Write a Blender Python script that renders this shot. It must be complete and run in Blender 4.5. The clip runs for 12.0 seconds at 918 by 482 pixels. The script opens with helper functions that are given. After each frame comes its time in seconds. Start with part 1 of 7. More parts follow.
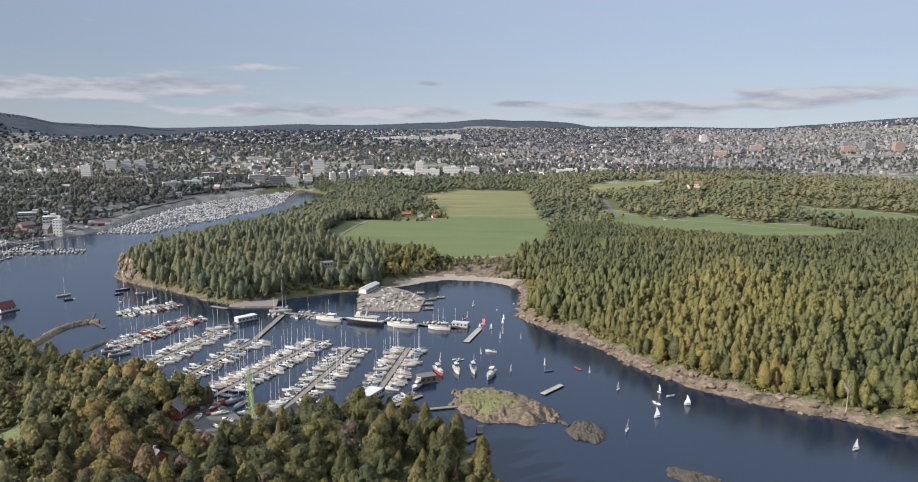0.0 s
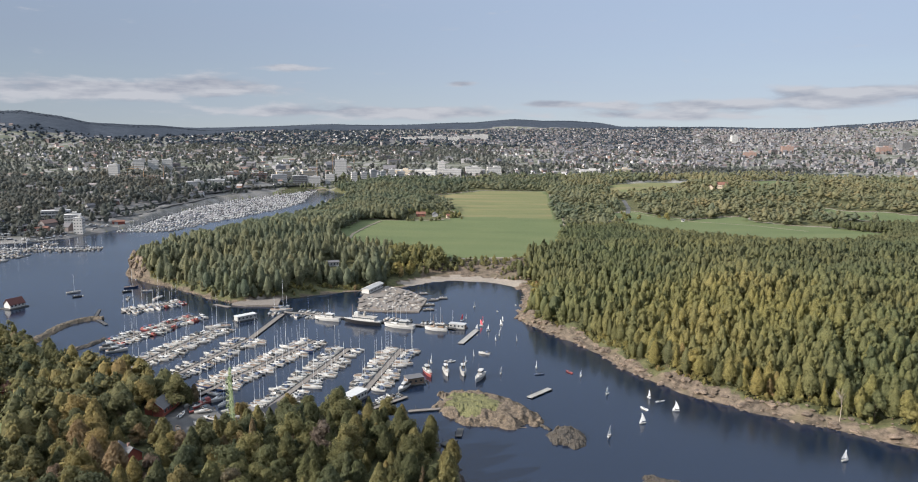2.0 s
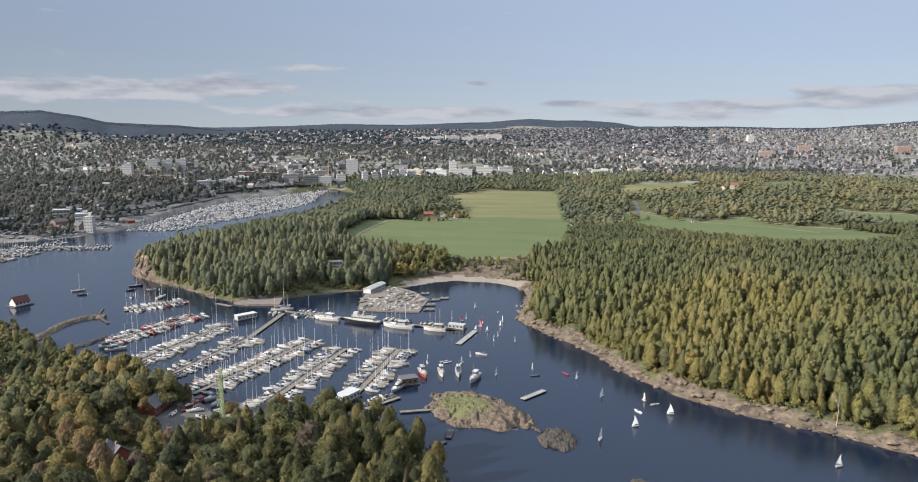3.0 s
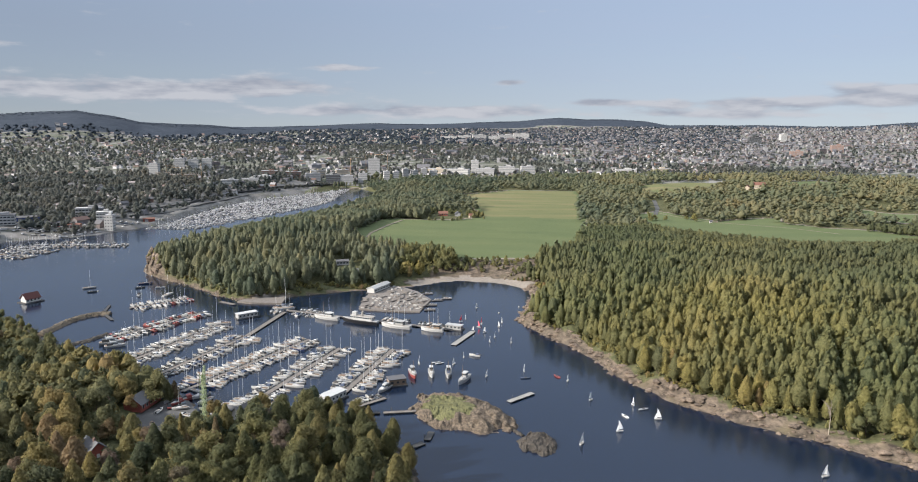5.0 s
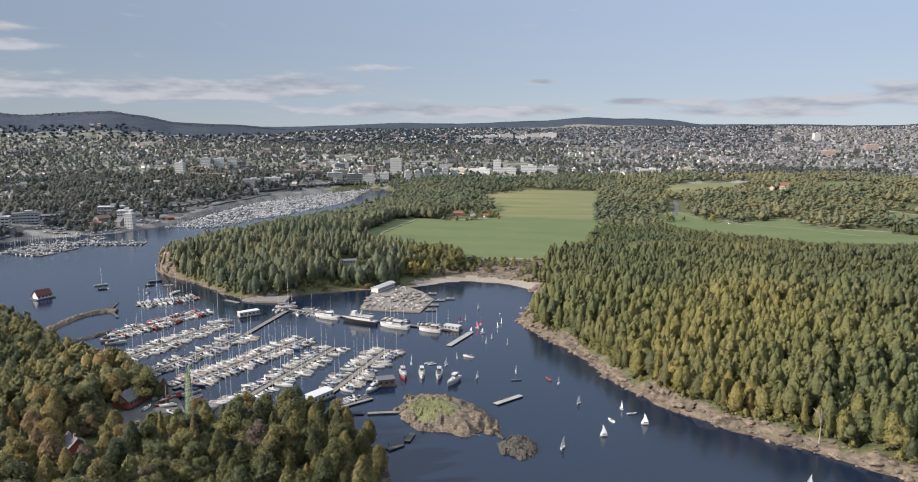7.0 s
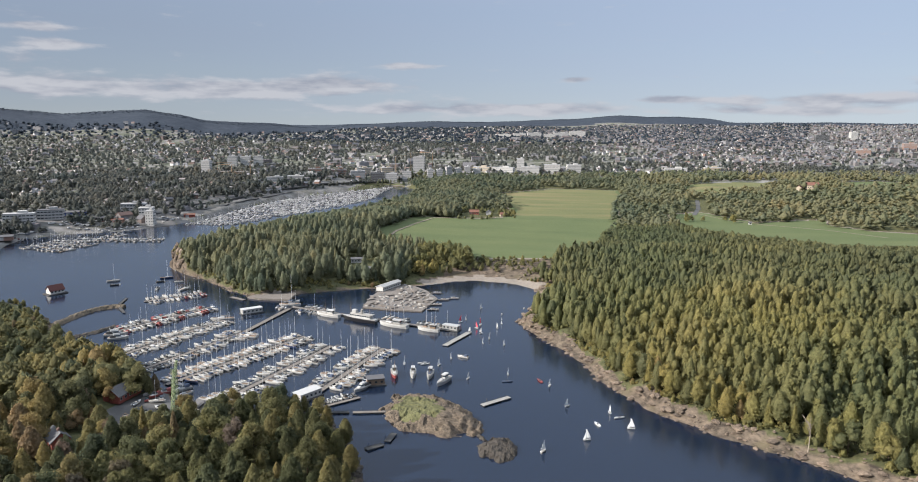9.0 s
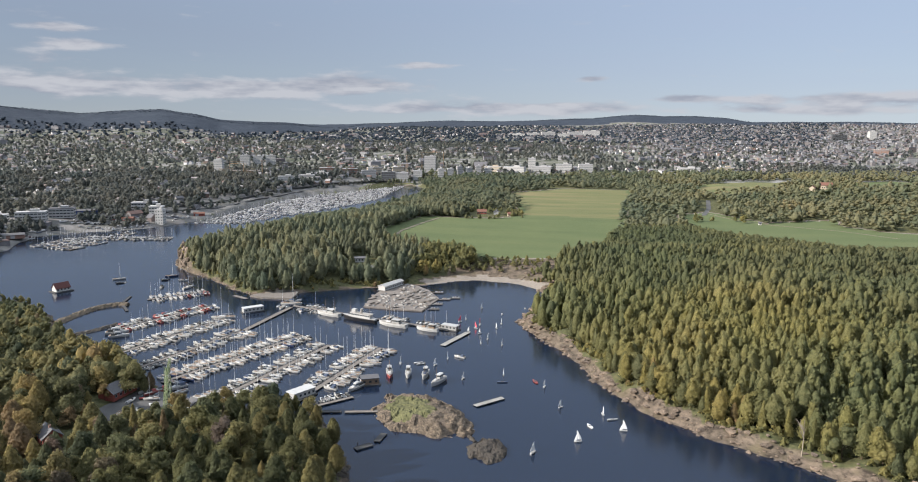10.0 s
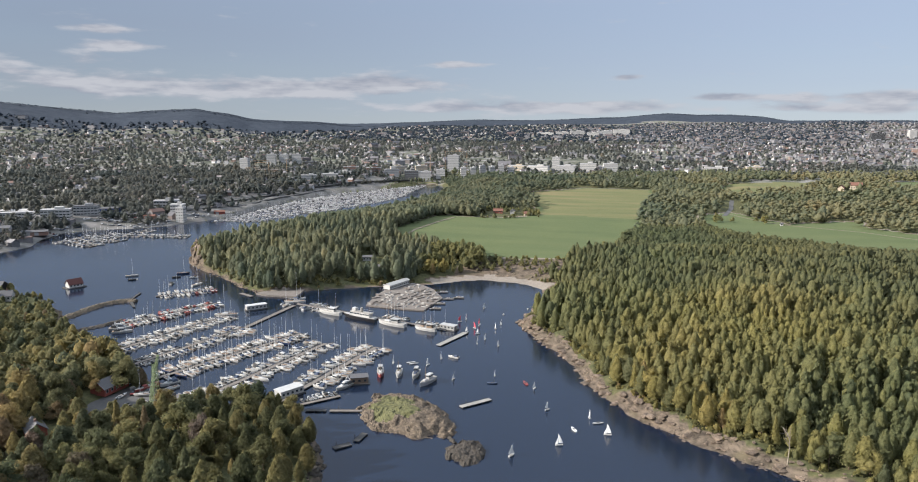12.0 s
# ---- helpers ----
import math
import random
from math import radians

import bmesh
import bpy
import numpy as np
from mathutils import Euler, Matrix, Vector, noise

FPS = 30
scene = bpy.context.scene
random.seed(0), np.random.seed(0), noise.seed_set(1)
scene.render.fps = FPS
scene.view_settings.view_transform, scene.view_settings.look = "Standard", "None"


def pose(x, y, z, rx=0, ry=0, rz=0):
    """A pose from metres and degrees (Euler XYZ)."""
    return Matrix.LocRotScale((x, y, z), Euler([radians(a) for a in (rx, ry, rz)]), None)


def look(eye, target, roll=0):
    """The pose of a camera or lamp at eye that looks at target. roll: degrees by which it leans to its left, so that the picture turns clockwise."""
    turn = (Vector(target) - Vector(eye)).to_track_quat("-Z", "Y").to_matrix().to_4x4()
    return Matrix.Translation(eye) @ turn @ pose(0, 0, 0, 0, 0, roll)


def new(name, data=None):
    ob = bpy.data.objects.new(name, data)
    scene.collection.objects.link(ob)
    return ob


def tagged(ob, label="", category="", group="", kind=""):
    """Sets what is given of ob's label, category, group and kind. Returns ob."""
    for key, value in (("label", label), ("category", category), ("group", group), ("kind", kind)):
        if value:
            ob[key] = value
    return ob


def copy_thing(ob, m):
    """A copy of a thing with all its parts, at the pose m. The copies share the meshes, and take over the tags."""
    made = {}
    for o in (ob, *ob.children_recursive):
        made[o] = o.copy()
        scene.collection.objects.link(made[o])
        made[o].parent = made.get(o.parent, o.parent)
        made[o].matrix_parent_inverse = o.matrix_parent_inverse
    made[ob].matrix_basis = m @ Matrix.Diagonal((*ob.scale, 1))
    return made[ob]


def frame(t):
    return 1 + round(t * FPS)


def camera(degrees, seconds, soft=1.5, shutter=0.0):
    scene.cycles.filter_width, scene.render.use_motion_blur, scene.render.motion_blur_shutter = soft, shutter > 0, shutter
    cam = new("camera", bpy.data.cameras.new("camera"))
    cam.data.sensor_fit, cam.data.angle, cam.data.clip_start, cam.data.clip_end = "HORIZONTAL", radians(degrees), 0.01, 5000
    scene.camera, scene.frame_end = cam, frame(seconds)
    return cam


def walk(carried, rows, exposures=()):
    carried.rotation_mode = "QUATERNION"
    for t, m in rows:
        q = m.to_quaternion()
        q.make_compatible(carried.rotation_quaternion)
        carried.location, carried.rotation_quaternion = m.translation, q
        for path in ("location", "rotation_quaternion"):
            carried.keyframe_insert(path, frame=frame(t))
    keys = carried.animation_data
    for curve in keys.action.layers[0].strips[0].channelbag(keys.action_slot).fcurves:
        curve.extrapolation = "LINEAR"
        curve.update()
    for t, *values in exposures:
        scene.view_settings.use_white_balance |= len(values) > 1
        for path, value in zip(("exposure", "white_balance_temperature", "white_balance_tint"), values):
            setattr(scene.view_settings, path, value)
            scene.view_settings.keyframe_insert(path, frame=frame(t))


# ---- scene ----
cam = camera(65.5, 12.0, 1.0)
PATH = [
    (0, (7.129, 0.323, 112.114), (7.17, 2.297, 111.798), 0.5),
    (0.5, (11.881, 0.937, 112.17), (11.9, 2.911, 111.854), 0.5),
    (1, (16.572, 1.532, 112.242), (16.569, 3.507, 111.925), 0.5),
    (1.5, (21.26, 2.117, 112.312), (21.236, 4.092, 111.995), 0.5),
    (2, (25.896, 2.783, 112.372), (25.85, 4.757, 112.055), 0.5),
    (2.5, (30.522, 3.536, 112.428), (30.455, 5.51, 112.111), 0.5),
    (3, (35.092, 4.411, 112.48), (35.002, 6.384, 112.162), 0.5),
    (5, (53.312, 7.993, 112.864), (53.135, 9.959, 112.543), 0.4),
    (5.5, (57.754, 8.959, 112.922), (57.555, 10.923, 112.6), 0.4),
    (6, (62.152, 9.93, 112.972), (61.932, 11.892, 112.65), 0.3),
    (6.5, (66.576, 10.932, 113.017), (66.334, 12.891, 112.694), 0.4),
    (7, (70.988, 12.013, 113.07), (70.725, 13.969, 112.747), 0.3),
    (9, (88.424, 16.815, 113.463), (88.073, 18.756, 113.135), 0.3),
    (9.5, (92.749, 18.142, 113.498), (92.376, 20.08, 113.169), 0.3),
    (10, (97.072, 19.556, 113.518), (96.678, 21.489, 113.188), 0.3),
    (10.5, (101.416, 21.043, 113.527), (101.0, 22.971, 113.196), 0.3),
    (11, (105.797, 22.578, 113.523), (105.358, 24.501, 113.191), 0.2),
    (11.5, (110.212, 24.178, 113.512), (109.751, 26.096, 113.18), 0.2),
    (12, (114.649, 25.779, 113.499), (114.166, 27.691, 113.166), 0.2),
]
walk(cam, [(t, look(eye, target, roll)) for t, eye, target, roll in PATH])

# ---- world, sun ----
SUN_DIR = Vector((-0.83, -0.40, 0.46)).normalized()      # towards the sun: low afternoon, from the west
sun_el = math.asin(SUN_DIR.z)
sun_az = math.atan2(SUN_DIR.x, SUN_DIR.y)
sun = new("sun", bpy.data.lights.new("sun", "SUN"))
sun.data.energy, sun.data.angle, sun.data.color = 3.8, radians(1.0), (1.0, 0.92, 0.83)
sun.matrix_world = look((0, 0, 400), Vector((0, 0, 400)) - SUN_DIR)
scene.view_settings.exposure = 1.53


def build_world():
    w = bpy.data.worlds.new("sky")
    w.use_nodes = True
    scene.world = w
    nt = w.node_tree
    nt.nodes.clear()
    N, L = nt.nodes.new, nt.links.new

    def val(op, a, b=None, c=None):
        n = N("ShaderNodeMath")
        n.operation = op
        for i, q in enumerate((a, b, c)):
            if q is None:
                continue
            if isinstance(q, (int, float)):
                n.inputs[i].default_value = q
            else:
                L(q, n.inputs[i])
        return n.outputs[0]

    out, bg = N("ShaderNodeOutputWorld"), N("ShaderNodeBackground")
    sky = N("ShaderNodeTexSky")
    sky.sky_type, sky.sun_disc = "NISHITA", False
    sky.sun_elevation, sky.sun_rotation = sun_el, sun_az
    sky.altitude, sky.air_density, sky.dust_density, sky.ozone_density = 100, 1.0, 0.3, 3.0
    tc = N("ShaderNodeTexCoord")
    sep = N("ShaderNodeSeparateXYZ")
    L(tc.outputs["Generated"], sep.inputs[0])
    az = val("ARCTAN2", sep.outputs[0], sep.outputs[1])
    el = val("ARCSINE", sep.outputs[2])
    # long flat cumulus banks low over the hills, thin veils above
    comb = N("ShaderNodeCombineXYZ")
    L(val("MULTIPLY", az, 12.0), comb.inputs[0])
    L(val("MULTIPLY", el, 52.0), comb.inputs[1])
    nz = N("ShaderNodeTexNoise")
    nz.inputs["Scale"].default_value, nz.inputs["Detail"].default_value, nz.inputs["Roughness"].default_value = 1.0, 7, 0.55
    L(comb.outputs[0], nz.inputs["Vector"])

    def bump(a0, e0, wa, we, amp):
        da = val("DIVIDE", val("SUBTRACT", az, radians(a0)), radians(wa))
        de = val("DIVIDE", val("SUBTRACT", el, radians(e0)), radians(we))
        r2 = val("ADD", val("MULTIPLY", da, da), val("MULTIPLY", de, de))
        return val("MULTIPLY", val("EXPONENT", val("MULTIPLY", r2, -1.0)), amp)

    cover = None
    for b in CLOUDS:
        one = bump(*b)
        cover = one if cover is None else val("ADD", cover, one)
    dens = N("ShaderNodeMapRange")
    dens.interpolation_type = "SMOOTHSTEP"
    dens.inputs["From Min"].default_value, dens.inputs["From Max"].default_value = 0.62, 0.88
    L(val("ADD", nz.outputs["Fac"], cover), dens.inputs["Value"])
    # shaded bases: the density a little higher up tells the lit tops from the grey undersides
    comb2 = N("ShaderNodeCombineXYZ")
    L(val("MULTIPLY", az, 12.0), comb2.inputs[0])
    L(val("ADD", val("MULTIPLY", el, 52.0), 0.42), comb2.inputs[1])
    nz2 = N("ShaderNodeTexNoise")
    nz2.inputs["Scale"].default_value, nz2.inputs["Detail"].default_value = 1.0, 4
    L(comb2.outputs[0], nz2.inputs["Vector"])
    shade = N("ShaderNodeMapRange")
    shade.inputs["From Min"].default_value, shade.inputs["From Max"].default_value = -0.10, 0.16
    L(val("SUBTRACT", nz2.outputs["Fac"], nz.outputs["Fac"]), shade.inputs["Value"])
    ccol = N("ShaderNodeMix")
    ccol.data_type = "RGBA"
    ccol.inputs["A"].default_value = CLOUD_LIT
    ccol.inputs["B"].default_value = CLOUD_BASE
    L(shade.outputs[0], ccol.inputs["Factor"])
    # thin high veil
    comb3 = N("ShaderNodeCombineXYZ")
    L(val("MULTIPLY", az, 2.2), comb3.inputs[0])
    L(val("MULTIPLY", el, 22.0), comb3.inputs[1])
    nz3 = N("ShaderNodeTexNoise")
    nz3.inputs["Scale"].default_value, nz3.inputs["Detail"].default_value = 1.0, 6
    L(comb3.outputs[0], nz3.inputs["Vector"])
    veil = N("ShaderNodeMapRange")
    veil.inputs["From Min"].default_value, veil.inputs["From Max"].default_value = 0.30, 0.75
    veil.inputs["To Min"].default_value, veil.inputs["To Max"].default_value = 0.86, 0.98
    L(nz3.outputs["Fac"], veil.inputs["Value"])
    m0 = N("ShaderNodeMix")
    m0.data_type = "RGBA"
    L(veil.outputs[0], m0.inputs["Factor"])
    gain = N("ShaderNodeMix")
    gain.data_type, gain.blend_type = "RGBA", "MULTIPLY"
    gain.inputs["Factor"].default_value = 1.0
    L(sky.outputs[0], gain.inputs["A"])
    gain.inputs["B"].default_value = SKY_GAIN
    L(gain.outputs["Result"], m0.inputs["A"])
    low = N("ShaderNodeMix")
    low.data_type = "RGBA"
    low.inputs["A"].default_value, low.inputs["B"].default_value = CLOUD_VEIL, SKY_LOW
    L(val("EXPONENT", val("MULTIPLY", val("MAXIMUM", el, 0.0), -13.0)), low.inputs["Factor"])
    high = N("ShaderNodeMapRange")
    high.interpolation_type = "SMOOTHSTEP"
    high.inputs["From Min"].default_value, high.inputs["From Max"].default_value = radians(22), radians(65)
    high.inputs["To Min"].default_value, high.inputs["To Max"].default_value = 1.0, 3.2
    L(el, high.inputs["Value"])
    top = N("ShaderNodeMix")
    top.data_type = "RGBA"
    whiten = N("ShaderNodeMapRange")
    whiten.inputs["From Min"].default_value, whiten.inputs["From Max"].default_value = radians(18), radians(45)
    L(el, whiten.inputs["Value"])
    L(whiten.outputs[0], top.inputs["Factor"])
    L(low.outputs["Result"], top.inputs["A"])
    top.inputs["B"].default_value = VEIL_HIGH
    lift = N("ShaderNodeVectorMath")
    lift.operation = "SCALE"
    L(top.outputs["Result"], lift.inputs[0])
    L(high.outputs[0], lift.inputs["Scale"])
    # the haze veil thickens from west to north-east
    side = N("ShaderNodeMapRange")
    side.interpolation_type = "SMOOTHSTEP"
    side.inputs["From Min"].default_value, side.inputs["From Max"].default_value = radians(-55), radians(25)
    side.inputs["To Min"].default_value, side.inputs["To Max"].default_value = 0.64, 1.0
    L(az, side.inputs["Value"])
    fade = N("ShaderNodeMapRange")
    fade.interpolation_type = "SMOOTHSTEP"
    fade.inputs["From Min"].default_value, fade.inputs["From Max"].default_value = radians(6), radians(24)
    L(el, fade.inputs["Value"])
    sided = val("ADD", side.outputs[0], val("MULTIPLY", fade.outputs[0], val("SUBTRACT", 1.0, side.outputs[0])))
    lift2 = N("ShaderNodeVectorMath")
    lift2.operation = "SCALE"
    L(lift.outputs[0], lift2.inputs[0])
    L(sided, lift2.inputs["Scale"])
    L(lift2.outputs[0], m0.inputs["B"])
    m1 = N("ShaderNodeMix")
    m1.data_type = "RGBA"
    L(val("MULTIPLY", dens.outputs[0], 0.9), m1.inputs["Factor"])
    L(m0.outputs["Result"], m1.inputs["A"])
    L(ccol.outputs["Result"], m1.inputs["B"])
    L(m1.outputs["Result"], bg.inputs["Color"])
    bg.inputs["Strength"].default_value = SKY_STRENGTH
    L(bg.outputs[0], out.inputs[0])


SKY_STRENGTH = 0.0465
SKY_GAIN = (0.85, 0.85, 0.85, 1)
SKY_LOW = (4.1, 4.75, 5.4, 1)
VEIL_HIGH = (4.1, 4.5, 5.2, 1)
CLOUD_LIT, CLOUD_BASE, CLOUD_VEIL = (4.25, 4.35, 4.75, 1), (2.6, 2.8, 3.4, 1), (3.15, 3.9, 5.35, 1)
# azimuth, elevation, half width, half height (degrees), amount
CLOUDS = [(-19.5, 2.7, 6, 0.75, 0.44), (-28, 2.3, 5.5, 0.8, 0.44), (-39, 2.3, 7, 0.8, 0.36), (-14.6, 4.3, 3.2, 0.35, 0.42), (-13, 1.0, 9, 0.55, 0.40), (-38, 5.2, 3, 0.35, 0.36), (-40, 6.2, 4, 0.3, 0.28),
          (-1.3, 3.3, 1.4, 0.3, 0.46), (5.6, 1.8, 2.0, 0.3, 0.50), (-3, 1.1, 5, 0.5, 0.40), (18, 1.7, 11, 0.45, 0.44), (27, 2.5, 6, 0.6, 0.48), (14, 0.9, 9, 0.4, 0.36),
          (60, 3.5, 20, 1.2, 0.35), (-60, 3.5, 20, 1.3, 0.4), (140, 4, 40, 1.5, 0.35), (-130, 4, 40, 1.5, 0.35)]
build_world()


# ---- materials ----
def nodes(name, rough=0.8, metal=0.0, spec=0.3):
    m = bpy.data.materials.new(name)
    m.use_nodes = True
    b = m.node_tree.nodes["Principled BSDF"]
    b.inputs["Roughness"].default_value, b.inputs["Metallic"].default_value = rough, metal
    b.inputs["Specular IOR Level"].default_value = spec
    return m, m.node_tree, b


def ramp(nt, fac, stops):
    r = nt.nodes.new("ShaderNodeValToRGB")
    while len(r.color_ramp.elements) < len(stops):
        r.color_ramp.elements.new(0.5)
    for e, (p, c) in zip(r.color_ramp.elements, stops):
        e.position, e.color = p, (*c, 1)
    nt.links.new(fac, r.inputs[0])
    return r.outputs[0]


def noise_node(nt, scale, detail=4, rough=0.55, coord="Object", stretch=None):
    tc = nt.nodes.new("ShaderNodeTexCoord") if coord == "Object" else nt.nodes.new("ShaderNodeNewGeometry")
    src = tc.outputs["Object"] if coord == "Object" else tc.outputs["Position"]
    if stretch:
        mp = nt.nodes.new("ShaderNodeMapping")
        mp.inputs["Scale"].default_value = stretch
        nt.links.new(src, mp.inputs[0])
        src = mp.outputs[0]
    n = nt.nodes.new("ShaderNodeTexNoise")
    n.inputs["Scale"].default_value, n.inputs["Detail"].default_value, n.inputs["Roughness"].default_value = scale, detail, rough
    nt.links.new(src, n.inputs["Vector"])
    return n.outputs["Fac"]


def mixc(nt, fac, a, b, kind="MIX"):
    m = nt.nodes.new("ShaderNodeMix")
    m.data_type, m.blend_type = "RGBA", kind
    for key, q in (("Factor", fac), ("A", a), ("B", b)):
        if isinstance(q, (int, float)):
            m.inputs[key].default_value = q
        elif isinstance(q, tuple):
            m.inputs[key].default_value = (*q, 1)
        else:
            nt.links.new(q, m.inputs[key])
    return m.outputs["Result"]


def bump_to(nt, b, height, strength, dist):
    n = nt.nodes.new("ShaderNodeBump")
    n.inputs["Strength"].default_value, n.inputs["Distance"].default_value = strength, dist
    nt.links.new(height, n.inputs["Height"])
    nt.links.new(n.outputs[0], b.inputs["Normal"])


def mat_plain(name, c, rough=0.6, metal=0.0, var=0.25, scale=1.5, spec=0.3, per_object=0.0):
    """Paint, plastic, cloth or metal with faint stains at two scales and, if asked, a shade of its own for each object."""
    m, nt, b = nodes(name, rough, metal, spec)
    lo = tuple(q * (1 - var) for q in c)
    hi = tuple(min(1, q * (1 + var * 0.5)) for q in c)
    col = ramp(nt, noise_node(nt, scale, 5), [(0.3, lo), (0.65, hi)])
    col = mixc(nt, 0.35, col, ramp(nt, noise_node(nt, scale * 7, 3), [(0.35, lo), (0.7, hi)]))
    if per_object:
        oi = nt.nodes.new("ShaderNodeObjectInfo")
        col = mixc(nt, 1.0, col, ramp(nt, oi.outputs["Random"], [(0, (1 - per_object,) * 3), (1, (1, 1, 1))]), "MULTIPLY")
    nt.links.new(col, b.inputs["Base Color"])
    return m


def mat_foliage(name, stops, source):
    """Leaves: the colour goes by the tree (source: 'tree' attribute or the object's random) and, finely, by the clump."""
    m, nt, b = nodes(name, 0.7, 0, 0.15)
    if source == "attr":
        at = nt.nodes.new("ShaderNodeAttribute")
        at.attribute_name = "species"
        fac = at.outputs["Fac"]
    else:
        oi = nt.nodes.new("ShaderNodeObjectInfo")
        fac = oi.outputs["Random"]
    col = ramp(nt, fac, stops)
    geo = nt.nodes.new("ShaderNodeNewGeometry")
    col = mixc(nt, 1.0, col, ramp(nt, geo.outputs["Random Per Island"], [(0, (0.94, 0.94, 0.94)), (1, (1.05, 1.05, 1.05))]), "MULTIPLY")
    col = mixc(nt, 1.0, col, ramp(nt, noise_node(nt, 0.012, 3, coord="Position"), [(0.35, (0.82, 0.9, 0.9)), (0.65, (1.15, 1.08, 1.0))]), "MULTIPLY")
    grain = noise_node(nt, 1.15, 4, 0.7, "Position")
    col = mixc(nt, 1.0, col, ramp(nt, grain, [(0.32, (0.66, 0.68, 0.70)), (0.52, (1.0, 1.0, 1.0)), (0.70, (1.30, 1.27, 1.2))]), "MULTIPLY")
    nt.links.new(col, b.inputs["Base Color"])
    bump_to(nt, b, grain, 0.9, 0.75)
    # thin leaves let some light through
    tr, mx = nt.nodes.new("ShaderNodeBsdfTranslucent"), nt.nodes.new("ShaderNodeMixShader")
    out = next(n for n in nt.nodes if n.type == "OUTPUT_MATERIAL")
    nt.links.new(col, tr.inputs["Color"])
    nt.links.new(b.inputs["Normal"].links[0].from_socket, tr.inputs["Normal"])
    mx.inputs[0].default_value = 0.58
    nt.links.new(b.outputs[0], mx.inputs[1])
    nt.links.new(tr.outputs[0], mx.inputs[2])
    nt.links.new(mx.outputs[0], out.inputs["Surface"])
    return m


def mat_rock(name, dark, light, scale=0.25):
    m, nt, b = nodes(name, 0.85, 0, 0.25)
    a = noise_node(nt, scale, 8, 0.65, "Position", (1, 1, 2.2))
    c = ramp(nt, a, [(0.3, dark), (0.55, tuple((p + q) / 2 for p, q in zip(dark, light))), (0.75, light)])
    c = mixc(nt, ramp(nt, noise_node(nt, scale * 9, 4, 0.6, "Position"), [(0.45, (0, 0, 0)), (0.75, (0.8, 0.8, 0.8))]), c, tuple(q * 0.55 for q in dark))
    geo = nt.nodes.new("ShaderNodeNewGeometry")
    c = mixc(nt, 1.0, c, ramp(nt, geo.outputs["Random Per Island"], [(0, (0.72, 0.72, 0.74)), (1, (1.15, 1.12, 1.08))]), "MULTIPLY")
    nt.links.new(c, b.inputs["Base Color"])
    bump_to(nt, b, noise_node(nt, scale * 5, 8, 0.7, "Position"), 0.9, 0.8)
    return m


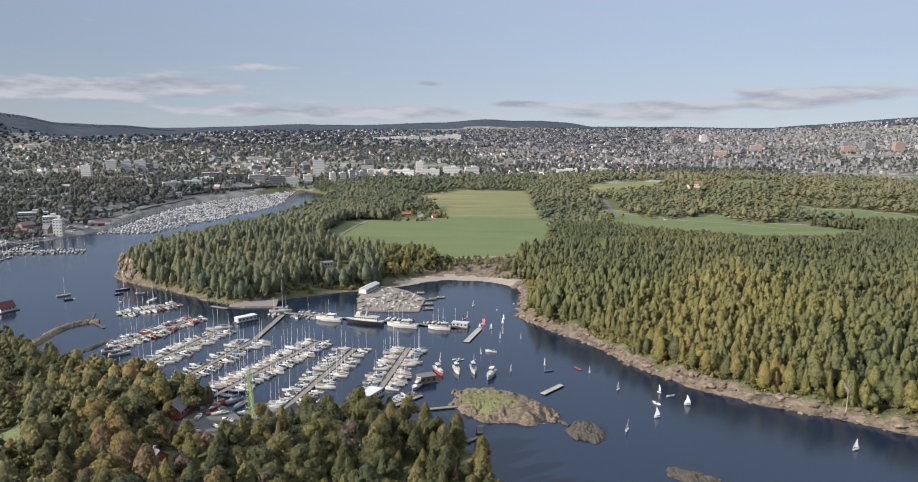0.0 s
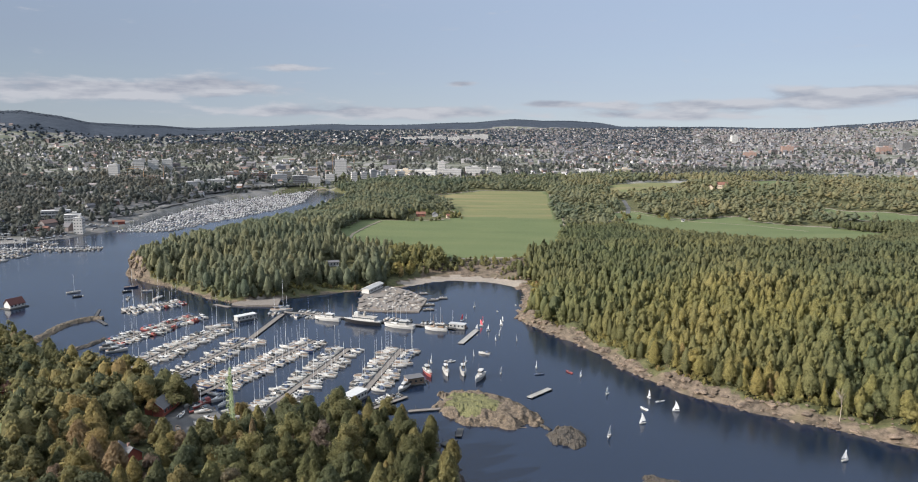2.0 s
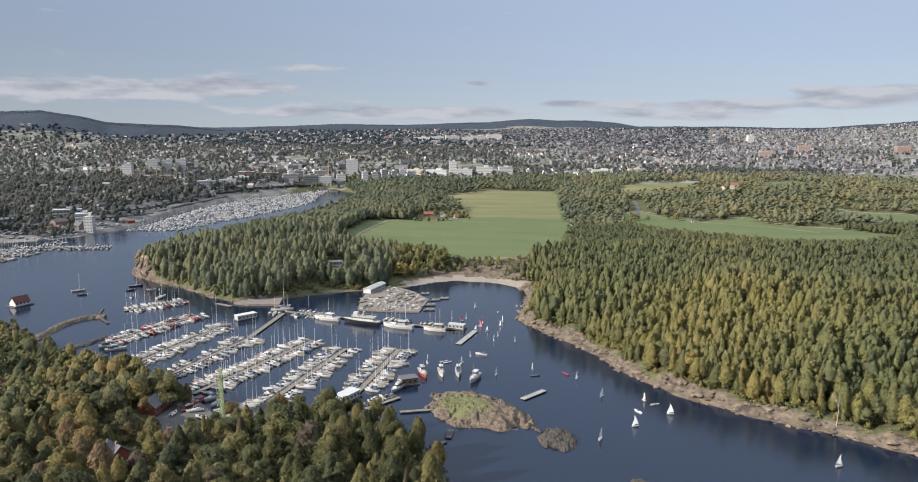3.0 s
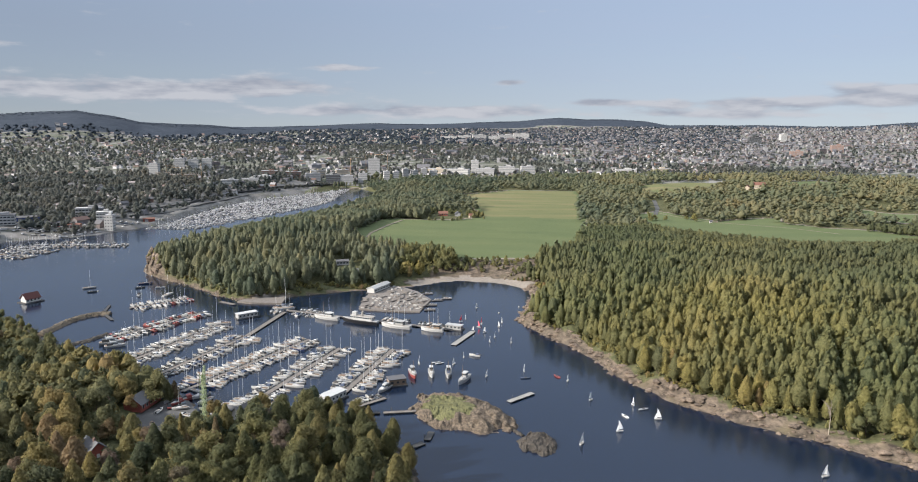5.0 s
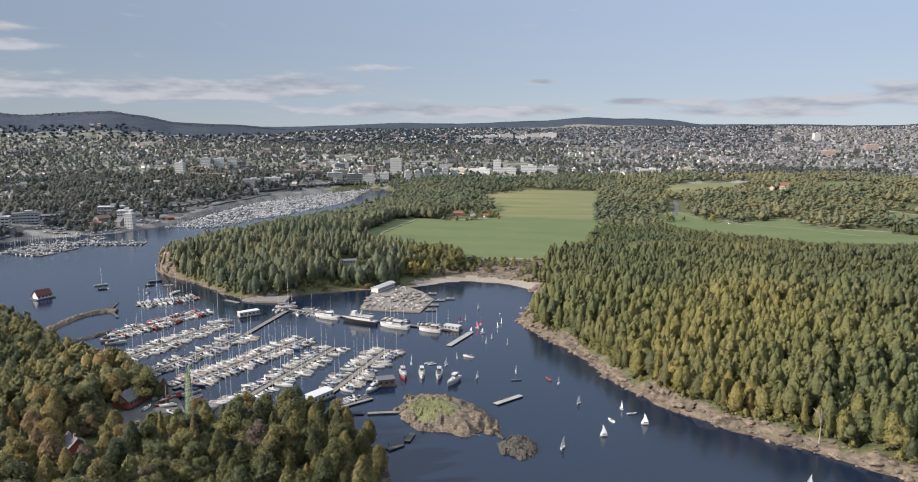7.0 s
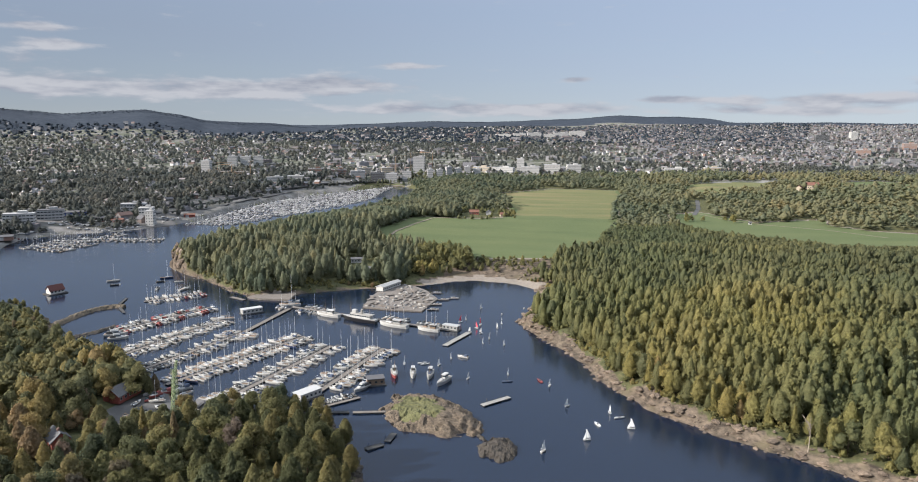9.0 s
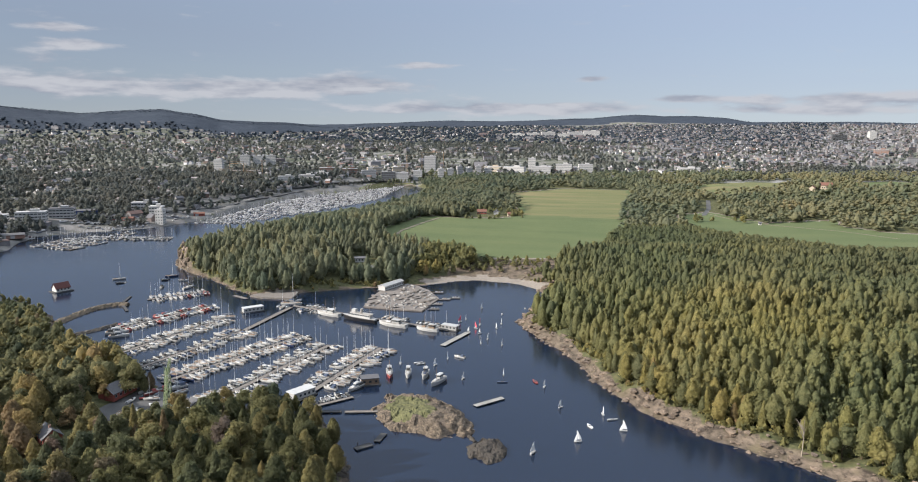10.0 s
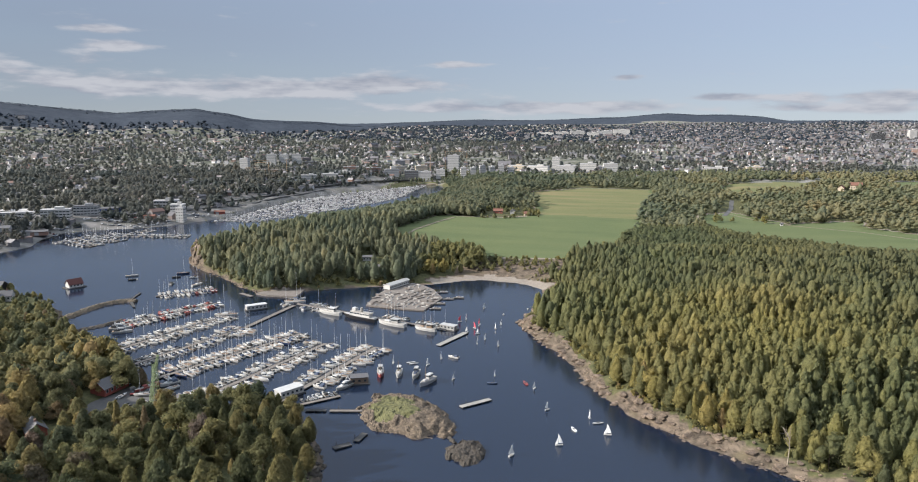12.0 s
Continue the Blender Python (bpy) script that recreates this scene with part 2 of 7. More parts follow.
def mat_ground():
    m, nt, b = nodes("ground_cover", 0.95, 0, 0.1)
    at = nt.nodes.new("ShaderNodeAttribute")
    at.attribute_name = "cover"          # 0 forest floor, 0.2 rock, 0.4 sand, 0.6 field, 0.8 stubble, 1.0 town
    f = at.outputs["Fac"]
    big, fine = noise_node(nt, 0.02, 5, 0.6, "Position"), noise_node(nt, 0.5, 5, 0.6, "Position")
    floor = ramp(nt, fine, [(0.3, (0.036, 0.041, 0.020)), (0.6, (0.08, 0.08, 0.04)), (0.8, (0.13, 0.11, 0.065))])
    rock = ramp(nt, noise_node(nt, 0.22, 8, 0.7, "Position", (1, 1, 2.5)), [(0.36, (0.034, 0.028, 0.023)), (0.48, (0.085, 0.069, 0.054)), (0.66, (0.155, 0.122, 0.094))])
    rock = mixc(nt, ramp(nt, noise_node(nt, 0.08, 6, 0.6, "Position"), [(0.52, (0, 0, 0)), (0.66, (0.6, 0.6, 0.6))]), rock, (0.085, 0.075, 0.045))
    sand = ramp(nt, fine, [(0.3, (0.15, 0.132, 0.112)), (0.7, (0.22, 0.195, 0.168))])
    rows = noise_node(nt, 0.03, 5, 0.5, "Position", (0.22, 1.3, 1))
    field = ramp(nt, rows, [(0.3, (0.072, 0.092, 0.043)), (0.55, (0.084, 0.103, 0.048)), (0.75, (0.097, 0.110, 0.053))])
    stub = ramp(nt, rows, [(0.32, (0.090, 0.104, 0.048)), (0.5, (0.116, 0.117, 0.056)), (0.72, (0.158, 0.134, 0.072))])
    town = ramp(nt, noise_node(nt, 0.03, 6, 0.7, "Position"), [(0.38, (0.058, 0.068, 0.052)), (0.48, (0.10, 0.104, 0.078)), (0.58, (0.18, 0.174, 0.168)), (0.75, (0.26, 0.255, 0.25))])

    # wooded ground of the far hills, with blue distance haze painted into it
    hazy_hill = ramp(nt, noise_node(nt, 0.035, 7, 0.75, "Position"), [(0.36, (0.022, 0.029, 0.041)), (0.5, (0.029, 0.037, 0.050)), (0.64, (0.040, 0.049, 0.062))])
    yard = ramp(nt, noise_node(nt, 0.06, 6, 0.7, "Position"), [(0.33, (0.06, 0.066, 0.042)), (0.42, (0.10, 0.098, 0.092)), (0.6, (0.15, 0.147, 0.143)), (0.75, (0.22, 0.215, 0.21))])

    def pick(edge):
        n = nt.nodes.new("ShaderNodeMapRange")
        n.inputs["From Min"].default_value, n.inputs["From Max"].default_value = edge - 0.04, edge + 0.04
        nt.links.new(f, n.inputs["Value"])
        return n.outputs[0]

    c = floor
    for edge, nxt in ((0.1, rock), (0.3, sand), (0.5, field), (0.7, stub), (0.9, town), (1.1, yard), (1.3, hazy_hill)):
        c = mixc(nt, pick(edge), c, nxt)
    c = mixc(nt, 1.0, c, ramp(nt, big, [(0.3, (0.9, 0.93, 0.93)), (0.7, (1.08, 1.05, 1.05))]), "MULTIPLY")
    nt.links.new(c, b.inputs["Base Color"])
    bump_to(nt, b, noise_node(nt, 0.8, 6, 0.65, "Position"), 0.6, 0.5)
    return m


def mat_water():
    m, nt, b = nodes("sea_water", 0.10, 0, 0.5)
    b.inputs["Base Color"].default_value = (0.005, 0.0105, 0.0235, 1)
    b.inputs["IOR"].default_value = 1.48
    calm = noise_node(nt, 0.012, 4, 0.5, "Position")
    r = ramp(nt, calm, [(0.35, (0.09, 0.09, 0.09)), (0.65, (0.19, 0.19, 0.19))])
    nt.links.new(r, b.inputs["Roughness"])
    w1 = noise_node(nt, 0.42, 6, 0.68, "Position", (0.45, 1.4, 1))
    w2 = noise_node(nt, 1.6, 3, 0.6, "Position")
    s = nt.nodes.new("ShaderNodeMath")
    s.operation = "MULTIPLY_ADD"
    nt.links.new(w2, s.inputs[0])
    s.inputs[1].default_value = 0.7
    nt.links.new(w1, s.inputs[2])
    bump_to(nt, b, s.outputs[0], 0.55, 0.055)
    return m


def mat_walls(name, stops, win=0.0, floor_h=3.0, bay=3.2):
    """Rendered or boarded house walls, a colour for each house; rows of dark panes where the house is far."""
    m, nt, b = nodes(name, 0.75, 0, 0.2)
    geo = nt.nodes.new("ShaderNodeNewGeometry")
    c = ramp(nt, geo.outputs["Random Per Island"], stops)
    c = mixc(nt, 0.3, c, ramp(nt, noise_node(nt, 0.3, 4, 0.6, "Position"), [(0.3, (0.25, 0.24, 0.23)), (0.7, (0.8, 0.8, 0.78))]), "SOFT_LIGHT")
    if win:
        sp = nt.nodes.new("ShaderNodeSeparateXYZ")
        nt.links.new(geo.outputs["Position"], sp.inputs[0])

        def cell(src, size, lo, hi):
            d = nt.nodes.new("ShaderNodeMath")
            d.operation = "DIVIDE"
            nt.links.new(src, d.inputs[0])
            d.inputs[1].default_value = size
            fr = nt.nodes.new("ShaderNodeMath")
            fr.operation = "FRACT"
            nt.links.new(d.outputs[0], fr.inputs[0])
            g = nt.nodes.new("ShaderNodeMath")
            g.operation = "COMPARE"
            nt.links.new(fr.outputs[0], g.inputs[0])
            g.inputs[1].default_value, g.inputs[2].default_value = (lo + hi) / 2, (hi - lo) / 2
            return g.outputs[0]

        ad = nt.nodes.new("ShaderNodeMath")
        nt.links.new(sp.outputs[0], ad.inputs[0])
        nt.links.new(sp.outputs[1], ad.inputs[1])
        k = nt.nodes.new("ShaderNodeMath")
        k.operation = "MULTIPLY"
        nt.links.new(cell(ad.outputs[0], bay, 0.25, 0.7), k.inputs[0])
        nt.links.new(cell(sp.outputs[2], floor_h, 0.3, 0.75), k.inputs[1])
        k2 = nt.nodes.new("ShaderNodeMath")
        k2.operation = "MULTIPLY"
        nt.links.new(k.outputs[0], k2.inputs[0])
        k2.inputs[1].default_value = win
        c = mixc(nt, k2.outputs[0], c, (0.05, 0.06, 0.07))
    nt.links.new(c, b.inputs["Base Color"])
    return m


def mat_roofs(name, stops):
    m, nt, b = nodes(name, 0.8, 0, 0.2)
    geo = nt.nodes.new("ShaderNodeNewGeometry")
    c = ramp(nt, geo.outputs["Random Per Island"], stops)
    c = mixc(nt, 0.3, c, ramp(nt, noise_node(nt, 0.5, 4, 0.6, "Position"), [(0.3, (0.2, 0.2, 0.2)), (0.7, (0.8, 0.8, 0.8))]), "SOFT_LIGHT")
    nt.links.new(c, b.inputs["Base Color"])
    return m


GREENS = [(0.0, (0.132, 0.142, 0.080)), (0.25, (0.176, 0.180, 0.089)), (0.5, (0.223, 0.211, 0.095)), (0.75, (0.263, 0.240, 0.097)), (0.92, (0.288, 0.249, 0.104)), (1.0, (0.280, 0.200, 0.114))]
# town and west bank trees: greens made bluer and paler to paint in haze
HAZE_GREENS = [(0.0, (0.097, 0.106, 0.104)), (0.4, (0.130, 0.138, 0.130)), (0.75, (0.171, 0.166, 0.140)), (1.0, (0.222, 0.182, 0.131))]
# far hill trees: the blue haze of distance is put into these leaf colours
HAZE_HILLS = [(0.0, (0.051, 0.068, 0.094)), (0.5, (0.062, 0.080, 0.106)), (1.0, (0.075, 0.090, 0.110))]
PINES = [(0.0, (0.126, 0.151, 0.111)), (0.3, (0.168, 0.185, 0.127)), (0.6, (0.211, 0.216, 0.134)), (1.0, (0.263, 0.232, 0.137))]
AUTUMN = [(0.0, (0.086, 0.103, 0.066)), (0.3, (0.140, 0.144, 0.079)), (0.55, (0.204, 0.188, 0.090)), (0.75, (0.249, 0.213, 0.097)), (0.9, (0.232, 0.179, 0.092)), (1.0, (0.176, 0.139, 0.116))]
M_GROUND, M_WATER = mat_ground(), mat_water()
M_LEAF = mat_foliage("forest_leaves", GREENS, "attr")
M_LEAF_OB = mat_foliage("tree_leaves", GREENS, "object")
M_LEAF_ISLE = mat_foliage("autumn_leaves", AUTUMN, "object")
M_LEAF_ISLE_S = mat_foliage("autumn_wood_leaves", AUTUMN, "attr")
# leaves of the town and west bank trees, haze included in the colour
M_HAZE_LEAF = mat_foliage("spruce_needles", HAZE_GREENS, "attr")
M_PINE = mat_foliage("pine_needles", PINES, "attr")
M_PINE_OB = mat_foliage("pine_point_needles", [(0.0, (0.086, 0.096, 0.052)), (0.35, (0.118, 0.122, 0.064)), (0.7, (0.152, 0.146, 0.070)), (1.0, (0.196, 0.166, 0.076))], "object")
# foliage for the far slopes, tinted with distance haze
M_HAZE_HILL = mat_foliage("blue_spruce_needles", HAZE_HILLS, "attr")
M_BARK = mat_plain("bark", (0.09, 0.065, 0.045), 0.9, var=0.5, scale=3)
M_DEAD = mat_plain("dead_wood", (0.26, 0.225, 0.18), 0.85, var=0.3, scale=3)
M_ROCK = mat_rock("shore_rock", (0.082, 0.066, 0.052), (0.25, 0.196, 0.152))
M_ISLET = mat_rock("islet_rock", (0.06, 0.048, 0.036), (0.28, 0.225, 0.166), 0.7)
M_ROCK_D = mat_rock("dark_rock", (0.035, 0.032, 0.028), (0.135, 0.118, 0.098), 0.6)
M_SPIT = mat_rock("earthy_rock", (0.06, 0.05, 0.038), (0.20, 0.165, 0.12), 0.35)
M_GRASS = mat_plain("dry_grass", (0.088, 0.088, 0.040), 0.95, var=0.5, scale=0.6)
M_WHITE = mat_plain("white_gelcoat", (0.42, 0.42, 0.41), 0.35, var=0.18, scale=0.8, spec=0.4, per_object=0.48)
M_CREAM = mat_plain("cream_deck", (0.27, 0.255, 0.23), 0.6, var=0.2, per_object=0.2)
M_TEAK = mat_plain("teak", (0.19, 0.135, 0.095), 0.7, var=0.35, per_object=0.3)
M_NAVY = mat_plain("navy_paint", (0.02, 0.035, 0.09), 0.3, var=0.2, spec=0.5)
M_BLUE = mat_plain("blue_canvas", (0.06, 0.08, 0.125), 0.8, var=0.25, per_object=0.3)
M_RED = mat_plain("red_paint", (0.19, 0.045, 0.04), 0.5, var=0.25)
M_REDWOOD = mat_plain("red_boards", (0.20, 0.055, 0.042), 0.8, var=0.3)
M_BLACK = mat_plain("black_paint", (0.015, 0.015, 0.017), 0.4, var=0.2)
M_SCREEN = mat_plain("tinted_glass", (0.02, 0.028, 0.035), 0.08, var=0.1, spec=0.6)
M_ALU = mat_plain("aluminium", (0.55, 0.56, 0.57), 0.45, 0.3, var=0.1)
M_MAROON = mat_plain("dark_red_roof", (0.085, 0.034, 0.03), 0.85, var=0.3)
M_PLANK = mat_plain("weathered_planks", (0.14, 0.125, 0.112), 0.9, var=0.35, scale=0.7)
M_CONC = mat_plain("concrete", (0.22, 0.213, 0.2), 0.9, var=0.25, scale=0.4)
M_TAR = mat_plain("dark_float", (0.05, 0.05, 0.05), 0.8, var=0.3)
M_SAIL = mat_plain("sailcloth", (0.60, 0.60, 0.585), 0.7, var=0.06)
M_GREEN = mat_plain("green_steel", (0.15, 0.19, 0.09), 0.5, var=0.25)
M_SLATE = mat_plain("grey_roofing", (0.085, 0.085, 0.09), 0.8, var=0.25)
M_TILE = mat_plain("red_roof_tiles", (0.14, 0.068, 0.05), 0.85, var=0.3)
M_WALLW = mat_plain("white_walls", (0.39, 0.386, 0.375), 0.8, var=0.12, scale=0.3)
M_WALLG = mat_plain("grey_walls", (0.30, 0.30, 0.30), 0.8, var=0.15, scale=0.3)
M_WALLB = mat_plain("brick_walls", (0.20, 0.125, 0.10), 0.85, var=0.2, scale=0.3)
M_WALLY = mat_plain("ochre_walls", (0.36, 0.31, 0.24), 0.85, var=0.15, scale=0.3)
M_WALLBL = mat_plain("blue_hall_walls", (0.04, 0.07, 0.20), 0.6, var=0.2, scale=0.3)
M_ASPH = mat_plain("asphalt", (0.07, 0.07, 0.07), 0.9, var=0.3, scale=0.2)
M_PINK = mat_plain("red_sail", (0.62, 0.06, 0.08), 0.7, var=0.1)
M_CRANE = mat_plain("orange_steel", (0.26, 0.17, 0.10), 0.6, var=0.2)
M_TOWNW = mat_walls("villa_walls", [(0, (0.45, 0.45, 0.46)), (0.42, (0.35, 0.35, 0.355)), (0.52, (0.24, 0.23, 0.21)), (0.78, (0.18, 0.18, 0.185)), (0.92, (0.17, 0.105, 0.085)), (1, (0.45, 0.44, 0.43))], 0.0)
M_TOWNR = mat_roofs("villa_roofs", [(0, (0.07, 0.07, 0.078)), (0.4, (0.12, 0.117, 0.12)), (0.6, (0.15, 0.095, 0.078)), (0.8, (0.24, 0.235, 0.24)), (1, (0.1, 0.095, 0.098))])
M_CITYW = mat_walls("city_walls", [(0, (0.193, 0.197, 0.214)), (0.3, (0.143, 0.139, 0.145)), (0.5, (0.118, 0.095, 0.092)), (0.65, (0.235, 0.238, 0.249)), (0.85, (0.107, 0.110, 0.119)), (1, (0.154, 0.135, 0.130))], 0.25)
M_CITYR = mat_roofs("city_roofs", [(0, (0.068, 0.071, 0.082)), (0.35, (0.107, 0.110, 0.120)), (0.55, (0.093, 0.067, 0.064)), (0.75, (0.157, 0.161, 0.173)), (1, (0.071, 0.060, 0.061))])
M_PANE = mat_plain("far_panes", (0.20, 0.21, 0.22), 0.2, var=0.2, scale=0.4, spec=0.5)
M_FLEET = mat_walls("moored_hulls", [(0, (0.42, 0.42, 0.415)), (0.5, (0.33, 0.33, 0.33)), (0.66, (0.16, 0.16, 0.16)), (0.8, (0.07, 0.085, 0.12)), (1, (0.44, 0.44, 0.43))], 0.0)
M_DIRT = mat_plain("dirt_path", (0.15, 0.13, 0.10), 0.95, var=0.3, scale=0.3)


# ---- mesh helpers ----
class Geo:
    """A mesh in the making: vertices, faces and the slot of each face."""

    def __init__(self):
        self.v, self.f, self.s = [], [], []
        self.slot = 0

    def add(self, verts, faces):
        n = len(self.v)
        self.v += [tuple(p) for p in verts]
        self.f += [tuple(n + i for i in q) for q in faces]
        self.s += [self.slot] * len(faces)
        return self

    def box(self, x, y, z0, sx, sy, sz, rot=0.0, top=1.0):
        c, s = math.cos(radians(rot)), math.sin(radians(rot))
        vs = []
        for k, h in ((1.0, z0), (top, z0 + sz)):
            for a, b in ((-1, -1), (1, -1), (1, 1), (-1, 1)):
                u, w = a * sx / 2 * k, b * sy / 2 * k
                vs.append((x + u * c - w * s, y + u * s + w * c, h))
        return self.add(vs, [(3, 2, 1, 0), (4, 5, 6, 7), (0, 1, 5, 4), (1, 2, 6, 5), (2, 3, 7, 6), (3, 0, 4, 7)])

    def gable(self, x, y, z0, sx, sy, h, rot=0.0, over=0.4, thick=0.25):
        """A pitched roof, ridge along its x."""
        c, s = math.cos(radians(rot)), math.sin(radians(rot))
        a, b = sx / 2 + over, sy / 2 + over
        drop = h * over / (sy / 2)
        pr = [(-b, -drop), (0, h), (b, -drop), (b, -drop + thick), (0, h + thick), (-b, -drop + thick)]
        vs = [(x + e * a * c - w * s, y + e * a * s + w * c, z0 + q) for e in (-1, 1) for w, q in pr]
        fs = [(0, 1, 4, 5), (1, 2, 3, 4), (11, 10, 7, 6), (10, 9, 8, 7)] + [(i, i + 6, (i + 1) % 6 + 6, (i + 1) % 6) for i in range(6)]
        return self.add(vs, fs)

    def gable_walls(self, x, y, z0, sx, sy, hw, hr, rot=0.0):
        """Four walls with two pointed gable ends."""
        c, s = math.cos(radians(rot)), math.sin(radians(rot))
        a, b = sx / 2, sy / 2
        pr = [(-b, 0), (b, 0), (b, hw), (0, hw + hr), (-b, hw)]
        vs = [(x + e * a * c - w * s, y + e * a * s + w * c, z0 + q) for e in (-1, 1) for w, q in pr]
        return self.add(vs, [(0, 1, 2, 3, 4), (9, 8, 7, 6, 5)] + [(i + 5, (i + 1) % 5 + 5, (i + 1) % 5, i) for i in range(5)])

    def rod(self, p, q, r0, r1=None, n=5):
        p, q = Vector(p), Vector(q)
        r1 = r0 if r1 is None else r1
        d = (q - p).normalized()
        u = d.orthogonal().normalized()
        w = d.cross(u)
        vs = []
        for o, r in ((p, r0), (q, r1)):
            for i in range(n):
                a = 2 * math.pi * i / n
                vs.append(o + r * (math.cos(a) * u + math.sin(a) * w))
        return self.add(vs, [(i, (i + 1) % n, (i + 1) % n + n, i + n) for i in range(n)] + [tuple(range(n - 1, -1, -1)), tuple(range(n, 2 * n))])

    def loft(self, loops, closed=True):
        n = len(loops[0])
        vs = [p for lp in loops for p in lp]
        fs = []
        for k in range(len(loops) - 1):
            for i in range(n if closed else n - 1):
                j = (i + 1) % n
                fs.append((k * n + i, k * n + j, (k + 1) * n + j, (k + 1) * n + i))
        if closed:
            fs += [tuple(range(n - 1, -1, -1)), tuple(range((len(loops) - 1) * n, len(loops) * n))]
        return self.add(vs, fs)

    def sheet(self, poly, z, thick):
        """A flat slab over a polygon."""
        n = len(poly)
        vs = [(x, y, z - thick) for x, y in poly] + [(x, y, z) for x, y in poly]
        return self.add(vs, [tuple(range(n - 1, -1, -1)), tuple(range(n, 2 * n))] + [(i, (i + 1) % n, (i + 1) % n + n, i + n) for i in range(n)])

    def mesh(self, name, mats):
        me = bpy.data.meshes.new(name)
        me.from_pydata(self.v, [], self.f)
        for m in mats if isinstance(mats, (list, tuple)) else [mats]:
            me.materials.append(m)
        if any(self.s):
            me.polygons.foreach_set("material_index", self.s)
        me.update()
        return me


def part(name, geo, material, parent, label="", smooth=False):
    me = geo if isinstance(geo, bpy.types.Mesh) else geo.mesh(name, material)
    if smooth:
        me.polygons.foreach_set("use_smooth", [True] * len(me.polygons))
    ob = new(name, me)
    ob.parent = parent
    return tagged(ob, label)


def thing(name, label, category, group="", m=None, kind=""):
    ob = new(name)
    ob.empty_display_size = 0.5
    if m is not None:
        ob.matrix_basis = m
    return tagged(ob, label, category, group, kind)


def solo(name, geo, material, label, category, group="", m=None, kind="", smooth=False):
    """A thing of one mesh."""
    ob = part(name, geo, material, None, smooth=smooth)
    if m is not None:
        ob.matrix_basis = m
    return tagged(ob, label, category, group, kind)


def tri_mesh(name, V, F, mats, slots=None, attr=None, smooth=False):
    """A large mesh from arrays: V (n, 3), F (m, 3 or 4), a point attribute (name, values)."""
    V, F = np.asarray(V, np.float32), np.asarray(F, np.int32)
    k = F.shape[1]
    me = bpy.data.meshes.new(name)
    me.vertices.add(len(V))
    me.vertices.foreach_set("co", V.ravel())
    me.loops.add(F.size)
    me.loops.foreach_set("vertex_index", F.ravel())
    me.polygons.add(len(F))
    me.polygons.foreach_set("loop_start", np.arange(0, F.size, k, dtype=np.int32))
    for m in mats if isinstance(mats, (list, tuple)) else [mats]:
        me.materials.append(m)
    if slots is not None:
        me.polygons.foreach_set("material_index", np.asarray(slots, np.int32))
    me.polygons.foreach_set("use_smooth", np.full(len(F), smooth))
    if attr:
        a = me.attributes.new(attr[0], "FLOAT", "POINT")
        a.data.foreach_set("value", np.asarray(attr[1], np.float32))
    me.update()
    me.validate()
    return me


# ---- the lie of the land ----
SHORE_EAST = [(186, 246), (167, 260), (149, 270), (134, 281), (120, 293), (108.5, 308), (97, 326), (91, 345), (81, 365), (67, 385), (56, 402), (51, 417), (57, 452),
              (60, 487), (51, 503), (34, 512), (12, 517), (-10, 507), (-22, 495), (-42, 486), (-78, 468), (-97, 455), (-114, 438), (-129, 441.5), (-149, 453.5), (-173, 473.5), (-190, 485.5), (-206, 495),
              (-219, 506.5), (-233, 518), (-240, 538), (-240, 570), (-236, 612), (-218, 680), (-201, 740), (-190, 800), (-180, 880), (-174, 980), (-170, 1080), (-190, 1180), (-228, 1245)]
SHORE_WEST = [(-262, 1240), (-300, 1150), (-345, 1060), (-362, 930), (-358, 830), (-352, 765), (-366, 720), (-376, 690), (-395, 662), (-430, 642), (-446, 615), (-434, 575), (-414, 545), (-416, 512),
              (-460, 470), (-600, 420), (-900, 380), (-2200, 300), (-4990, 200)]
LAND = SHORE_EAST + SHORE_WEST + [(-4990, 4990), (4990, 4990), (4990, -200), (1500, -60), (700, 60), (420, 130), (300, 185), (230, 228)]
ISLE = [(30, 165), (27, 195), (24, 213), (17, 228), (8, 243), (-7, 261), (-20, 265), (-40, 267), (-52, 262), (-66, 262), (-76, 266), (-84, 280), (-102, 287), (-123, 306), (-150, 318),
        (-172, 332), (-196, 348), (-215, 366), (-250, 390), (-300, 402), (-420, 380), (-560, 260), (-520, 60), (-300, 20), (-100, 60), (0, 110)]
FIELD = [(-107, 645), (-100, 708), (-92, 762), (-66, 762), (-28, 767), (6, 785), (6, 860), (-16, 960), (-34, 1040), (40, 1120), (132, 1115), (122, 950), (114, 802), (110, 694), (96, 610), (88, 566), (30, 560), (0, 560), (-36, 584), (-78, 606)]
MEADOW = [(188, 845), (214, 872), (258, 790), (300, 812), (330, 824), (322, 790), (357, 750), (398, 732), (428, 700), (424, 676), (368, 640), (313, 628), (267, 640), (223, 672), (180, 712)]
RIDE = [(440, 872), (490, 845), (540, 800), (560, 740), (500, 735), (456, 776), (425, 806)]
PADDOCK = [(225, 1062), (250, 1200), (330, 1275), (395, 1275), (372, 1170), (300, 1075)]
GLADE = [(455, 1080), (450, 1190), (530, 1240), (548, 1130), (520, 1070)]
CENTRE = (57.0, 10.0)
"""Crest of the far hills: bearing from the middle of the flight, its distance, its height."""
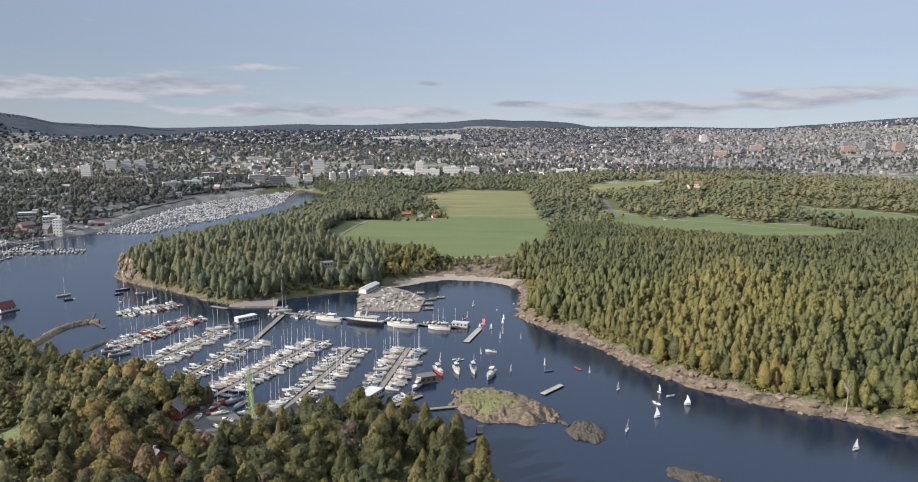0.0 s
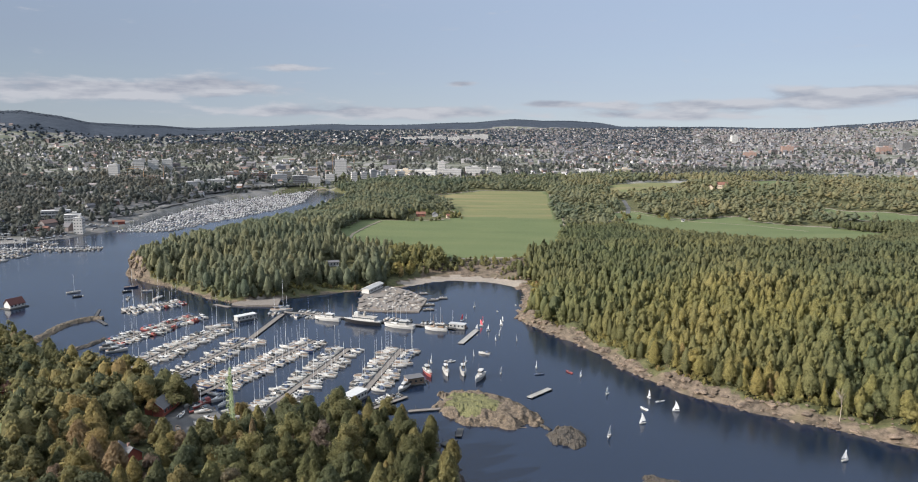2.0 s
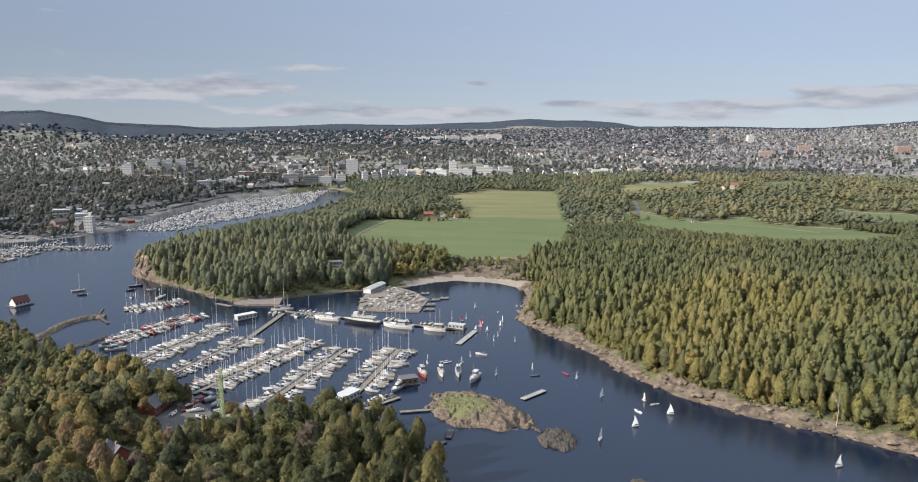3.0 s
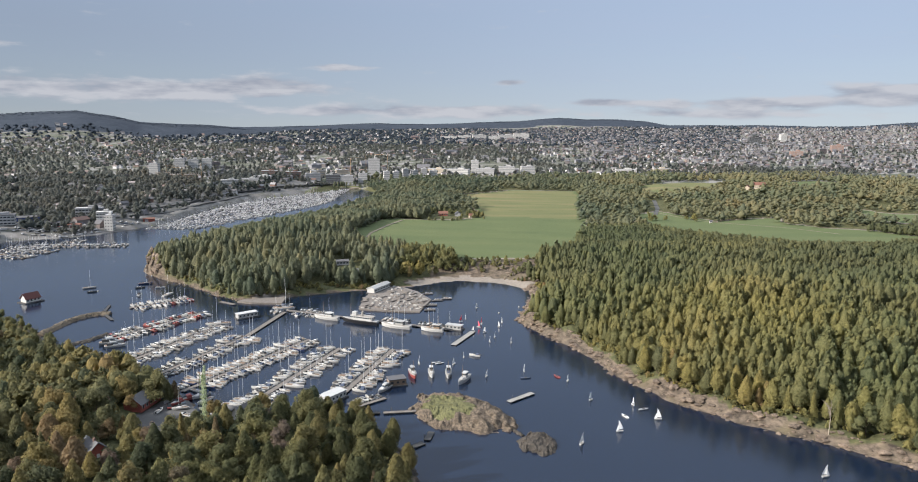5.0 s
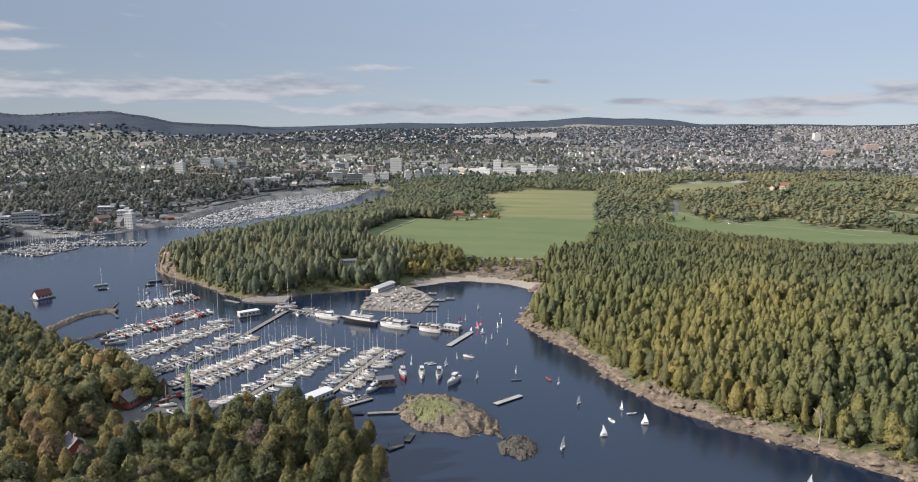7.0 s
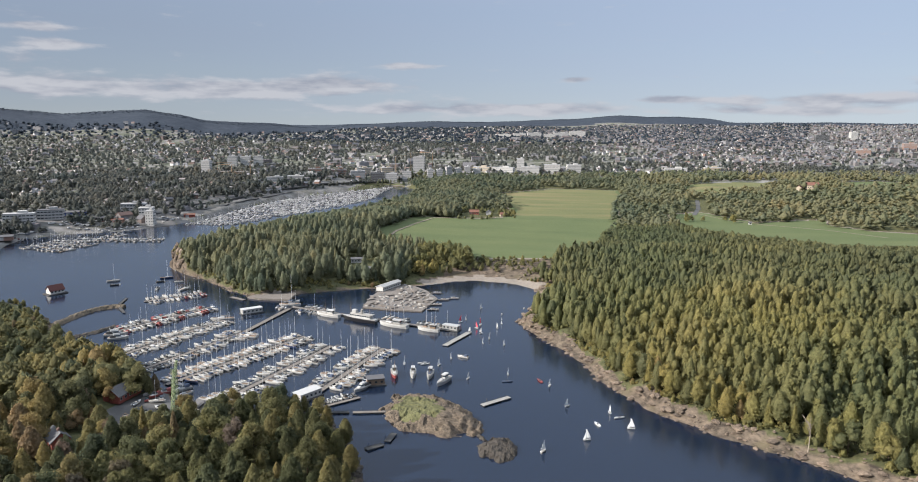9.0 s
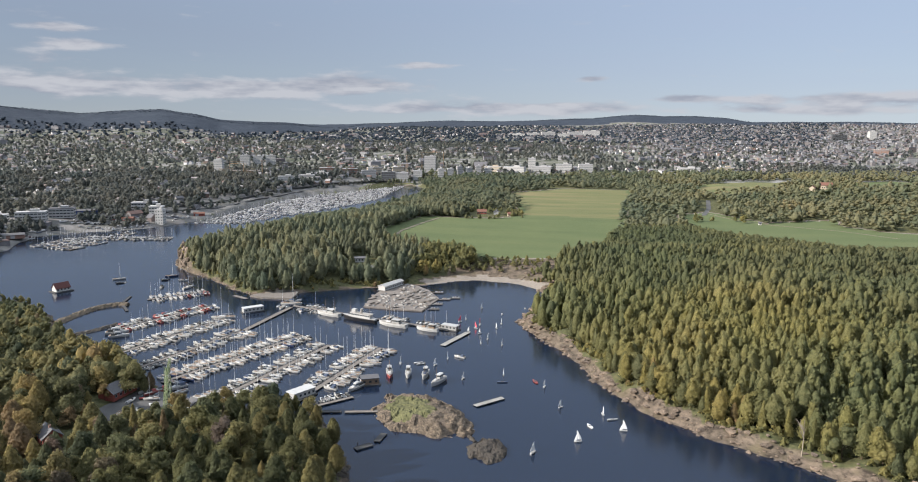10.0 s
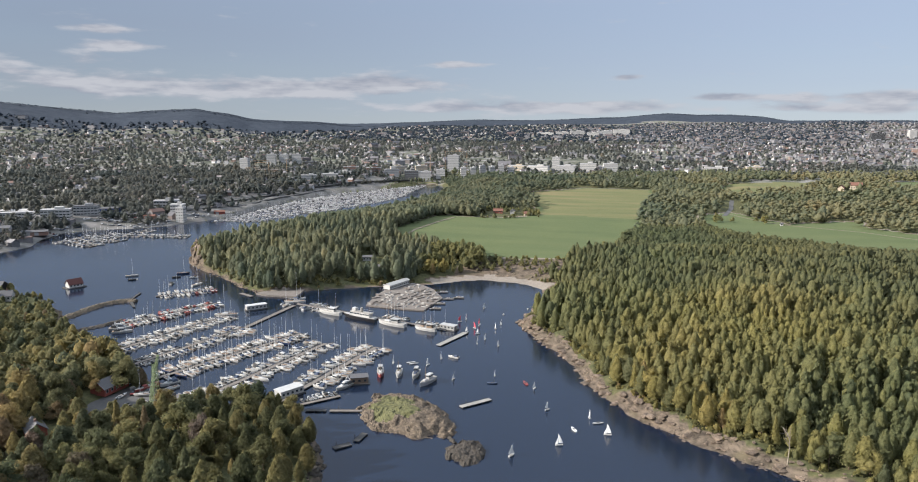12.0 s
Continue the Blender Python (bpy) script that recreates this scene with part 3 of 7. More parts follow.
CREST = [(-60, 3000, 180), (-47, 3000, 176), (-44.9, 3000, 167), (-41.7, 3000, 150), (-38.5, 3000, 134), (-36, 3000, 140), (-33.1, 3000, 152), (-30.8, 3000, 138), (-29, 3000, 116), (-26.6, 3000, 107), (-24, 3300, 98),
         (-21.5, 3550, 84), (-20, 3780, 86), (-18.4, 3980, 98), (-16, 4250, 105), (-11.5, 4500, 117), (-7.7, 4500, 117), (-3, 4500, 131), (-0.7, 4500, 135), (1.2, 4500, 150), (2.6, 4500, 160), (4.8, 4500, 150), (7, 4500, 149), (9.2, 4500, 135),
         (11, 4500, 112), (14, 4500, 120), (19.4, 4500, 114), (24, 4500, 118), (27.7, 4500, 144), (30, 4500, 165), (33, 4500, 185)]


def inside(poly, X, Y):
    c = np.zeros(X.shape, bool)
    n = len(poly)
    for i in range(n):
        (x0, y0), (x1, y1) = poly[i], poly[(i + 1) % n]
        if y0 == y1:
            continue
        hit = ((y0 > Y) != (y1 > Y)) & (X < (x1 - x0) * (Y - y0) / (y1 - y0) + x0)
        c ^= hit
    return c


def edge_gap(poly, X, Y):
    """Signed distance to a polygon's edge, positive inside."""
    d2 = np.full(X.shape, 1e12)
    n = len(poly)
    for i in range(n):
        (x0, y0), (x1, y1) = poly[i], poly[(i + 1) % n]
        ex, ey = x1 - x0, y1 - y0
        t = np.clip(((X - x0) * ex + (Y - y0) * ey) / (ex * ex + ey * ey + 1e-9), 0, 1)
        d2 = np.minimum(d2, (X - x0 - t * ex) ** 2 + (Y - y0 - t * ey) ** 2)
    d = np.sqrt(d2)
    return np.where(inside(poly, X, Y), d, -d)


def wave(X, Y, s, seed):
    """Cheap smooth noise, about -1 to 1, with features s metres wide."""
    rs = np.random.RandomState(seed)
    out = np.zeros(X.shape)
    for k in range(7):
        a, q, p = rs.uniform(0, 6.28), rs.uniform(0.6, 1.9) / s * 6.28 / 2, rs.uniform(0, 6.28)
        out += np.sin(q * (X * math.cos(a) + Y * math.sin(a)) + p + 0.8 * np.sin(q * 0.7 * (Y * math.cos(a) - X * math.sin(a)) + p * 2))
    return out / 3.2


def sstep(a, b, x):
    t = np.clip((x - a) / (b - a), 0, 1)
    return t * t * (3 - 2 * t)


def hillock(X, Y, x, y, rx, ry, h):
    return h * np.exp(-(((X - x) / rx) ** 2 + ((Y - y) / ry) ** 2))


def bearing(X, Y):
    return np.degrees(np.arctan2(X - CENTRE[0], Y - CENTRE[1])), np.hypot(X - CENTRE[0], Y - CENTRE[1])


def base_height(r):
    """How the land climbs away from the bay."""
    return np.interp(r, [0, 400, 600, 1000, 1300, 1700, 2500, 3500, 4200, 5000], [10, 10, 10, 11, 16, 28, 54, 74, 84, 84])


def height(X, Y, gaps=None):
    """The ground's height; the sea floor lies below 0."""
    gl, gi = gaps if gaps else (edge_gap(LAND, X, Y), edge_gap(ISLE, X, Y))
    gl = gl + 1.2 * wave(X, Y, 11, 3) * sstep(2500, 600, Y)
    gi = gi + 1.2 * wave(X, Y, 9, 4)
    az, r = bearing(X, Y)
    base = base_height(r)
    base0 = base_height(np.interp(az, *np.array(CREST).T[:2]))
    # rocky banks on the forest shore and the western cape, a flat beach at the head of the bay
    beach = np.clip(hillock(X, Y, 15, 515, 62, 26, 1.3) + hillock(X, Y, -50, 485, 45, 14, 1.2) + hillock(X, Y, -105, 445, 25, 14, 1.1) + hillock(X, Y, -400, 620, 60, 130, 1.2), 0, 1)
    bank = (1 - beach) * sstep(0, 6, gl) * (4.5 + 1.6 * wave(X, Y, 14, 8) * sstep(45, 10, gl)) + beach * sstep(0, 30, gl) * 2.2
    cape = hillock(X, Y, -230, 522, 26, 34, 10) * sstep(0, 3.6, gl) * (1 + 0.12 * wave(X, Y, 9, 18))
    rise = sstep(4, 70, gl) * (base - 4.5 + beach * 2)
    hills = hillock(X, Y, -150, 610, 75, 110, 5) + hillock(X, Y, 190, 420, 110, 130, 7) + hillock(X, Y, -90, 830, 80, 130, 2) + hillock(X, Y, 520, 1050, 200, 260, 14) + hillock(X, Y, 420, 560, 160, 100, 2)
    open_land = np.clip(sstep(-40, 10, np.maximum(edge_gap(FIELD, X, Y), edge_gap(MEADOW, X, Y))), 0, 1)
    z = bank + cape + rise + hills * sstep(5, 60, gl) * (1 - 0.6 * open_land)
    z = z + sstep(10, 60, gl) * (1 - open_land) * (0.9 * wave(X, Y, 45, 12) + sstep(1300, 2500, r) * 4 * wave(X, Y, 500, 13))
    ca, cr, ch = np.array(CREST).T
    rc, hc = np.interp(az, ca, cr), np.interp(az, ca, ch)
    ridge = sstep(rc - 1000, rc, r) * (hc - base0) * sstep(rc + 1400, rc + 60, r)
    z = z + np.where(r > 1500, ridge + 1.5 * wave(X, Y, 160, 14) * sstep(rc - 1000, rc, r), 0)
    zl = np.where(gl > 0, 0.15 + z, np.maximum(-6, gl * 0.35))
    quay = hillock(X, Y, -81, 252, 17, 20, 1.3)
    zi = sstep(0, 6, gi) * (2.6 + 0.8 * wave(X, Y, 12, 9)) + sstep(4, 45, gi) * sstep(400, 290, Y) * (2.6 + 1.0 * wave(X, Y, 30, 10))
    zi = zi + sstep(-30, 5, X) * sstep(0, 1.7, gi) * (3.6 + 0.8 * wave(X, Y, 7, 19))
    zi = np.where(gi > 0, 0.15 + zi * (1 - 0.85 * np.clip(quay, 0, 1)), np.maximum(-6, gi * 0.4))
    return np.maximum(zl, zi)


def ground_at(x, y):
    return float(height(np.array([float(x)]), np.array([float(y)]))[0])


def build_ground():
    fine = np.linspace(-54, 44, 370)
    ang = np.concatenate([np.arange(-180, -57, 6.0), fine, np.arange(48, 180, 6.0)])
    rad = np.concatenate([[0.5], np.linspace(25, 165, 8), np.geomspace(172, 1400, 255), np.geomspace(1415, 4940, 110)])
    A, R = np.meshgrid(np.radians(ang), rad)
    X, Y = CENTRE[0] + R * np.sin(A), CENTRE[1] + R * np.cos(A)
    gl, gi = edge_gap(LAND, X, Y), edge_gap(ISLE, X, Y)
    Z = height(X, Y, (gl, gi))
    az, r = bearing(X, Y)
    cover = np.zeros(X.shape)
    edge = np.where(X < 0, 1.8, 4.8) + np.where(X < 0, 1.2, 2.4) * wave(X, Y, 16, 21)
    cover = np.where((gl > -20) & (gl < edge) & (r < 720), 0.2, cover)
    cover = np.where((gi > -20) & (gi < np.where(X > -30, 3.0, 3.5)), 0.2, cover)
    cover = np.where(hillock(X, Y, -232, 520, 26, 30, 1) * (gl < 8) > 0.35, 0.2, cover)
    sandy = (hillock(X, Y, 15, 512, 60, 24, 1) + hillock(X, Y, -108, 445, 16, 12, 1)) > 0.45
    cover = np.where(sandy & (gl > -20) & (gl < 12), 0.4, cover)
    margin = np.maximum(np.maximum(edge_gap(FIELD, X, Y), edge_gap(MEADOW, X, Y)), np.maximum(edge_gap(PADDOCK, X, Y), edge_gap(GLADE, X, Y)))
    cover = np.where((margin > -9) & (gl > 8), 0.6, cover)
    cover = np.where((edge_gap(FIELD, X, Y) > 0) | (edge_gap(MEADOW, X, Y) > 0) | (edge_gap(GLADE, X, Y) > 0) | (edge_gap(RIDE, X, Y) > 0), 0.6, cover)
    cover = np.where((edge_gap(FIELD, X, Y) > 0) & (Y > 805 + 0.12 * X + 22 * wave(X, Y, 60, 71)), 0.8, cover)
    cover = np.where(edge_gap(PADDOCK, X, Y) > 0, 0.8, cover)
    cover = np.where(hillock(X, Y, -150, 231, 24, 14, 1) + hillock(X, Y, -188, 252, 18, 9, 1) > 0.45, 0.6, cover)
    cover = np.where((X > -15) & (X < 92) & (Y > 505) & (Y < 566) & (gl > 12) & (edge_gap(FIELD, X, Y) < 0), 0.2, cover)
    west = (X < -300) & (gl > -5) & (Y > 440)
    cover = np.where((r > 1330) | west | ((gl > 0) & (Y > 1240)), 1.0, cover)
    ca, cr, ch = np.array(CREST).T
    # 1.4 towards the crest: ground in the haze-blue colour
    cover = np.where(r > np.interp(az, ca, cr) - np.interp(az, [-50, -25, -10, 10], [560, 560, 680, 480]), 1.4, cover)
    cover = np.where(west & (gl < 70) & (Y < 1230), 1.2, cover)
    n = len(ang)
    i, j = np.meshgrid(np.arange(len(rad) - 1), np.arange(n), indexing="ij")
    F = np.stack([i * n + j, i * n + (j + 1) % n, (i + 1) * n + (j + 1) % n, (i + 1) * n + j], -1).reshape(-1, 4)[:, ::-1]
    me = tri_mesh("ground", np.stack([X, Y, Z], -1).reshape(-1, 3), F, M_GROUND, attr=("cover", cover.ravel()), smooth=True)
    return tagged(new("ground", me), "wooded hills, fields, sandy beach and rocky shores round a bay", "ground", kind="structure")


def build_water():
    n = 96
    vs = [(CENTRE[0], CENTRE[1], 0)] + [(CENTRE[0] + r * math.sin(2 * math.pi * k / n), CENTRE[1] + r * math.cos(2 * math.pi * k / n), 0) for r in (600, 4930) for k in range(n)]
    g = Geo().add(vs, [(0, 1 + (k + 1) % n, 1 + k) for k in range(n)] + [(1 + k, 1 + (k + 1) % n, 1 + n + (k + 1) % n, 1 + n + k) for k in range(n)])
    return tagged(part("water", g, M_WATER, None), "dark blue rippled sea water of a sheltered bay", "water", kind="structure")


build_ground()
build_water()


# ---- trees ----
def ico(sub):
    bm = bmesh.new()
    bmesh.ops.create_icosphere(bm, subdivisions=sub, radius=1.0)
    V = np.array([v.co for v in bm.verts])
    F = np.array([[v.index for v in f.verts] for f in bm.faces])
    bm.free()
    return V, F


ICO1 = ico(1)
OCTA = (np.array([(1, 0, 0), (0, 1, 0), (-1, 0, 0), (0, -1, 0), (0, 0, 1), (0, 0, -1.0)]), np.array([(0, 1, 4), (1, 2, 4), (2, 3, 4), (3, 0, 4), (1, 0, 5), (2, 1, 5), (3, 2, 5), (0, 3, 5)]))


PROFILE = {"pine": (0.16, [0.35, 0.85, 1.0, 0.88, 0.60, 0.26]), "birch": (0.12, [0.60, 0.95, 1.0, 0.78, 0.48, 0.14]), "spruce": (0.06, [1.0, 0.86, 0.66, 0.46, 0.28, 0.10])}


def spindle(rs, kind, h, w, cards, size, grid):
    """A slender crown: an uneven leafy spindle with sprays that hang along it."""
    sides, rings = grid
    foot, prof = PROFILE[kind]
    base = foot * h
    T = np.linspace(0.04, 0.93, rings)
    lean = rs.uniform(-0.05, 0.05, 2) * w
    V = [(0, 0, base)]
    for i, t in enumerate(T):
        turn, swell = rs.uniform(0, 6.28), rs.uniform(0.86, 1.14)
        for k in range(sides):
            a = 2 * math.pi * k / sides + turn * 0.3
            r = 0.46 * w * np.interp(t, np.linspace(0, 1, 6), prof) * rs.uniform(0.72, 1.22) * swell
            V.append((r * math.cos(a) + lean[0] * t, r * math.sin(a) + lean[1] * t, base + (h - base) * (t + rs.uniform(-0.03, 0.03))))
    V.append((lean[0], lean[1], h))
    F = [(0, 1 + (k + 1) % sides, 1 + k) for k in range(sides)]
    for i in range(rings - 1):
        for k in range(sides):
            p, q = 1 + i * sides + k, 1 + i * sides + (k + 1) % sides
            F += [(p, q, q + sides), (p, q + sides, p + sides)]
    top = len(V) - 1
    F += [(top - sides + k, top - sides + (k + 1) % sides, top) for k in range(sides)]
    V, F = np.array(V), np.array(F)
    t = rs.uniform(0.02, 1, cards)
    a = rs.uniform(0, 6.28, cards)
    r = 0.46 * w * np.interp(t, np.linspace(0, 1, 6), prof) * rs.uniform(0.85, 1.3, cards)
    p = np.stack([r * np.cos(a) + lean[0] * t, r * np.sin(a) + lean[1] * t, base + (h - base) * t], -1)
    nr = np.stack([np.cos(a), np.sin(a), 0.35 + 0 * a], -1) + 0.28 * rs.normal(size=(cards, 3))
    nr /= np.linalg.norm(nr, axis=1)[:, None]
    v = np.array([0, 0, 1.0]) - nr * nr[:, 2:3]
    v /= np.linalg.norm(v, axis=1)[:, None] + 1e-6
    u = np.cross(v, nr) * 0.72
    v = v * rs.choice([-1.15, 1.15], (cards, 1))
    s = size * rs.uniform(0.6, 1.3, (cards, 1))
    tri = np.stack([p - u * s - v * s * 0.45, p + u * s - v * s * rs.uniform(0.1, 0.6, (cards, 1)), p + v * s * 0.95 + nr * s * 0.2], 1).reshape(-1, 3)
    return np.concatenate([V, tri]), np.concatenate([F, len(V) + np.arange(cards * 3).reshape(-1, 3)])


def crown(rs, kind, h, w, cards, size, core=ICO1, few=0):
    """Leaf clumps on the hull of an uneven crown, round a leafy core. kind: 'broad' (lobed round crown), or one of the slender kinds of PROFILE. The foot is at 0."""
    if kind != "broad":
        return spindle(rs, kind, h, w, cards, size, ((4, 3) if few < 3 else (5, 4)) if few else (6, 5))
    V, F, n = [], [], 0
    base = 0.16 * h
    lobes = []
    k = few or 12
    for q in range(k):
        a = rs.uniform(0, 6.28)
        t = (q + 0.5) / k
        spread = 0.30 * w * (1.15 - t * 0.85)
        rr = w * rs.uniform(0.15, 0.30) * (1.12 - 0.42 * t) * (1.12 if few else 1)
        rz = (h - base) * rs.uniform(0.17, 0.24) * (1 if not few else 5.0 / (few + 1.5))
        lobes.append(((spread * math.cos(a), spread * math.sin(a), base + (h - base) * (0.13 + 0.74 * t)), (rr, rr, rz)))
    per = max(1, cards // len(lobes))
    for c, r in lobes:
        c, r = np.array(c), np.array(r)
        cv, cf = core
        wob = 1 + 0.18 * rs.uniform(-1, 1, (len(cv), 1))
        V.append(cv * wob * r * (0.95 if few else 0.72) + c)
        F.append(cf + n)
        n += len(cv)
        d = rs.normal(size=(per, 3))
        d[:, 2] = d[:, 2] * 0.9 + 0.25
        d /= np.linalg.norm(d, axis=1)[:, None]
        p = c + d * r * rs.uniform(0.80, 1.12, (per, 1))
        nr = d / r
        nr = nr / np.linalg.norm(nr, axis=1)[:, None] + 0.24 * rs.normal(size=(per, 3))
        nr /= np.linalg.norm(nr, axis=1)[:, None]
        u = np.cross(nr, rs.normal(size=(per, 3)))
        u /= np.linalg.norm(u, axis=1)[:, None]
        v = np.cross(nr, u)
        s = size * rs.uniform(0.6, 1.3, (per, 1))
        tri = np.stack([p - u * s - v * s * 0.45, p + u * s - v * s * rs.uniform(0.1, 0.6, (per, 1)), p + v * s * 0.95 + nr * s * 0.2], 1).reshape(-1, 3)
        i = n + np.arange(per)[:, None] * 3
        V.append(tri)
        F.append(i + [0, 1, 2])
        n += per * 3
    return np.concatenate(V), np.concatenate(F)


def trunk_geo(rs, h, w, kind):
    g = Geo()
    r = 0.014 * h + 0.06
    top = 0.8 * h if kind != "broad" else 0.62 * h
    bend = rs.uniform(-0.25, 0.25, 2)
    mid = (bend[0], bend[1], top * 0.5)
    g.rod((0, 0, -1.2), mid, r, r * 0.7, 6)
    g.rod(mid, (bend[0] * 1.4, bend[1] * 1.4, top), r * 0.7, r * 0.2, 6)
    for k in range(5):
        a, z = rs.uniform(0, 6.28), top * rs.uniform(0.35, 0.85)
        L = w * rs.uniform(0.2, 0.36)
        g.rod((mid[0], mid[1], z), (mid[0] + L * math.cos(a), mid[1] + L * math.sin(a), z + L * 0.6), r * 0.35, r * 0.1, 4)
    return g


def scatter(poly_box, step, seed, keep):
    """Jittered places in a box (x0, x1, y0, y1) that keep() lets stand."""
    rs = np.random.RandomState(seed)
    x0, x1, y0, y1 = poly_box
    X, Y = np.meshgrid(np.arange(x0, x1, step), np.arange(y0, y1, step))
    X, Y = X.ravel() + rs.uniform(-0.42, 0.42, X.size) * step, Y.ravel() + rs.uniform(-0.42, 0.42, Y.size) * step
    k = keep(X, Y)
    return X[k], Y[k]


def in_sight(X, Y, lo=-47.0, hi=36.0):
    az, r = bearing(X, Y)
    # a wedge that holds the whole flight, widened by the flight's half length
    pad = np.degrees(np.arctan2(60.0, np.maximum(r, 80)))
    return (az > lo - pad) & (az < hi + pad)


def grow(name, label, X, Y, seed, kinds, hrange, wratio, cards, size, species, core=OCTA, variants=6, mat=None, low=None, few=0):
    """One stuff object of many trees."""
    if len(X) == 0:
        return
    rs = np.random.RandomState(seed)
    temps = []
    for k in range(variants):
        kind = kinds[k % len(kinds)]
        V, F = crown(rs, kind, 1.0, {"broad": 1.15, "pine": 0.9, "spruce": 0.8, "birch": 0.85}[kind] * wratio, cards, size, core, few)
        temps.append((V, F))
    Z = height(X, Y)
    pick = rs.randint(0, variants, len(X))
    H = rs.uniform(*hrange, len(X)) * (1 + 0.12 * wave(X, Y, 40, seed + 50))
    if low is not None:
        H = H * low(X, Y)
    turn = rs.uniform(0, 6.28, len(X))
    fat = rs.uniform(0.85, 1.2, len(X))
    S = np.clip(species(X, Y, rs), 0, 1)
    VV, FF, SS, n = [], [], [], 0
    for k, (V, F) in enumerate(temps):
        m = np.where(pick == k)[0]
        if len(m) == 0:
            continue
        c, s = np.cos(turn[m])[:, None], np.sin(turn[m])[:, None]
        h = H[m][:, None]
        x = (V[None, :, 0] * c - V[None, :, 1] * s) * h * fat[m][:, None] + X[m][:, None]
        y = (V[None, :, 0] * s + V[None, :, 1] * c) * h * fat[m][:, None] + Y[m][:, None]
        z = V[None, :, 2] * h + Z[m][:, None] - 0.3
        VV.append(np.stack([x, y, z], -1).reshape(-1, 3))
        FF.append((F[None] + n + (np.arange(len(m)) * len(V))[:, None, None]).reshape(-1, 3))
        SS.append(np.repeat(S[m], len(V)))
        n += len(m) * len(V)
    me = tri_mesh(name, np.concatenate(VV), np.concatenate(FF), mat or M_LEAF, attr=("species", np.concatenate(SS)), smooth=True)
    return tagged(new(name, me), label, "trees", kind="stuff")


def clear_of(X, Y, polys, gap=0.0):
    k = np.ones(X.shape, bool)
    for p in polys:
        k &= edge_gap(p, X, Y) < -gap
    return k


FARMYARD = [(-50, 758), (-54, 826), (10, 838), (14, 790), (-10, 770)]
OPEN = [FIELD, MEADOW, PADDOCK, GLADE, RIDE, FARMYARD]
CLEARING = [(-84, 506), (-86, 528), (-76, 528), (-62, 513), (-61, 501), (-74, 498)]          # yard between the trees behind the boat shore
LANE = [(197, 850), (212, 908), (222, 1000), (240, 1000), (230, 905), (216, 850)]


def birchy(X, Y, rs):
    """Yellower trees in a long stand along the forest shore, darker ones further in."""
    stand = hillock(X, Y, 178, 352, 46, 52, 1) + 0.45 * hillock(X, Y, 120, 340, 30, 40, 1)
    return 0.29 + 0.45 * stand + rs.normal(0, 0.06, X.shape) + 0.2 * (rs.uniform(0, 1, X.shape) > 0.98) - 0.18 * (rs.uniform(0, 1, X.shape) > 0.75) + 0.07 * wave(X, Y, 60, 31) - 0.14 * sstep(400, 480, Y) - 0.0004 * (X - 100)


def dark_pines(X, Y, rs):
    return 0.33 + rs.normal(0, 0.13, X.shape) + 0.10 * wave(X, Y, 50, 32)


def mixed(X, Y, rs):
    return np.interp(X, [0, 300], [0.24, 0.62]) + rs.normal(0, 0.12, X.shape) + 0.10 * wave(X, Y, 70, 33)


def town_green(X, Y, rs):
    return 0.3 + rs.normal(0, 0.15, X.shape)


def forest_east(X, Y):
    g = edge_gap(LAND, X, Y)
    return in_sight(X, Y) & (hillock(X, Y, 163, 259, 5, 6, 1) < 0.35) & ((g > 12) | (Y < 425) | (X > 90)) & (g > 6.8 + 1.8 * wave(X, Y, 15, 41)) & (X > 40) & clear_of(X, Y, OPEN, 2) & ((Y < 515) | (X > 66)) & (Y < 700 + 0.15 * X)


def forest_west(X, Y):
    g = edge_gap(LAND, X, Y)
    return in_sight(X, Y) & (g > 2.4 + 1.0 * wave(X, Y, 15, 42)) & (X < -38) & clear_of(X, Y, OPEN + [CLEARING], 3) & ((Y > 484) & (g > 6) | (X < -90) & (g > 5) | (X < -122)) & ((hillock(X, Y, -232, 520, 24, 28, 1) < 0.5) | (g > 6.5))


def forest_belt(X, Y):
    g = edge_gap(LAND, X, Y)
    return in_sight(X, Y) & (g > 17) & (X > -42) & (X < 92) & (Y > 505) & (Y < 570) & clear_of(X, Y, OPEN, 2) & (wave(X, Y, 18, 43) > -0.8)


def forest_far(X, Y):
    g = edge_gap(LAND, X, Y)
    az, r = bearing(X, Y)
    return in_sight(X, Y) & (g > 8) & (X > -240) & (Y > 690) & (r < np.interp(az, [-12, 4, 10, 40], [1320, 1335, 1430, 1460]) + 40 * wave(X, Y, 150, 44)) & clear_of(X, Y, OPEN + [LANE], 3) & (~forest_west(X, Y) | (Y > 700)) & ~forest_east(X, Y) & (wave(X, Y, 60, 45) > -0.95)


def isle_wood(X, Y):
    g = edge_gap(ISLE, X, Y)
    return in_sight(X, Y) & (g > np.where(X > -30, 2.8, 3.0)) & (Y > 150) & (hillock(X, Y, -80, 252, 17, 19, 1) < 0.42) & (hillock(X, Y, -148, 228, 24, 15, 1) + hillock(X, Y, -81, 211, 9, 13, 1) + hillock(X, Y, -52, 255, 9, 8, 1) + hillock(X, Y, -188, 252, 18, 9, 1) + hillock(X, Y, -168, 276, 10, 8, 1) < 0.55)


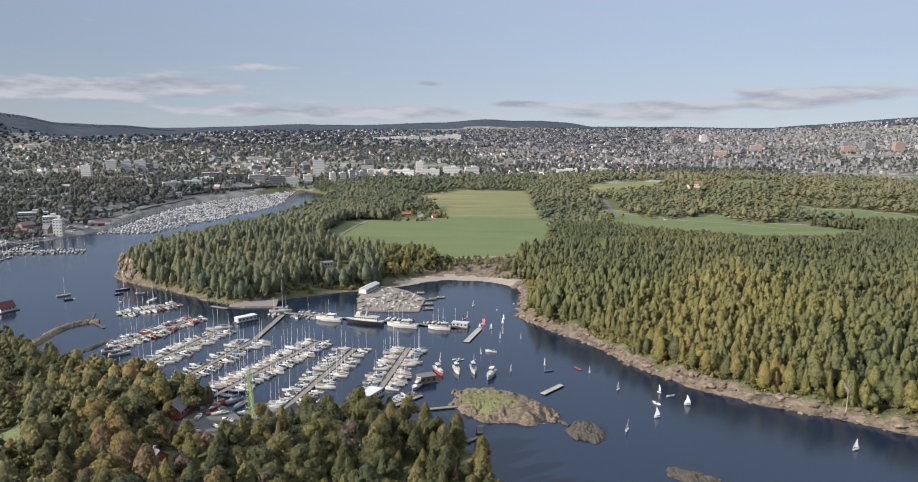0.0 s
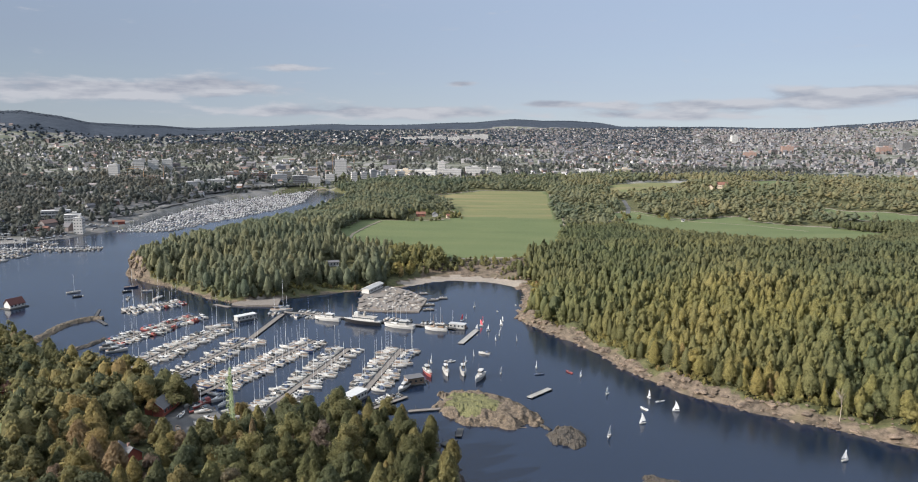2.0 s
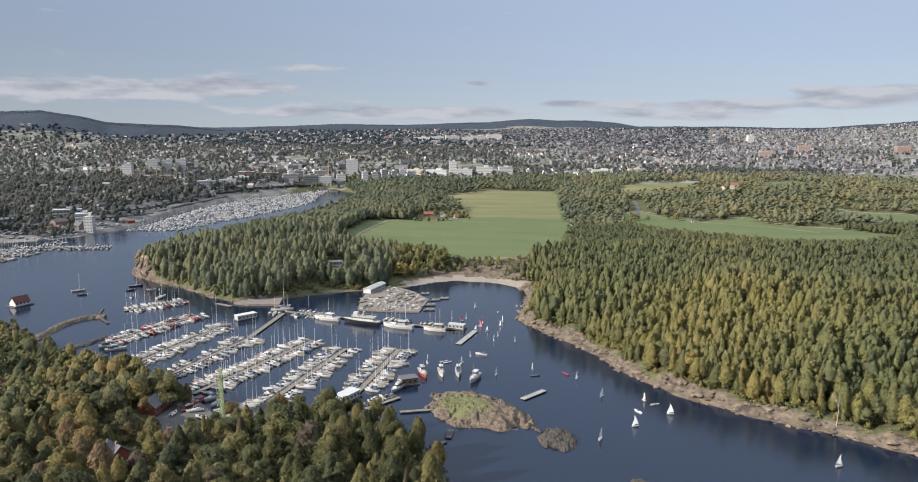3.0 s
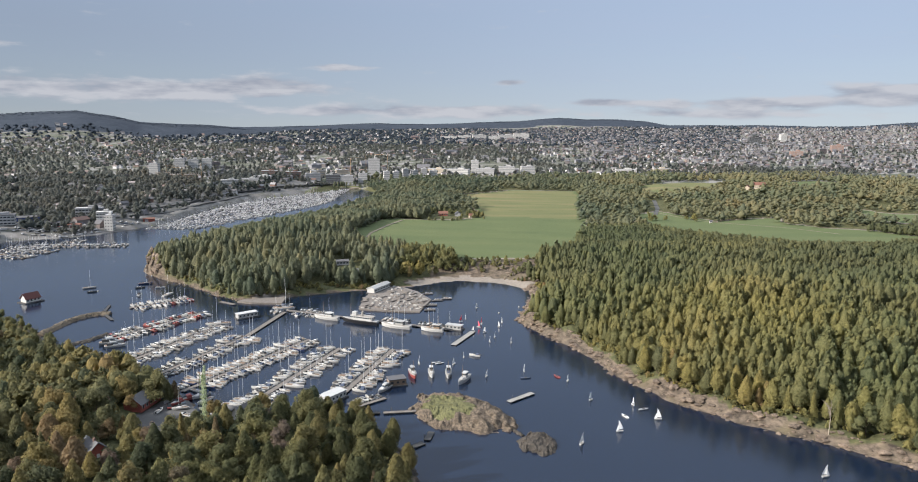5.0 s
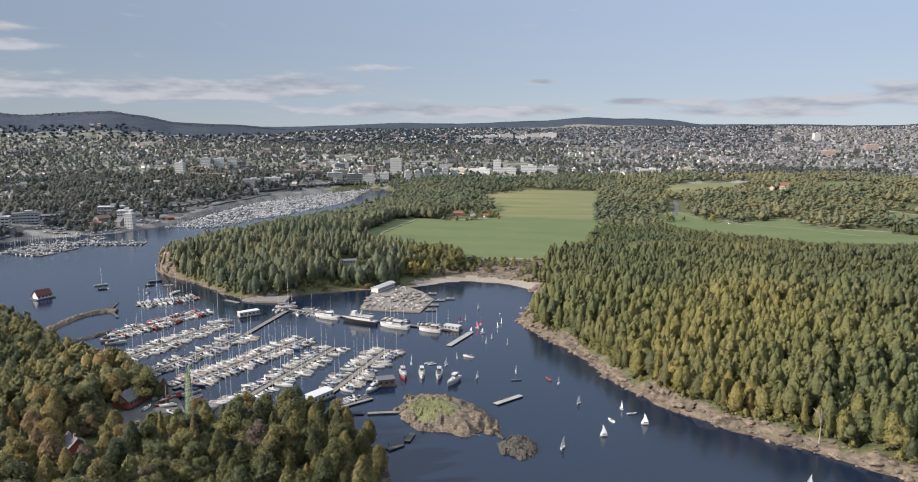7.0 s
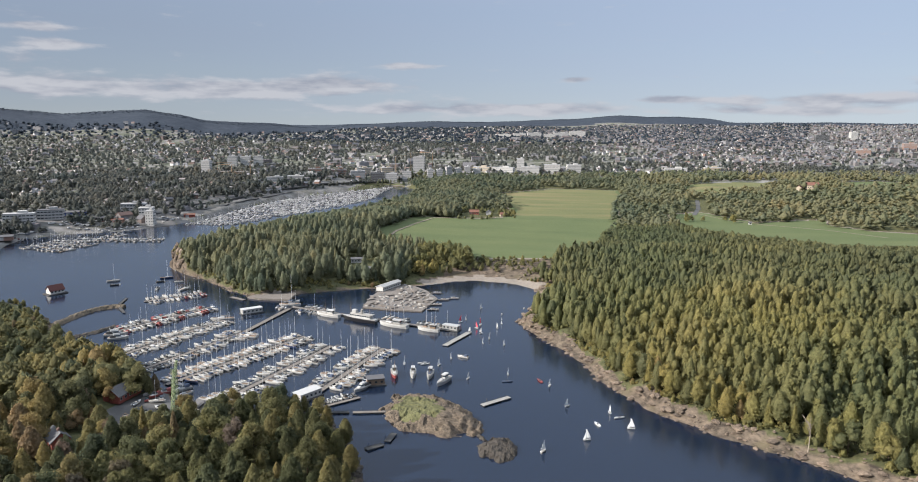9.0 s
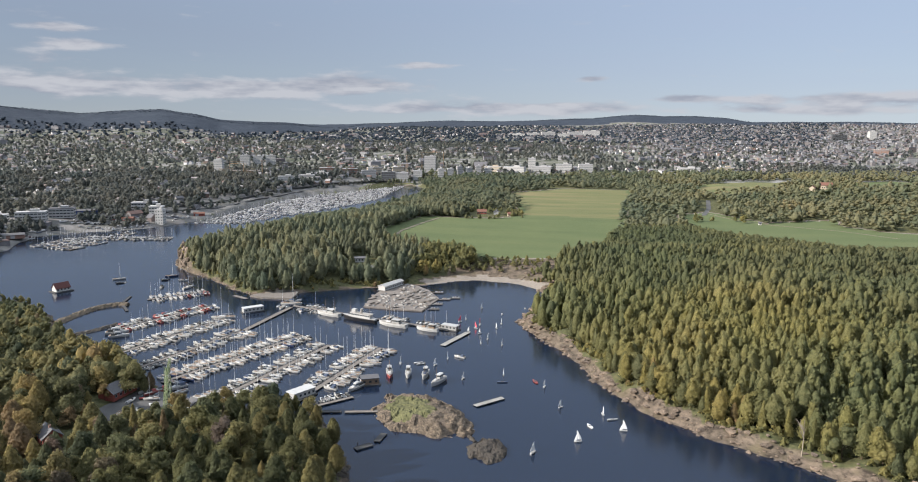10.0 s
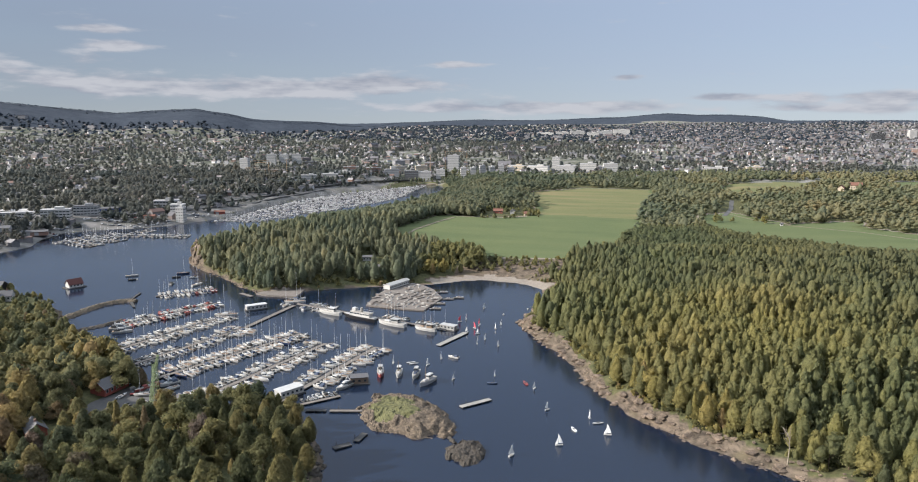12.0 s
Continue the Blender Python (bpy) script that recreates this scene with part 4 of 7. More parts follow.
class Arbor:
    """Trees that are things of their own: a few masters, each built once, and copies of them."""

    def __init__(self, seed, kinds, cards, size, group, names, mat):
        self.rs, self.masters, self.names, self.group = np.random.RandomState(seed), [], names, group
        self.kinds, self.cards, self.size, self.mat = kinds, cards, size, mat
        self.made = [None] * len(kinds)

    def plant(self, x, y, z, h, k):
        kind = self.kinds[k]
        name, label = self.names[kind]
        m = pose(x, y, z, 0, 0, self.rs.uniform(0, 360)) @ Matrix.Diagonal((h / 12 * self.rs.uniform(0.88, 1.18), h / 12 * self.rs.uniform(0.88, 1.18), h / 12, 1))
        if self.made[k] is None:
            w = 12 * {"broad": 0.92, "pine": 0.5, "spruce": 0.36, "birch": 0.44}[kind]
            ob = thing(name, label, "tree", self.group)
            V, F = crown(self.rs, kind, 12.0, w, self.cards * (2 if kind == "broad" else 1), self.size * (0.72 if kind == "broad" else 1), ICO1)
            part("trunk", trunk_geo(self.rs, 12.0, w, kind), M_BARK, ob)
            part("crown", tri_mesh("crown", V, F, self.mat, smooth=True), None, ob)
            ob.matrix_basis = m
            self.made[k] = ob
        else:
            ob = copy_thing(self.made[k], Matrix())
            ob.matrix_basis = m


def build_trees():
    names = {"broad": ("broadleaf_tree", "green broadleaf tree turning yellow in early autumn"), "pine": ("pine_tree", "tall pine with an open dark green crown"),
             "spruce": ("spruce_tree", "narrow dark green spruce"), "birch": ("birch_tree", "slender birch with light green leaves")}
    # the wooded islet nearest to the flight
    ar = Arbor(5, ["broad", "broad", "birch", "broad", "pine", "birch", "broad", "spruce", "birch", "broad"], 900, 0.56, "trees on the wooded islet", names, M_LEAF_ISLE)
    X, Y = scatter((-330, 40, 165, 402), 6.1, 11, isle_wood)
    Z = height(X, Y)
    rs = np.random.RandomState(12)
    order = np.argsort(np.hypot((X + 40) * np.where(X > -40, 0.7, 1.0), (Y - 228) * 1.2))
    chance = [.16, .14, .12, .14, .08, .1, .1, .04, .06, .06]
    point = Arbor(9, ["pine", "birch", "pine", "spruce", "broad"], 900, 0.46, "trees on the wooded islet", names, M_PINE_OB)
    for i in order[:300]:
        low = np.interp(Y[i], [225, 300, 340], [1.0, 0.9, 0.62]) * (1 - 0.28 * math.exp(-((X[i] + 70) / 24) ** 2 - ((Y[i] - 232) / 20) ** 2))
        if X[i] > -34 + 10 * math.sin(Y[i] * 0.2) and rs.uniform() < 0.75:
            point.plant(X[i], Y[i], Z[i], rs.uniform(6.5, 12.0) * low, rs.choice(5, p=[.26, .22, .2, .06, .26]))
            continue
        ar.plant(X[i], Y[i], Z[i], rs.uniform(5.2, 13.5) * low, rs.choice(10, p=chance))
    i = order[300:]
    grow("wood", "mixed broadleaf wood on the islet in early autumn", X[i], Y[i], 59, ["broad", "birch", "broad", "pine"], (7, 12), 0.84, 70, 0.075, lambda X, Y, rs: 0.42 + rs.normal(0, 0.2, X.shape), mat=M_LEAF_ISLE_S, low=lambda X, Y: np.interp(Y, [225, 300, 340], [1.0, 0.9, 0.55]))
    # the forest shore: the first rows stand alone, the rest is one wood
    X, Y = scatter((40, 560, 225, 740), 4.3, 13, forest_east)
    Z = height(X, Y)
    g = edge_gap(LAND, X, Y)
    order = np.argsort(g + 0.12 * (Y - 250))
    first, rest = order[:150], order[150:]
    ar2 = Arbor(6, ["birch", "pine", "broad", "birch", "spruce", "pine"], 420, 0.40, "trees along the forest shore", names, M_LEAF_OB)
    for i in first:
        ar2.plant(X[i], Y[i], Z[i], rs.uniform(6.5, 13), rs.choice(6, p=[.3, .22, .06, .24, .06, .12]))
    d = Y[rest]
    for lo, hi, cards, size, nm in ((0, 390, 52, 0.052, 0), (390, 570, 16, 0.065, 4)):
        m = rest[(d >= lo) & (d < hi)]
        grow("forest", "dense mixed forest of pine and birch in early autumn", X[m], Y[m], 60 + nm, ["birch", "pine", "birch", "birch", "broad", "pine", "birch", "pine"], (10, 15.5), 0.46, cards, size, birchy, variants=12, few=nm)
    m = rest[d >= 570]
    grow("forest", "lower edge of the mixed forest towards the meadow", X[m], Y[m], 61, ["broad", "birch", "birch", "pine"], (7, 10), 0.78, 50, 0.08, birchy, variants=10, few=4)
    X, Y = scatter((-275, -30, 430, 1250), 5.5, 14, forest_west)
    m = Y < 640
    grow("forest", "dense dark pine forest on the rocky cape", X[m], Y[m], 62, ["pine", "birch", "pine", "pine", "birch", "spruce"], (9.0, 16.5), 0.50, 80, 0.052, dark_pines, variants=12, mat=M_PINE, low=lambda X, Y: 1 - hillock(X, Y, -58, 578, 40, 42, 0.42) - hillock(X, Y, -238, 526, 30, 40, 0.5))
    grow("forest", "dark pine forest beside the field", X[~m], Y[~m], 63, ["pine", "pine", "broad", "pine"], (10, 15), 0.6, 48, 0.085, dark_pines, few=3, mat=M_PINE, low=lambda X, Y: np.interp(Y, [680, 800, 900], [1.0, 0.78, 0.6]))
    X, Y = scatter((-42, 92, 505, 572), 4.6, 15, forest_belt)
    m = X < 2
    grow("wood", "green pines and rust-brown broadleaf trees between beach and field", X[m], Y[m], 64, ["broad", "pine", "birch", "broad"], (7, 11.5), 0.6, 90, 0.08, lambda X, Y, rs: 0.3 + rs.normal(0, 0.12, X.shape) + 0.5 * (hillock(X, Y, -24, 520, 12, 12, 1) > 0.5), variants=8)
    m = ~m & (wave(X, Y, 14, 48) > -0.55)
    grow("thicket", "low green bushes between beach and field", X[m], Y[m], 67, ["broad", "birch", "broad"], (2.5, 6), 0.9, 70, 0.09, mixed)
    X, Y = scatter((-50, 14, 760, 836), 4.0, 20, lambda X, Y: (edge_gap(FARMYARD, X, Y) > 1) & (wave(X, Y, 12, 49) > 0.15) & (hillock(X, Y, -36, 800, 12, 10, 1) + hillock(X, Y, -18, 800, 10, 10, 1) + hillock(X, Y, -34, 780, 14, 12, 1) < 0.3))
    grow("thicket", "garden bushes and fruit trees round the farmhouse", X, Y, 68, ["broad", "birch"], (2.5, 6.5), 0.95, 60, 0.1, mixed)
    X, Y = scatter((-240, 1000, 690, 1480), 10.2, 16, forest_far)
    m = X < 150
    grow("woodland", "green broadleaf woodland along the fields", X[m], Y[m], 65, ["broad", "broad", "broad", "birch"], (8.0, 12.5), 1.02, 26, 0.07, mixed, few=4, mat=M_PINE)
    grow("woodland", "rolling broadleaf woodland round the meadows", X[~m], Y[~m], 69, ["broad", "broad", "broad", "birch"], (8.0, 12.5), 1.02, 26, 0.07, mixed, few=4, mat=M_PINE)
    # young trees down to the stones of the cape
    X, Y = scatter((-262, -98, 432, 600), 2.9, 19, lambda X, Y: (edge_gap(LAND, X, Y) > 2.0 + 0.8 * wave(X, Y, 9, 68)) & (edge_gap(LAND, X, Y) < 9) & (hillock(X, Y, -108, 445, 22, 14, 1) < 0.35) & (hillock(X, Y, -232, 520, 20, 22, 1) < 0.5))
    grow("thicket", "young birches and bushes at the foot of the cape", X, Y, 70, ["birch", "broad", "birch"], (2.5, 6.0), 0.7, 24, 0.1, lambda X, Y, rs: 0.5 + rs.normal(0, 0.2, X.shape), mat=M_PINE, few=3)
    # low scrub on the rocky banks
    def scrub(X, Y):
        g = edge_gap(LAND, X, Y)
        return in_sight(X, Y) & (g > np.where(X > 40, 4.8, 2.8)) & (g < 13) & (X > -250) & (Y < 560) & (wave(X, Y, 13, 47) > -0.45) & (hillock(X, Y, 8, 505, 50, 26, 1) + hillock(X, Y, -108, 440, 18, 14, 1) < 0.4)
    X, Y = scatter((-262, 300, 200, 560), 2.1, 17, scrub)
    grow("scrub", "low green and russet scrub on the rocky banks", X, Y, 66, ["broad", "broad", "birch"], (1.0, 3.4), 0.95, 24, 0.17, lambda X, Y, rs: 0.55 + rs.normal(0, 0.25, X.shape))


build_trees()


# ---- rocks, spits, quay ----
def rock_mass(name, label, x, y, rx, ry, turn, top, seed, grassy=0.0, mat=None, rings=40, spokes=120):
    """A skerry: uneven outline, cracked slopes down into the water, and grass on the crown where grassy > 0."""
    rs = np.random.RandomState(seed)
    ph = rs.uniform(0, 6.28, 5)
    vs, fs, sl = [], [], []
    c, s = math.cos(radians(turn)), math.sin(radians(turn))
    for i in range(rings + 1):
        q = i / rings * 1.12
        for k in range(spokes):
            a = 2 * math.pi * k / spokes
            out = 1 + 0.10 * math.sin(2 * a + ph[0]) + 0.07 * math.sin(3 * a + ph[1]) + 0.05 * math.sin(7 * a + ph[2])
            u, w = rx * q * out * math.cos(a), ry * q * out * math.sin(a)
            px, py = x + u * c - w * s, y + u * s + w * c
            n1 = noise.fractal(Vector((px * 0.16, py * 0.16, seed)), 0.9, 2.1, 5)
            n2 = noise.cell(Vector((px * 0.55, py * 0.32, seed + 7.0)))
            n3 = noise.fractal(Vector((px * 0.75, py * 0.75, seed + 3.0)), 0.8, 2.2, 4)
            z = n3 * 0.34 * min(1, q + 0.35) + top * (1 - min(q, 1) ** 2.6) * (0.86 + 0.16 * math.sin(a + ph[3])) + (n1 * 0.9 + (n2 - 0.5) * 0.55) * min(1, top / 3) * (0.35 + q) - max(0, q - 0.97) * 14
            vs.append((px, py, z))
            if i:
                fs.append(((i - 1) * spokes + k, i * spokes + k, i * spokes + (k + 1) % spokes, (i - 1) * spokes + (k + 1) % spokes))
                sl.append(1 if grassy and q + 0.22 * n1 + 0.24 * math.cos(a + 0.6) < grassy else 0)
    g = Geo()
    g.add(vs, fs)
    g.s = sl
    ob = part(name, g, [mat or M_ROCK, M_GRASS], None)
    return tagged(ob, label, "rock")


def ridge_wall(name, label, pts, width, top, seed, mat):
    """A low breakwater of heaped stones along a line."""
    rs = np.random.RandomState(seed)
    pts = [Vector((*p, 0)) for p in pts]
    loops = []
    steps = 9
    for k in range(len(pts) - 1):
        for q in range(steps + (k == len(pts) - 2)):
            p = pts[k].lerp(pts[k + 1], q / steps)
            d = (pts[k + 1] - pts[k]).normalized()
            n = Vector((-d.y, d.x, 0))
            lp = []
            for e, z in ((-1.3, -1.2), (-0.9, 0.2), (-0.45, top * 0.85), (0, top), (0.45, top * 0.85), (0.9, 0.2), (1.3, -1.2)):
                v = p + n * e * width / 2 + Vector(rs.uniform(-0.35, 0.35, 3))
                lp.append((v.x, v.y, z + rs.uniform(-0.3, 0.3) * (z > 0)))
            loops.append(lp)
    return solo(name, Geo().loft(loops), mat, label, "breakwater")


SPIT_STAGES = []


def boulders(name, label, box, step, seed, keep, size, mat, flat=0.6):
    """One stuff object of angular stones bedded in the bank."""
    X, Y = scatter(box, step, seed, keep)
    rs = np.random.RandomState(seed + 1)
    Z = height(X, Y)
    V0, F0 = ICO1
    VV, FF = [], []
    for i, (x, y, z) in enumerate(zip(X, Y, Z)):
        k = size[0] + (size[1] - size[0]) * rs.uniform() ** 2.2
        V = V0 * rs.uniform(0.72, 1.15, (len(V0), 1)) * k * np.array([rs.uniform(0.7, 1.5), rs.uniform(0.7, 1.1), flat * rs.uniform(0.6, 1.2)])
        a = rs.uniform(0, 6.28)
        c, q = math.cos(a), math.sin(a)
        VV.append(np.stack([V[:, 0] * c - V[:, 1] * q + x, V[:, 0] * q + V[:, 1] * c + y, V[:, 2] + max(z, -0.2) + 0.1 * k], -1))
        FF.append(F0 + i * len(V0))
    me = tri_mesh(name, np.concatenate(VV), np.concatenate(FF), mat)
    return tagged(new(name, me), label, "rocks", kind="stuff")


boulders("shore_rocks", "tan boulders and ledges along the forest shore", (40, 300, 190, 500), 1.7, 401,
         lambda X, Y: in_sight(X, Y) & (edge_gap(LAND, X, Y) > -1.0) & (edge_gap(LAND, X, Y) < 5.5 + 2 * wave(X, Y, 16, 21)) & (wave(X, Y, 6, 402) > -0.2), (0.4, 2.6), M_ROCK, 0.42)
boulders("shore_rocks", "grey and tan stones along the foot of the cape", (-262, -116, 430, 620), 1.7, 403,
         lambda X, Y: (edge_gap(LAND, X, Y) > -1.0) & (edge_gap(LAND, X, Y) < 1.9), (0.3, 1.2), M_ROCK)
boulders("cliff_rocks", "cracked pinkish rock face of the cape", (-262, -200, 490, 580), 1.9, 405,
         lambda X, Y: (edge_gap(LAND, X, Y) > 0.2) & (edge_gap(LAND, X, Y) < 6.0) & (hillock(X, Y, -232, 520, 24, 26, 1) > 0.4), (1.2, 3.0), M_ROCK, 1.3)
boulders("shore_rocks", "dark stones at the foot of the wooded point", (-40, 36, 160, 275), 1.6, 407,
         lambda X, Y: (edge_gap(ISLE, X, Y) > -1.0) & (edge_gap(ISLE, X, Y) < 4.0), (0.4, 1.6), M_ROCK_D)
boulders("shore_rocks", "pale boulders between the beach and the field", (10, 95, 500, 560), 3.2, 409,
         lambda X, Y: (edge_gap(LAND, X, Y) > 11) & (edge_gap(LAND, X, Y) < 34) & (wave(X, Y, 9, 410) > 0.1), (0.5, 1.6), M_ROCK)
rock_mass("rocky_islet", "low rocky islet with dry grass on its crown", 30, 276, 17, 24, 38, 4.4, 3, 0.52, M_ISLET)
rock_mass("skerry", "bare dark skerry beside the grassy islet", 60.5, 250.5, 6.8, 10, 12, 2.6, 5, 0, M_ROCK_D)
rock_mass("skerry", "bare dark skerry awash off the wooded point", 88, 217, 9.5, 4.5, -28, 1.6, 8, 0, M_ROCK_D)
ridge_wall("breakwater", "curved spit of brown earth and stones off the wooded islet", [(-203, 355), (-204, 370), (-205, 380), (-203.5, 389), (-200, 396), (-195, 399.5), (-190, 400.5)], 6.5, 1.7, 4, M_SPIT)
ridge_wall("breakwater", "short stone causeway to the boat pontoons", [(-182, 331), (-176, 341), (-171.5, 349), (-169, 362)], 4.2, 1.0, 5, M_ROCK_D)
for p, q in (((-196, 403), (-202.5, 420)), ((-191.5, 397.5), (-181, 387))):
    SPIT_STAGES.append((p, q))
ridge_wall("breakwater", "line of stones between the two skerries", [(47, 266), (51, 262), (55, 257)], 1.6, 0.5, 6, M_ROCK_D)
tagged(part("pavement", Geo().sheet([(-99, 268), (-92, 277), (-80, 272), (-70, 260), (-66, 251), (-80, 240), (-92, 244)], 1.75, 2.2), M_ASPH, None), "grey paved boatyard quay under the trees", "quay", kind="structure")


# ---- boats ----
def hull_geo(L, B, H, bow=0.04, stern=0.8, draft=0.35):
    g, loops = Geo(), []
    for t, b in ((0, stern), (0.18, 0.94), (0.42, 1.0), (0.64, 0.9), (0.8, 0.64), (0.92, 0.32), (1, bow)):
        x, hb = (t - 0.5) * L, b * B / 2
        top = H * (1 + 0.28 * t * t)
        rise = max(0, t - 0.7) * 0.8 * H
        loops.append([(x - 0.06 * L * (t > 0.97), 0, -draft + rise * 1.2), (x - 0.02 * L * (t > 0.9), hb * 0.72, 0.02 + rise * 0.5), (x, hb, top * 0.75), (x, hb, top), (x, -hb, top), (x, -hb, top * 0.75), (x - 0.02 * L * (t > 0.9), -hb * 0.72, 0.02 + rise * 0.5)])
    return g.loft(loops)


def deck_geo(L, B, H, inset=0.12):
    g, loops = Geo(), []
    for t, b in ((0.02, 0.76), (0.2, 0.9), (0.42, 0.96), (0.64, 0.86), (0.8, 0.6), (0.94, 0.2)):
        x, hb = (t - 0.5) * L, max(0.06, b * B / 2 - inset)
        top = H * (1 + 0.28 * t * t)
        loops.append([(x, hb, top - 0.1), (x, hb, top + 0.03), (x, -hb, top + 0.03), (x, -hb, top - 0.1)])
    return g.loft(loops)


def house_geo(x0, x1, w0, w1, z, h, rake=0.5):
    """A cabin with raked ends: from stern x0 to bow x1."""
    return Geo().loft([[(x, -w, z), (x, w, z), (xx, w * 0.82, zz), (xx, -w * 0.82, zz)] for x, w, xx, zz in ((x0, w0 / 2, x0 + rake * 0.2, z + h), ((x0 + x1) / 2, (w0 + w1) / 4 * 1.05, (x0 + x1) / 2, z + h), (x1, w1 / 2, x1 - rake, z + h * 0.8))])


def yacht(L, hull_m, cover_m, deck_m, label):
    B, H = L * 0.30, 0.55 + L * 0.05
    ob = thing("sailing_yacht", label, "sailboat", "moored boats")
    part("hull", hull_geo(L, B, H, stern=0.62), hull_m, ob)
    part("deck", deck_geo(L, B, H), deck_m, ob)
    part("cabin", house_geo(-0.08 * L, 0.24 * L, B * 0.62, B * 0.4, H + 0.05, 0.5, 0.7), M_WHITE, ob)
    part("cockpit", Geo().box(-0.27 * L, 0, H + 0.03, L * 0.3, B * 0.5, 0.08), M_TEAK, ob, "teak-floored cockpit")
    part("mast", Geo().rod((0.08 * L, 0, H), (0.07 * L, 0, H + L * 1.36), 0.10, 0.065, 5).rod((0.08 * L, -B * 0.22, H + L * 0.7), (0.08 * L, B * 0.22, H + L * 0.7), 0.04, 0.04, 4), M_ALU, ob, "bare aluminium mast")
    part("boom", Geo().rod((0.06 * L, 0, H + 1.25), (-0.36 * L, 0, H + 1.3), 0.2, 0.13, 6), cover_m, ob, "boom under a sail cover")
    return ob


def cruiser(L, hull_m, cover_m, label, fly=False):
    B, H = L * 0.34, 0.6 + L * 0.06
    ob = thing("motor_cruiser", label, "motorboat", "moored boats")
    part("hull", hull_geo(L, B, H, bow=0.08, stern=0.9), hull_m, ob)
    part("deck", deck_geo(L, B, H), M_CREAM, ob)
    part("cabin", house_geo(-0.12 * L, 0.28 * L, B * 0.76, B * 0.46, H + 0.05, 0.75, 1.1), M_WHITE, ob)
    part("windscreen", house_geo(-0.10 * L, 0.13 * L, B * 0.72, B * 0.56, H + 0.72, 0.5, 0.7), M_SCREEN, ob, "dark tinted windscreen")
    part("canopy", house_geo(-0.38 * L, -0.08 * L, B * 0.74, B * 0.74, H + 0.1, 1.1, 0.3), cover_m, ob)
    part("cockpit", Geo().box(-0.42 * L, 0, H + 0.02, L * 0.12, B * 0.6, 0.08), M_TEAK, ob)
    if fly:
        part("flybridge", house_geo(-0.22 * L, 0.08 * L, B * 0.62, B * 0.5, H + 1.25, 0.55, 0.5), M_WHITE, ob)
        part("radar_arch", Geo().rod((-0.2 * L, -B * 0.3, H + 1.2), (-0.24 * L, -B * 0.26, H + 2.7), 0.08).rod((-0.2 * L, B * 0.3, H + 1.2), (-0.24 * L, B * 0.26, H + 2.7), 0.08).rod((-0.24 * L, -B * 0.28, H + 2.7), (-0.24 * L, B * 0.28, H + 2.7), 0.08), M_ALU, ob)
    return ob


def daycruiser(L, hull_m, inner_m, label):
    B, H = L * 0.36, 0.45 + L * 0.045
    ob = thing("open_motorboat", label, "motorboat", "moored boats")
    part("hull", hull_geo(L, B, H, bow=0.1, stern=0.92), hull_m, ob)
    part("cockpit", Geo().box(-0.12 * L, 0, H + 0.01, L * 0.5, B * 0.66, 0.1), inner_m, ob, "open cockpit")
    part("windscreen", house_geo(0.06 * L, 0.16 * L, B * 0.7, B * 0.6, H + 0.08, 0.5, 0.45), M_SCREEN, ob)
    part("bench", Geo().box(-0.3 * L, 0, H + 0.1, L * 0.1, B * 0.62, 0.3).box(-0.06 * L, 0, H + 0.1, L * 0.07, B * 0.5, 0.35), M_CREAM, ob)
    part("outboard_motor", Geo().box(-0.53 * L, 0, H * 0.3, 0.4, 0.35, 0.9, 0, 0.8), M_BLACK, ob)
    return ob


BOATS = {
    "y1": lambda: yacht(11.0, M_WHITE, M_BLUE, M_CREAM, "white sailing yacht with blue sail cover at the pontoon"),
    "y2": lambda: yacht(9.2, M_WHITE, M_TAR, M_CREAM, "small white sailing yacht with a bare mast"),
    "y3": lambda: yacht(10.2, M_NAVY, M_BLUE, M_TEAK, "dark blue sailing yacht with a teak deck"),
    "y4": lambda: yacht(12.4, M_WHITE, M_CREAM, M_TEAK, "long white sailing yacht with a tall mast"),
    "m1": lambda: cruiser(8.4, M_WHITE, M_BLUE, "white cabin motorboat with a blue canopy"),
    "m2": lambda: cruiser(10.2, M_WHITE, M_TAR, "white motor cruiser with flybridge and dark canopy", True),
    "m3": lambda: cruiser(7.2, M_WHITE, M_TAR, "white cabin motorboat under a dark canopy"),
    "o1": lambda: daycruiser(6.2, M_WHITE, M_TEAK, "small open white motorboat with outboard motor"),
    "o2": lambda: daycruiser(5.4, M_TAR, M_TAR, "small dark open motorboat with outboard motor"),
    "o3": lambda: daycruiser(6.6, M_WHITE, M_BLUE, "open white motorboat under a blue cover"),
    "r1": lambda: cruiser(8.0, M_RED, M_RED, "red motorboat with a red canopy"),
    "w1": lambda: daycruiser(6.8, M_TEAK, M_TEAK, "varnished wooden open boat"),
}
LENGTH = {"y1": 11.0, "y2": 9.2, "y3": 10.2, "y4": 12.4, "m1": 8.4, "m2": 10.2, "m3": 7.2, "o1": 6.2, "o2": 5.4, "o3": 6.6, "r1": 8.0, "w1": 6.8}
afloat = {}


def moor(kind, x, y, heading, size=1.0, z=0.0):
    m = pose(x, y, z, 0, 0, heading) @ Matrix.Scale(size, 4)
    if kind not in afloat:
        afloat[kind] = BOATS[kind]()
        afloat[kind].matrix_basis = m
        return afloat[kind]
    ob = copy_thing(afloat[kind], Matrix())
    ob.matrix_basis = m
    return ob


